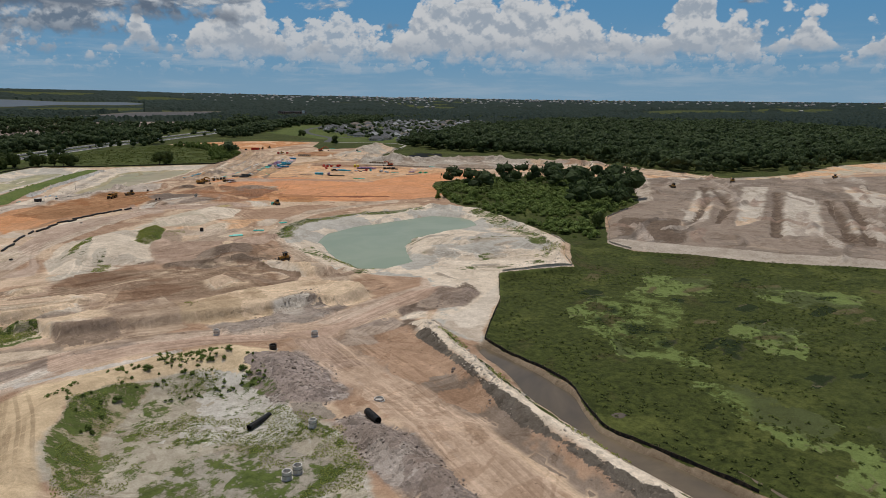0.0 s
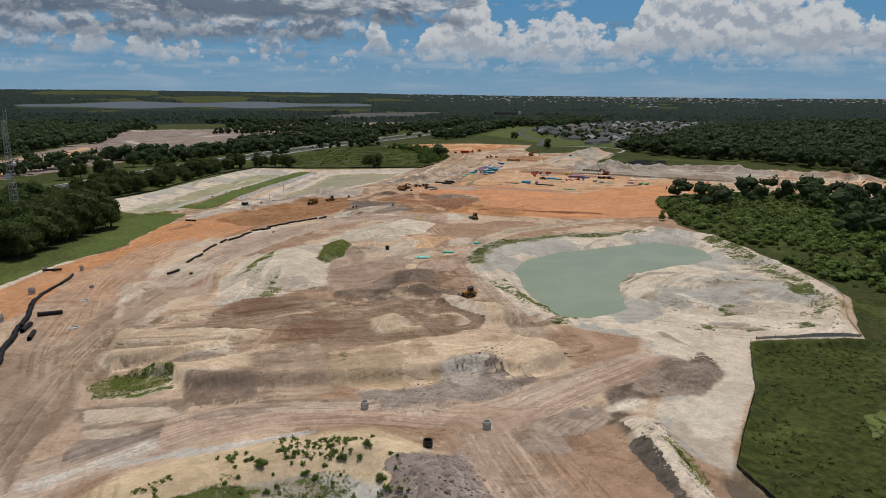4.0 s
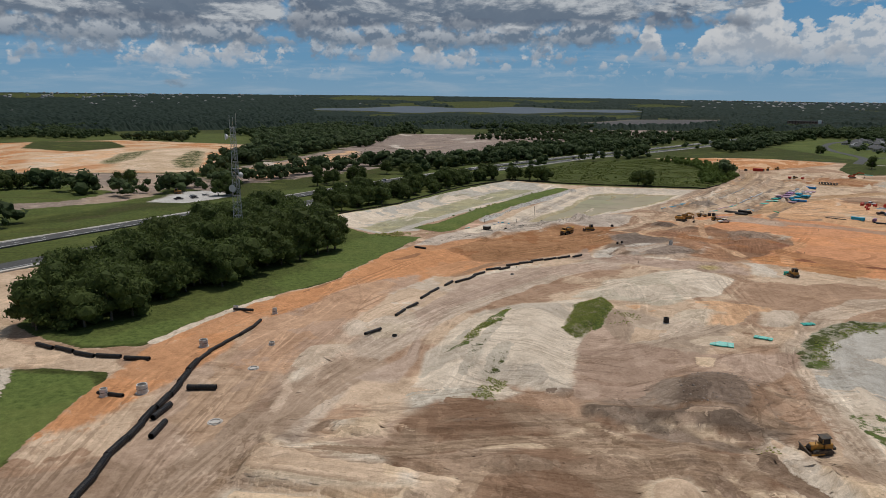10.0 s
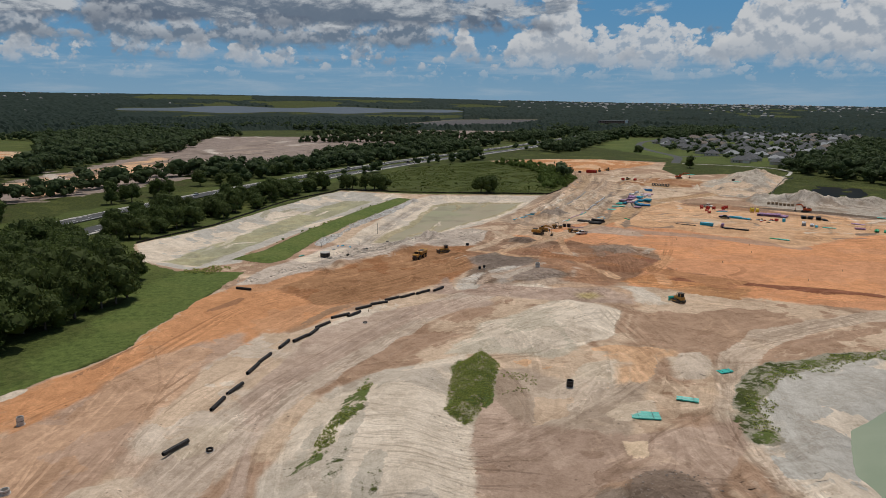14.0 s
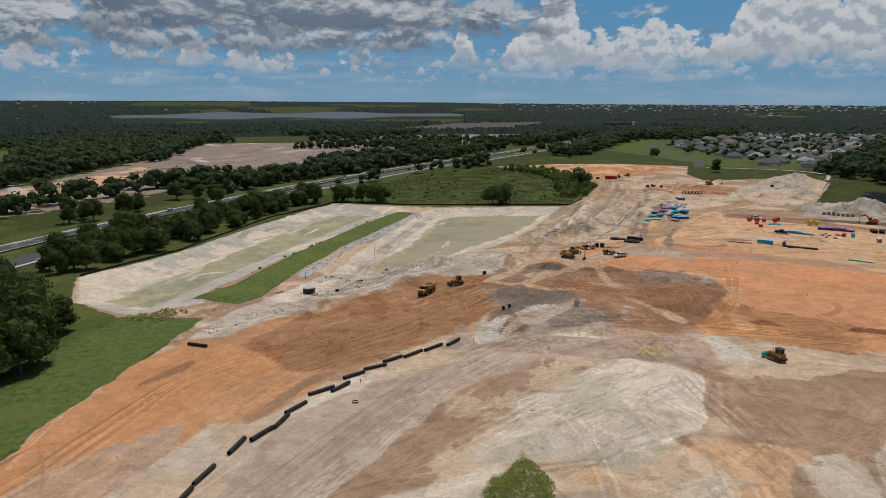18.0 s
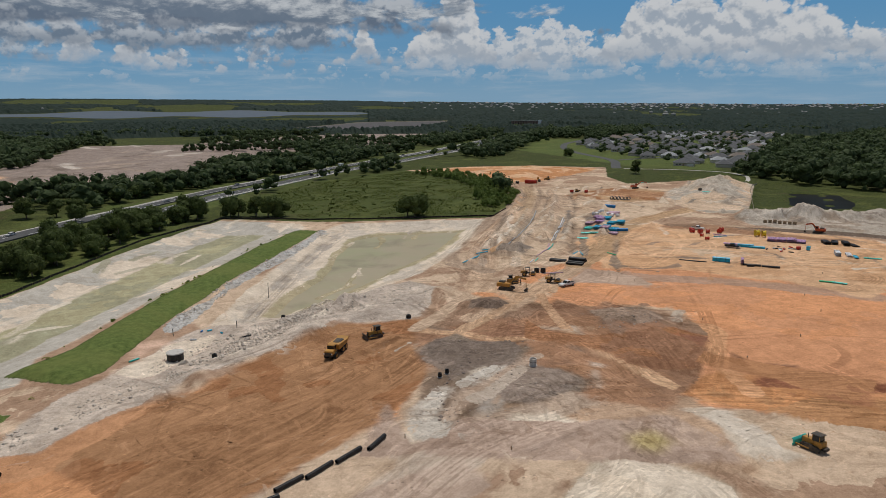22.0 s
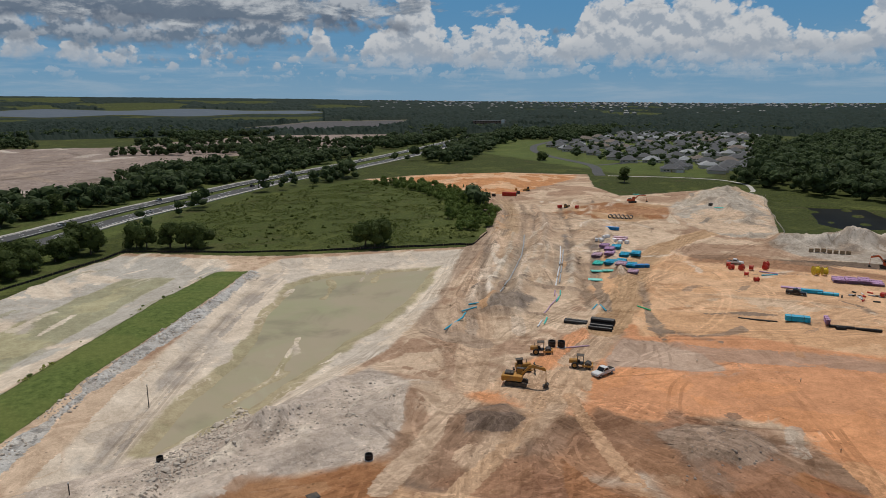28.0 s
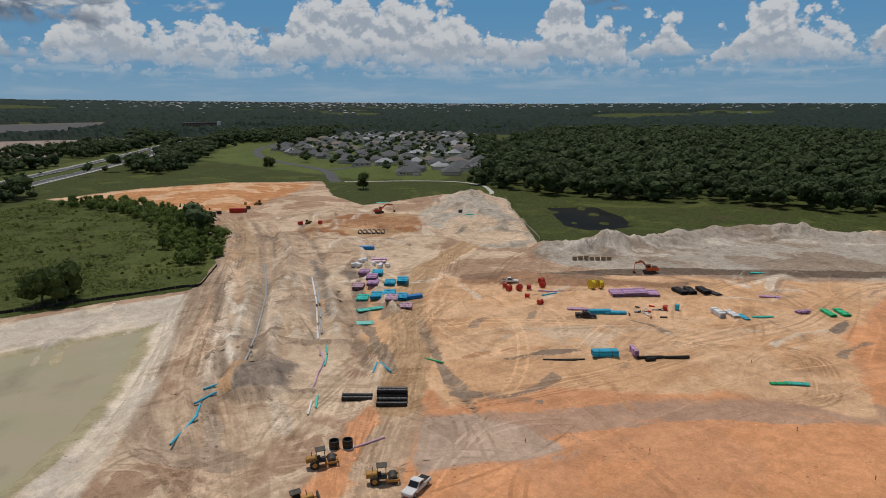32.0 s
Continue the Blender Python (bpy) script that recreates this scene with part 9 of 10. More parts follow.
PAINTS = [(M_WHITE, "white"), (M_CARDARK, "black"), (M_CARGREY, "grey"), (M_CARRED, "red")]
rng = np.random.default_rng(29)
for line, ways in ((HWY_N, ((0.22, 2), (0.30, -2), (0.367, 2), (0.418, -2), (0.50, 2), (0.512, 2), (0.60, -2), (0.70, 2), (0.79, -2))), (HWY_S, ((0.25, -2), (0.33, 2), (0.395, 2), (0.465, -2), (0.488, 2), (0.55, -2), (0.66, 2), (0.74, -2)))):
    for k, (share, side) in enumerate(ways):
        x, y, a = on_road(line, share, side)
        paint, word = PAINTS[rng.integers(4)]
        if k in (5, 7):
            box_truck(x, y, a, 0.56, "white box truck on the highway")
        else:
            car(x, y, a + (180 if line is HWY_N else 0), paint, f"{word} car on the highway", 0.56, 1.45 if k % 3 else 1.75)


# ---- pipes, manholes and stores ----
def pipe(x, y, length, turn, dia, mat, label, name="pipe", ribs=0, group="", lift=0.0):
    h = length / 2
    root = part(name, ring((-h, 0, dia / 2), (h, 0, dia / 2), dia / 2, dia * 0.06, 14, None, ribs), mat)
    root.matrix_world = at(x, y, turn, lift - 0.02)
    return tagged(root, label, "pipe", group)


DRAIN = "black corrugated plastic drain pipe lying on sand"
RUN = [(-47, 103), (-49, 112), (-48.5, 121), (-49.1, 135.3), (-50.4, 146.0), (-50.9, 158.8), (-51.4, 172.6), (-53.5, 191.3), (-53.0, 198), (-50.3, 205.2), (-48.6, 214.5), (-48.3, 221)]
cum = np.r_[0, np.cumsum(np.hypot(*np.diff(np.array(RUN), axis=0).T))]
rng = np.random.default_rng(37)
s = 0.0
while s < cum[-1] - 6:
    a = [float(np.interp(s, cum, [p[i] for p in RUN])) for i in (0, 1)]
    b = [float(np.interp(s + 6.1, cum, [p[i] for p in RUN])) for i in (0, 1)]
    turn = math.degrees(math.atan2(b[1] - a[1], b[0] - a[0])) + rng.normal() * 2.2
    off = rng.normal() * 0.25
    pipe((a[0] + b[0]) / 2 + off, (a[1] + b[1]) / 2, 6.1, turn, 1.25 if s < 85 else 0.85, M_BLACK, DRAIN, "drain_pipe", 14, "row of black drain pipes")
    s += 6.25
for x, y, ln, a in ((0.7, 265.2, 5.8, 68), (4.7, 268.9, 5.6, 51), (8.0, 273.6, 5.8, 65), (10.6, 279.1, 5.8, 48), (15.7, 286.3, 6.1, 31), (19.7, 287.6, 5.6, 47), (22.9, 293.7, 5.6, 32), (27.9, 297.6, 5.6, 21), (32.4, 301.7, 5.5, 32),
                    (37.6, 304.3, 6.0, 37), (43.1, 307.5, 6.0, 36), (48.7, 310.5, 5.6, 47), (-3.5, 256.0, 6.0, 66), (-5.8, 249.4, 6.0, 70), (-8.6, 238.0, 6.0, 64), (-11.2, 230.4, 6.0, 72), (-16, 212, 5.6, 53)):
    pipe(x, y, ln, a, 0.8, M_BLACK, DRAIN, "drain_pipe", 12, "curved row of black drain pipes")
for x, y, ln, a in ((-94.8, 197.5, 6.2, -24), (-88.6, 195.6, 6.2, -22), (-82.1, 193.0, 6.2, -18), (-75.6, 192.1, 6.2, -4), (-68.0, 190.7, 6.2, -3)):
    pipe(x, y, ln, a, 1.0, M_BLACK, "black corrugated plastic drain pipe at the site gate", "drain_pipe", 12, "drain pipes at the gate")
for x, y, ln, a, d in ((-46.2, 175.4, 6.1, 4, 1.2), (-49.4, 163.9, 6.1, 84, 1.2), (-46.6, 156.6, 6.1, 92, 1.1), (-56.3, 229.4, 6, -8, 0.8), (-63.6, 171.0, 6.1, -10, 0.8), (17.8, 41.1, 6.0, 30, 1.1), (34.7, 27.9, 4.6, -94, 1.4), (-14.1, 320.9, 5.5, -30, 0.8)):
    pipe(x, y, ln, a, d, M_BLACK, DRAIN, "drain_pipe", 12, "loose drain pipes")
for x, y, ln, a, d in ((147.6, 429.2, 6.2, -45, 1.0), (146.6, 428.1, 6.2, -45, 1.0), (154.4, 426.0, 6.2, -45, 1.1), (153.3, 424.8, 6.2, -45, 1.1), (152.2, 423.6, 6.2, -45, 1.1), (151.0, 422.2, 6.2, -45, 1.1), (149.8, 421.0, 6.2, -45, 1.0), (194.0, 411.9, 8.0, -47, 0.4),
                       (196.2, 409.9, 6.0, -43, 0.4), (209.9, 397.4, 6.1, -42, 0.8), (214.6, 393.2, 6.1, -42, 0.8), (208.6, 396.6, 2.5, -30, 0.9)):
    pipe(x, y, ln, a, d, M_BLACK, "black corrugated plastic drain pipe stored in the yard", "drain_pipe", 12, "drain pipes in the yard")
for dx, dz in ((0.55, 0.95), (1.65, 0.95)):
    pipe(152.75 + dx * 0.7 - 0.7, 424.2 + dx * 0.7 - 0.7, 6.2, -45, 1.1, M_BLACK, "black corrugated plastic drain pipe on top of a stack", "drain_pipe", 12, "drain pipes in the yard", dz)


def bundle(x, y, turn, cols, rows, length, dia, mat, label):
    """A strapped stack of pipes on timber bearers."""
    root = new("pipe_bundle")
    for s in (-1, 1):
        part("bearer", box((s * length * 0.3, 0, 0.06), (0.12, cols * dia + 0.2, 0.12)), M_WOOD, root)
        part("strap", box((s * length * 0.25, 0, 0.12 + rows * dia / 2), (0.06, cols * dia + 0.03, rows * dia + 0.03)), M_BLACK, root)
    shared = None
    for r in range(rows):
        for c in range(cols):
            if shared is None:
                p = part("pipe", ring((-length / 2, 0, 0), (length / 2, 0, 0), dia / 2, dia * 0.08, 8), mat, root)
                shared = p.data
            else:
                p = new("pipe", shared)
                p.parent = root
            p.location = (0.06 * math.sin(7 * c + 3 * r), (c - (cols - 1) / 2) * dia, 0.12 + dia / 2 + r * dia)
    root.matrix_world = at(x, y, turn)
    return tagged(root, label, "pipe bundle", "pipe stacks in the yard")


def words(mat):
    return {"blue_plastic": "bright blue", "deep_blue_plastic": "deep blue", "turquoise_plastic": "turquoise", "green_plastic": "bright green", "purple_plastic": "purple", "faded_pink_plastic": "faded pink", "white_plastic": "white"}[mat.name]


STACKS = [(202.8, 405.3, -43, 6, 4, M_BLUE, 6.1), (208.9, 401.2, 48, 3, 4, M_PURPLE, 4.5), (252.8, 432.8, 45, 6, 4, M_PURPLE, 6.1), (255.6, 430.2, 45, 6, 3, M_PURPLE, 6.1), (258.4, 427.6, 45, 6, 3, M_PURPLE, 6.1), (261, 425, 45, 5, 2, M_PURPLE, 6.1),
          (254.4, 400.8, 50, 5, 4, M_WHITEP, 6.1), (257.0, 398.0, 50, 5, 2, M_WHITEP, 6.1), (256.8, 394.6, 50, 4, 1, M_BLUE, 5.0), (232.2, 425.6, -42, 5, 3, M_BLUE, 6.1), (235.0, 422.2, -48, 5, 2, M_BLUE, 6.1), (230.8, 432.2, -50, 5, 1, M_PURPLE, 6.1),
          (283.1, 397.3, -62, 5, 1, M_PURPLE, 6.1), (272.6, 384.2, -30, 4, 2, M_PURPLE, 4.6), (277.4, 379.0, 44, 5, 2, M_GREEN, 6.1), (280.6, 376.4, 44, 6, 2, M_GREEN, 6.1),
          (240.3, 542.0, -45, 6, 4, M_DEEPBLUE, 6.1), (231.5, 523.5, -42, 7, 2, M_PINK, 6.1), (228.0, 520.0, -42, 6, 2, M_PINK, 6.1), (212.4, 508.6, 45, 5, 4, M_PURPLE, 5.0), (215.8, 505.4, 45, 6, 4, M_BLUE, 6.1), (207.5, 498.2, 45, 6, 4, M_PURPLE, 6.1), (201.2, 497.4, 45, 6, 4, M_PINK, 6.1),
          (204.6, 494.0, 45, 6, 3, M_PURPLE, 6.1), (210.6, 492.6, 45, 6, 4, M_BLUE, 6.1), (213.6, 489.6, 45, 6, 4, M_BLUE, 6.1), (197.0, 483.0, 45, 6, 4, M_BLUE, 6.1), (199.8, 480.2, 45, 6, 4, M_BLUE, 6.1), (202.4, 477.6, 45, 6, 4, M_BLUE, 6.1),
          (204.6, 475.0, -20, 6, 3, M_DEEPBLUE, 6.1), (194.0, 486.2, 45, 5, 2, M_CYAN, 6.1), (193.8, 472.0, 45, 5, 2, M_PINK, 6.1), (197.0, 469.4, 45, 5, 2, M_PINK, 5.0), (187.2, 475.4, -25, 7, 1, M_CYAN, 6.1), (190.4, 473.2, -25, 6, 1, M_CYAN, 6.1), (180.2, 466.6, -35, 8, 1, M_CYAN, 6.1),
          (71.8, 210.9, -18, 9, 1, M_CYAN, 5.6), (84.0, 216.4, -30, 5, 1, M_CYAN, 4.4), (100.5, 229.0, 10, 5, 1, M_CYAN, 3.6), (218.1, 367.5, -55, 4, 1, M_CYAN, 5.0), (215.8, 370.0, -45, 3, 1, M_GREEN, 4.6), (261.1, 391.0, -42, 3, 1, M_CYAN, 6.0),
          (311, 412, -50, 4, 1, M_CYAN, 5.0), (322, 560, -40, 5, 1, M_CYAN, 6.0), (330, 640, -40, 6, 1, M_CYAN, 6.0)]
for x, y, a, cols, rows, mat, ln in STACKS:
    if a == 45:  # the wide stacks stand side by side
        cols, rows = 10, min(rows, 3)
    bundle(x, y, a, cols, rows, ln, 0.36, mat, f"strapped stack of {words(mat)} plastic pipes on sand" if rows > 1 else f"loose row of {words(mat)} plastic pipes on sand")
for k, (x, y) in enumerate(((271.2, 417.4), (273.6, 414.2), (268.8, 419.6), (275.2, 411.8))):
    bundle(x, y, 46 + 6 * k, 6, 3 if k < 3 else 1, 6.1, 0.40, M_BLACK, "stack of black plastic pipes on sand")
LOOSE = "single plastic pipe laid out along a trench line"
for x, y, ln, a, mat in ((129.0, 453.6, 6.0, 6, M_BLUE), (124.4, 449.2, 6.0, 20, M_BLUE), (121.0, 445.6, 6.1, 55, M_BLUE), (117.4, 440.7, 6.0, 42, M_BLUE), (113.1, 437.1, 6.0, 43, M_BLUE), (160.3, 439.0, 6.1, 42, M_BLUE), (162.3, 437.6, 6.1, -108, M_BLUE),
                         (172.9, 432.5, 5.0, -79, M_GREEN), (137.0, 412.1, 6.2, -8, M_PINK), (157.5, 456.8, 6.1, -123, M_PINK), (155.6, 452.6, 6.1, -121, M_PINK), (151.9, 448.1, 6.0, 46, M_PINK), (147.8, 443.9, 6.1, 49, M_PINK), (144.1, 440.0, 6.0, 43, M_PINK), (137.5, 431.5, 6.1, 49, M_WHITEP),
                         (140.2, 433.0, 6.1, 52, M_CYAN), (154.6, 450.2, 6.0, 50, M_CYAN), (159, 456, 6.0, 58, M_CYAN), (240, 450, 6.0, -60, M_PURPLE), (238, 447.6, 6.0, -15, M_BLUE)):
    pipe(x, y, ln, a, 0.42, mat, LOOSE, "plastic_pipe", 0, "pipes along the trench")
for line, mat in (([(197, 549), (186.3, 530), (175, 511), (161.4, 491.3), (150.4, 475.4), (139.6, 461.6)], M_GALV), ([(198.9, 520.7), (182.5, 494.3), (163.2, 465.7)], M_WHITEP), ([(195.5, 513), (180, 489), (166, 468)], M_GALV)):
    for (ax, ay), (bx, by) in zip(line, line[1:]):
        total = math.hypot(bx - ax, by - ay)
        k = max(1, round(total / 6.1))
        for i in range(k):
            t = (i + 0.5) / k
            pipe(ax + (bx - ax) * t, ay + (by - ay) * t, total / k - 0.1, math.degrees(math.atan2(by - ay, bx - ax)), 0.5, mat, "grey plastic pipe laid in an open trench", "plastic_pipe", 0, "pipes in the trench")


def manhole(x, y, dia, high, label, black=False):
    root = new("manhole")
    part("riser", ring((0, 0, -0.3), (0, 0, high), dia / 2, dia * 0.09, 20), M_CONC if not black else M_BLACK, root)
    part("base_slab", rod((0, 0, -0.3), (0, 0, 0.12), dia * 0.62, 20), M_CONC, root)
    part("joint", ring((0, 0, high * 0.52), (0, 0, high * 0.58), dia / 2 * 1.02, dia * 0.05, 20), M_STEEL, root)
    root.matrix_world = at(x, y)
    return tagged(root, label, "manhole", "concrete manholes")


CONCRETE = "pale concrete manhole riser standing on graded sand"
for x, y, d, h in ((25.6, 91.0, 1.5, 1.4), (45.2, 75.6, 1.6, 1.4), (24.7, 32.5, 1.5, 1.3), (14.4, 20.1, 1.6, 1.4), (16.6, 20.9, 1.6, 1.4), (39.6, 34, 1.9, 0.5), (-57.8, 172.9, 2.2, 1.9), (-56.3, 201.0, 2.0, 1.8), (-64.8, 170.7, 1.5, 1.7), (-46.9, 228.5, 1.3, 1.7),
                   (-40.0, 203.4, 1.4, 0.8), (-58.8, 230.2, 1.4, 1.6), (90.4, 333.6, 1.6, 1.7)):
    manhole(x, y, d, h, CONCRETE)
for x, y, d in ((-37.7, 160.9, 2.3), (-39.4, 187.8, 2.1)):
    manhole(x, y, d, 0.3, "low concrete manhole ring set flush in graded sand")
for x, y, d, h in ((32.6, 71.2, 1.7, 1.3), (61.9, 226.0, 1.5, 1.5), (22.0, 362.8, 1.2, 1.1), (131.4, 415.0, 1.8, 1.6), (133.0, 413.2, 1.8, 1.6), (68.6, 335.0, 0.9, 1.0), (70.6, 336.0, 0.9, 1.0), (41.0, 393.5, 1.2, 0.9), (74.0, 379.0, 1.4, 1.0), (-10.4, 212.0, 1.3, 0.5), (22.2, 279.6, 1.2, 0.3)):
    manhole(x, y, d, h, "black plastic drum standing on sand", True)


def tank(x, y):
    root = new("catch_basin")
    part("wall", ring((0, 0, -0.2), (0, 0, 1.7), 1.9, 0.25, 24), M_BLACK, root)
    part("lid", rod((0, 0, 1.7), (0, 0, 1.95), 2.0, 24), M_CONC, root, "pale concrete lid")
    root.matrix_world = at(x, y)
    return tagged(root, "round black catch basin with a pale concrete lid", "catch basin")


tank(13.2, 366.9)
for (x, y), a, ln, mat, word in zip([(21, 386), (19, 386), (30, 378), (4, 369), (24, 383), (17, 380)], (20, 70, 15, 40, 120, 160), (1.2, 0.9, 2.4, 2.6, 0.8, 1.6), (M_BLUE, M_DEEPBLUE, M_BLACK, M_CYAN, M_BLUE, M_WHITEP), ("bright blue", "deep blue", "black", "turquoise", "bright blue", "white")):
    pipe(x, y, ln, a, 0.45, mat, f"short {word} plastic pipe piece lying on pale sand", "pipe_piece", 0, "pipe pieces by the catch basin")


def spool(x, y, turn, mat, r, wide, label):
    root = new("cable_drum")
    for s in (-1, 1):
        flange = part("flange", ring((0, s * wide / 2 - 0.06, r), (0, s * wide / 2 + 0.06, r), r, r * 0.22, 20), mat, root)
        bm = bmesh.new()
        for k in range(3):
            a = math.pi * k / 3
            rod((-r * 0.85 * math.cos(a), s * wide / 2, r - r * 0.85 * math.sin(a)), (r * 0.85 * math.cos(a), s * wide / 2, r + r * 0.85 * math.sin(a)), 0.06, 6, bm)
        part("spokes", bm, mat, flange)
    part("core", rod((0, -wide / 2, r), (0, wide / 2, r), r * 0.72, 18), mat, root)
    root.matrix_world = at(x, y, turn)
    return tagged(root, label, "cable drum", "cable drums")


for k, (x, y) in enumerate(((234.7, 463.2), (232.6, 459.7), (235.3, 457.6), (238.0, 455.8), (247.2, 457.8), (243.2, 454.3), (230.4, 450.5), (227.3, 443.1))):
    spool(x, y, 40 + 35 * (k % 3), M_RED, 1.05 if k < 6 else 0.8, 1.3, "red steel drum wound with red conduit")
spool(253.0, 441.8, 70, M_YELSPOOL, 1.6, 1.6, "large yellow drum wound with yellow conduit")
spool(255.2, 440.2, 60, M_YELSPOOL, 1.5, 1.4, "large yellow drum wound with yellow conduit")


def container(x, y, turn):
    root = new("shipping_container")
    part("body", box((0, 0, 1.3), (9.0, 2.6, 2.6), 0.06), M_RED, root)
    bm = bmesh.new()
    for k in range(24):
        for s in (-1, 1):
            box((-4.3 + k * 8.6 / 23, s * 1.32, 1.3), (0.14, 0.06, 2.2), bm=bm)
    part("corrugation", bm, M_RED, root)
    part("door", box((4.52, 0, 1.3), (0.06, 2.3, 2.3), 0.01), M_STEEL, root)
    root.matrix_world = at(x, y, turn)
    return tagged(root, "red steel storage container on pale sand", "container")


container(250.8, 667, -42)


def culverts(x, y, turn):
    for k in range(6):
        dx, dy = 2.1 * k * math.cos(radians(turn)), 2.1 * k * math.sin(radians(turn))
        pipe(x + dx, y + dy, 2.5, turn + 90, 1.9, M_BLACK, "short black corrugated culvert pipe lying in a row", "culvert_pipe", 0, "concrete culvert pipes")


culverts(260, 571.5, -44)


def pallet(x, y, turn, mat, label, size=(1.2, 1.0, 1.1)):
    root = new("pallet_load")
    bm = bmesh.new()
    for k in range(3):
        box((0, (k - 1) * size[1] * 0.42, 0.07), (size[0], 0.1, 0.14), bm=bm)
    part("pallet", bm, M_WOOD, root)
    part("load", box((0, 0, 0.14 + size[2] / 2), size, 0.05), mat, root)
    root.matrix_world = at(x, y, turn)
    return tagged(root, label, "pallet", "loaded pallets")


rng = np.random.default_rng(43)
for x, y in ((219, 521), (221, 519), (218, 518.4), (223.4, 517), (216.8, 520.6), (221.6, 522), (225, 514.8), (226.8, 512.8), (223.6, 513.6)):
    pallet(x, y, rng.uniform(0, 90), M_WHITEP, "pallet wrapped in white film beside pipe stacks", (1.8, 1.4, 1.2))
for k in range(7):
    pallet(283.6 + 1.6 * k, 469.6 - 1.5 * k, -44, M_WOOD, "timber-crated load on a pallet beside the spoil ridge", (1.6, 1.2, 1.3))
for k in range(16):
    x, y = 241 + rng.normal() * 3.2, 418 + rng.normal() * 3.2
    bm = rod((-rng.uniform(0.4, 1.0), 0, 0.25), (rng.uniform(0.4, 1.0), 0, 0.25), rng.uniform(0.18, 0.35), 10)
    ob = part("pipe_fitting", bm, (M_STEEL, M_WHITEP, M_RED, M_BLACK, M_GALV)[k % 5])
    ob.matrix_world = at(x, y, rng.uniform(0, 180))
    tagged(ob, ("dark iron", "white plastic", "red iron", "black plastic", "grey steel")[k % 5] + " pipe fitting in a loose heap", "pipe fitting", "heap of pipe fittings")
pallet(248.2, 413.8, 20, M_RED, "red generator on a pallet", (1.8, 1.2, 1.2))
pallet(250.8, 411.4, 20, M_BLUE, "blue tank on a pallet", (1.2, 1.2, 1.6))
pallet(323.5, 568.3, 10, M_STEEL, "dark crate on the sand pile", (1.8, 1.4, 1.4))
for k, (x, y) in enumerate(((255, 613), (262, 606), (268, 690), (262, 676), (241, 670))):
    pallet(x, y, 30 * k, (M_RED, M_RED, M_YELLOW, M_STEEL, M_BLACK)[k], ("red pump", "red pump", "yellow pump", "dark steel box", "black tank")[k] + " on a pallet in the trench field", (2.2, 1.5, 1.6))


def stake(x, y, high=0.75):
    root = part("survey_stake", box((0, 0, high / 2), (0.14, 0.14, high), 0.02), M_WOOD)
    part("ribbon", box((0.09, 0, high - 0.15), (0.03, 0.3, 0.14)), M_WHITEP, root)
    root.matrix_world = at(x, y, 20)
    return tagged(root, "timber survey stake with a pale ribbon", "survey stake", "survey stakes")


for x, y in ((169.8, 375.4), (186.7, 345.0), (156.8, 392.6), (224.0, 379.4), (150, 350), (164, 330), (140, 322), (196, 360), (54, 311), (24, 290), (70, 300), (178, 300), (200, 310)):
    stake(x, y)
for x, y, h in ((39, 418.5, 5.0), (12, 385, 2.0), (28, 386, 2.0)):
    post = part("gauge_post", rod((0, 0, -0.6), (0, 0, h), 0.09, 8), M_STEEL)
    part("cap", rod((0, 0, h), (0, 0, h + 0.1), 0.13, 8), M_GALV, post)
    post.matrix_world = at(x, y)
    tagged(post, "thin dark gauge post in a settling basin", "post")


# ---- lattice mast ----
def mast(x, y, high):
    root = new("radio_mast")
    legs = [(0.0, 1.0), (0.866, -0.5), (-0.866, -0.5)]
    size = lambda z: 2.3 - 1.3 * z / high  # noqa: E731
    for lx, ly in legs:
        part("leg", rod((lx * size(0), ly * size(0), 0), (lx * size(high), ly * size(high), high), 0.13, 6, None, 0.09), M_GALV, root)
    step = 2.6
    for k in range(int(high / step)):
        z0, z1 = k * step, (k + 1) * step
        for i in range(3):
            a, b = legs[i], legs[(i + 1) % 3]
            s0, s1 = size(z0), size(z1)
            mx, my, mz = (a[0] + b[0]) / 2 * s1, (a[1] + b[1]) / 2 * s1, z1
            part("brace", rod((a[0] * s0, a[1] * s0, z0), (mx, my, mz), 0.06, 4), M_GALV, root)
            part("brace", rod((b[0] * s0, b[1] * s0, z0), (mx, my, mz), 0.06, 4), M_GALV, root)
            part("girt", rod((a[0] * s1, a[1] * s1, z1), (b[0] * s1, b[1] * s1, z1), 0.05, 4), M_GALV, root)
    for z, a, r in ((46, 200, 1.2), (31, 60, 1.1), (26.5, 250, 1.4)):
        c, s = math.cos(radians(a)), math.sin(radians(a))
        o = size(z) + 1.0
        dish = part("dish", rod((o * c, o * s, z), ((o + 0.9) * c, (o + 0.9) * s, z), r * 0.55, 20, None, r), M_WHITE, root, "white drum dish")
        part("bracket", rod((0.5 * c, 0.5 * s, z), (o * c, o * s, z), 0.08, 6), M_GALV, dish)
    for dx, dy, h in ((1.2, 0.3, 4.5), (-1.2, 0.4, 4.0), (0.2, -1.2, 3.4)):
        ant = part("antenna", rod((dx, dy, high - 1), (dx, dy, high + h), 0.06, 6), M_WHITE, root)
        part("antenna_arm", rod((0, 0, high - 0.8), (dx, dy, high - 0.8), 0.05, 6), M_GALV, ant)
    root.matrix_world = at(x, y, 15)
    return tagged(root, "tall galvanised lattice radio mast with white dishes", "radio mast")


mast(-84.2, 305, 50)


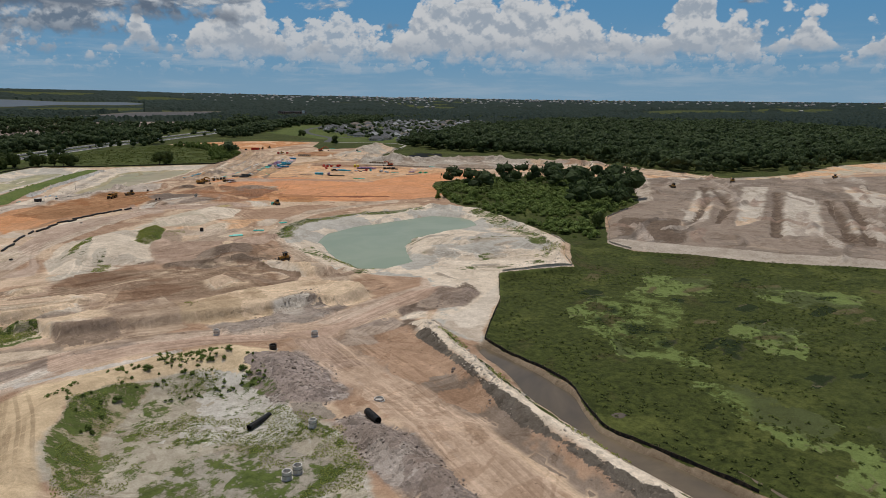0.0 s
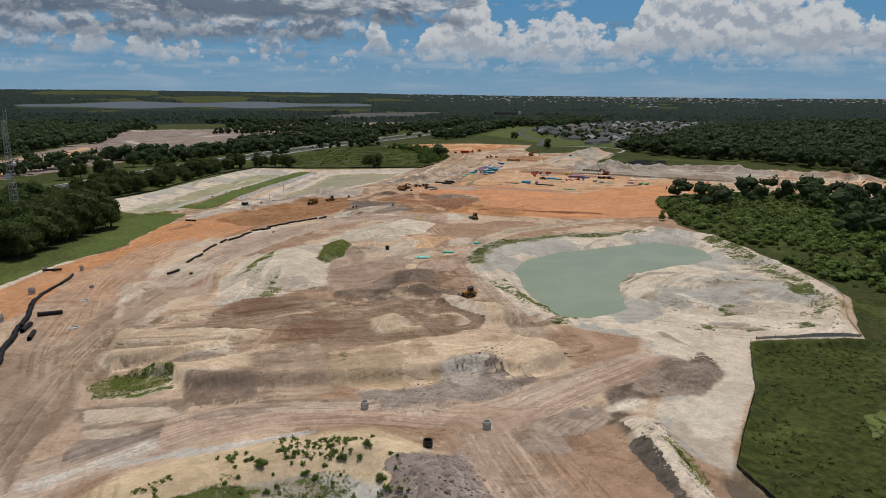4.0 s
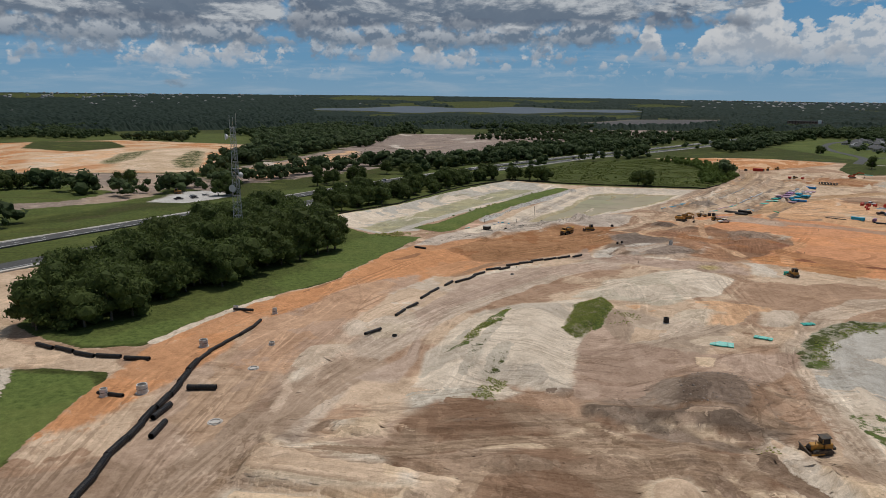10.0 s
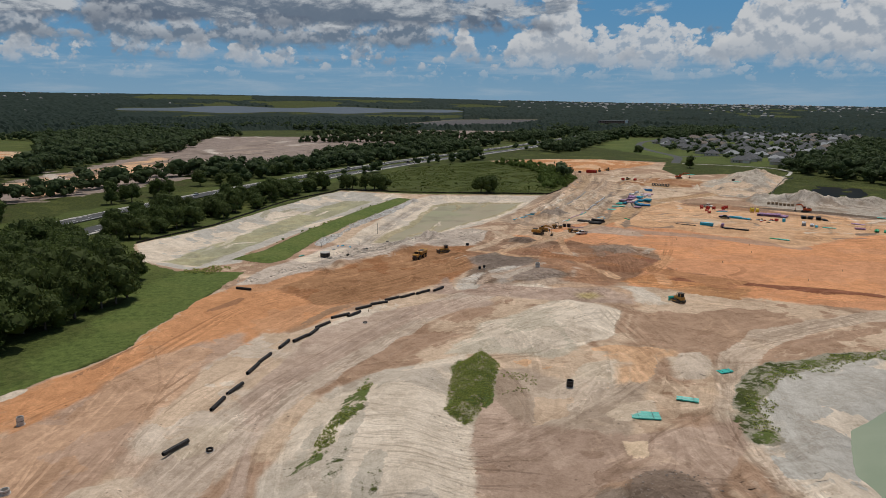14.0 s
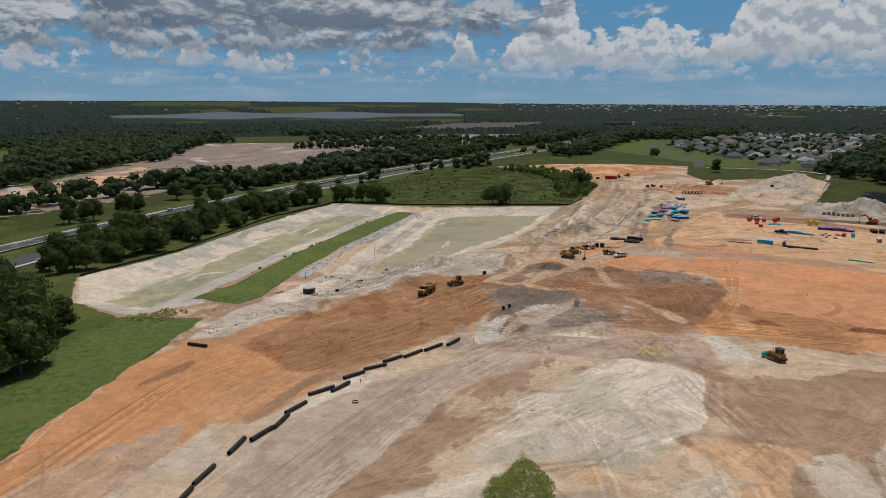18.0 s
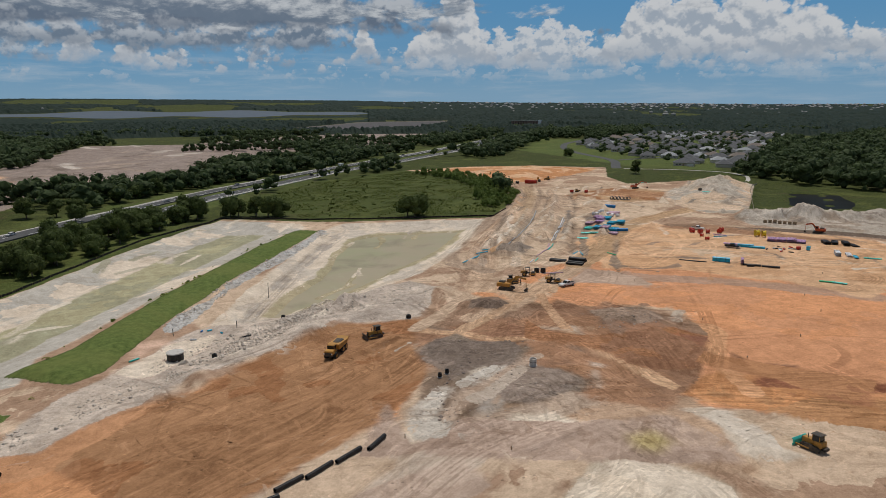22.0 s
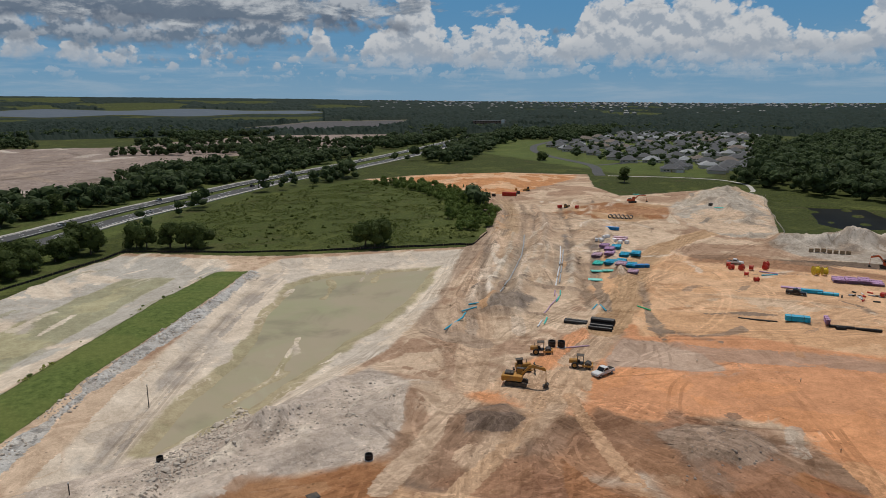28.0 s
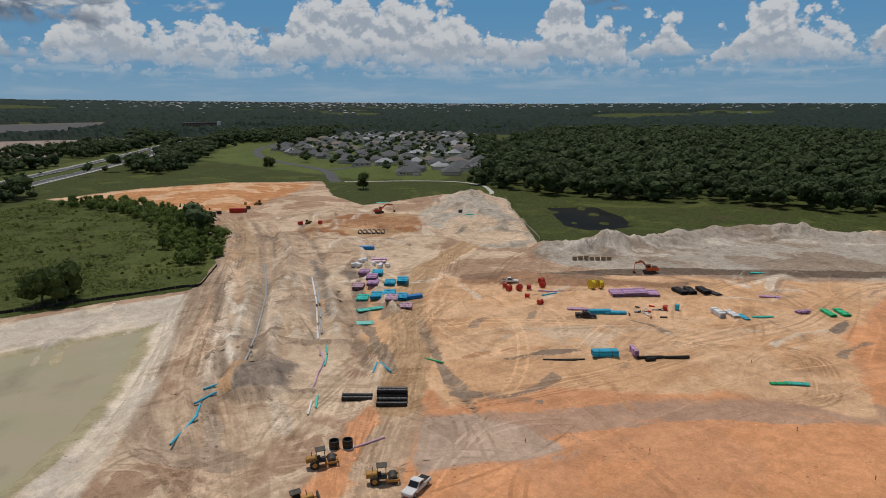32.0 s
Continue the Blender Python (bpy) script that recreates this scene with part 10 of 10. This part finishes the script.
# ---- silt fences ----
def silt_fence(points, high, mat, label):
    root = new("silt_fence")
    p = np.array(points, float)
    d = np.r_[0, np.cumsum(np.hypot(*np.diff(p, axis=0).T))]
    t = np.arange(0, d[-1], 2.5)
    xs, ys = np.interp(t, d, p[:, 0]), np.interp(t, d, p[:, 1])
    bm = bmesh.new()
    rows = []
    for x, y in zip(xs, ys):
        z = ground_z(x, y)
        rows.append([bm.verts.new((x - 0.04, y, z - 0.2)), bm.verts.new((x - 0.03, y, z + high + 0.1 * math.sin(x * 3 + y))), bm.verts.new((x + 0.03, y, z + high + 0.1 * math.sin(x * 3 + y))), bm.verts.new((x + 0.04, y, z - 0.2))])
    for a, b in zip(rows, rows[1:]):
        for i in range(3):
            bm.faces.new((a[i], b[i], b[i + 1], a[i + 1]))
    part("fabric", bm, mat, root)
    mesh = None
    for x, y in zip(xs[::2], ys[::2]):
        if mesh is None:
            st = part("stake", box((0, 0, high / 2), (0.08, 0.08, high + 0.5)), M_WOOD, root)
            mesh = st.data
        else:
            st = new("stake", mesh)
            st.parent = root
        st.location = (x + 0.1, y, ground_z(x, y))
    return tagged(root, label, "silt fence", "silt fences")


silt_fence([(122, 96), (105, 75), (89, 60), (79, 50), (78.5, 39), (78.5, 28), (77.5, 20), (76, 16), (71.5, 8), (68.5, 2), (68.5, -3), (69.5, -10), (70.5, -18), (71.5, -29)], 0.7, M_FENCE, "low black silt fence along the marsh edge")
silt_fence([(194, 100), (197, 114), (220, 134), (244, 157), (274, 169)], 0.7, M_SHEET, "low pale silt fence round the far pad")
silt_fence([(124, 96.5), (152, 91), (160, 103), (178, 121), (184, 136)], 0.7, M_SHEET, "low pale silt fence on the pond bank")
silt_fence([(401, 603), (386, 590), (366, 571), (336, 536), (311, 507), (289, 492), (320, 475), (376, 464)], 0.8, M_SHEET, "low pale silt fence along the small marsh")
silt_fence([(-66, 405), (-40, 443), (-6, 530), (21, 565), (28, 578), (68, 560), (100, 549), (166, 537), (184, 560)], 0.8, M_FENCE, "low black silt fence along the field")
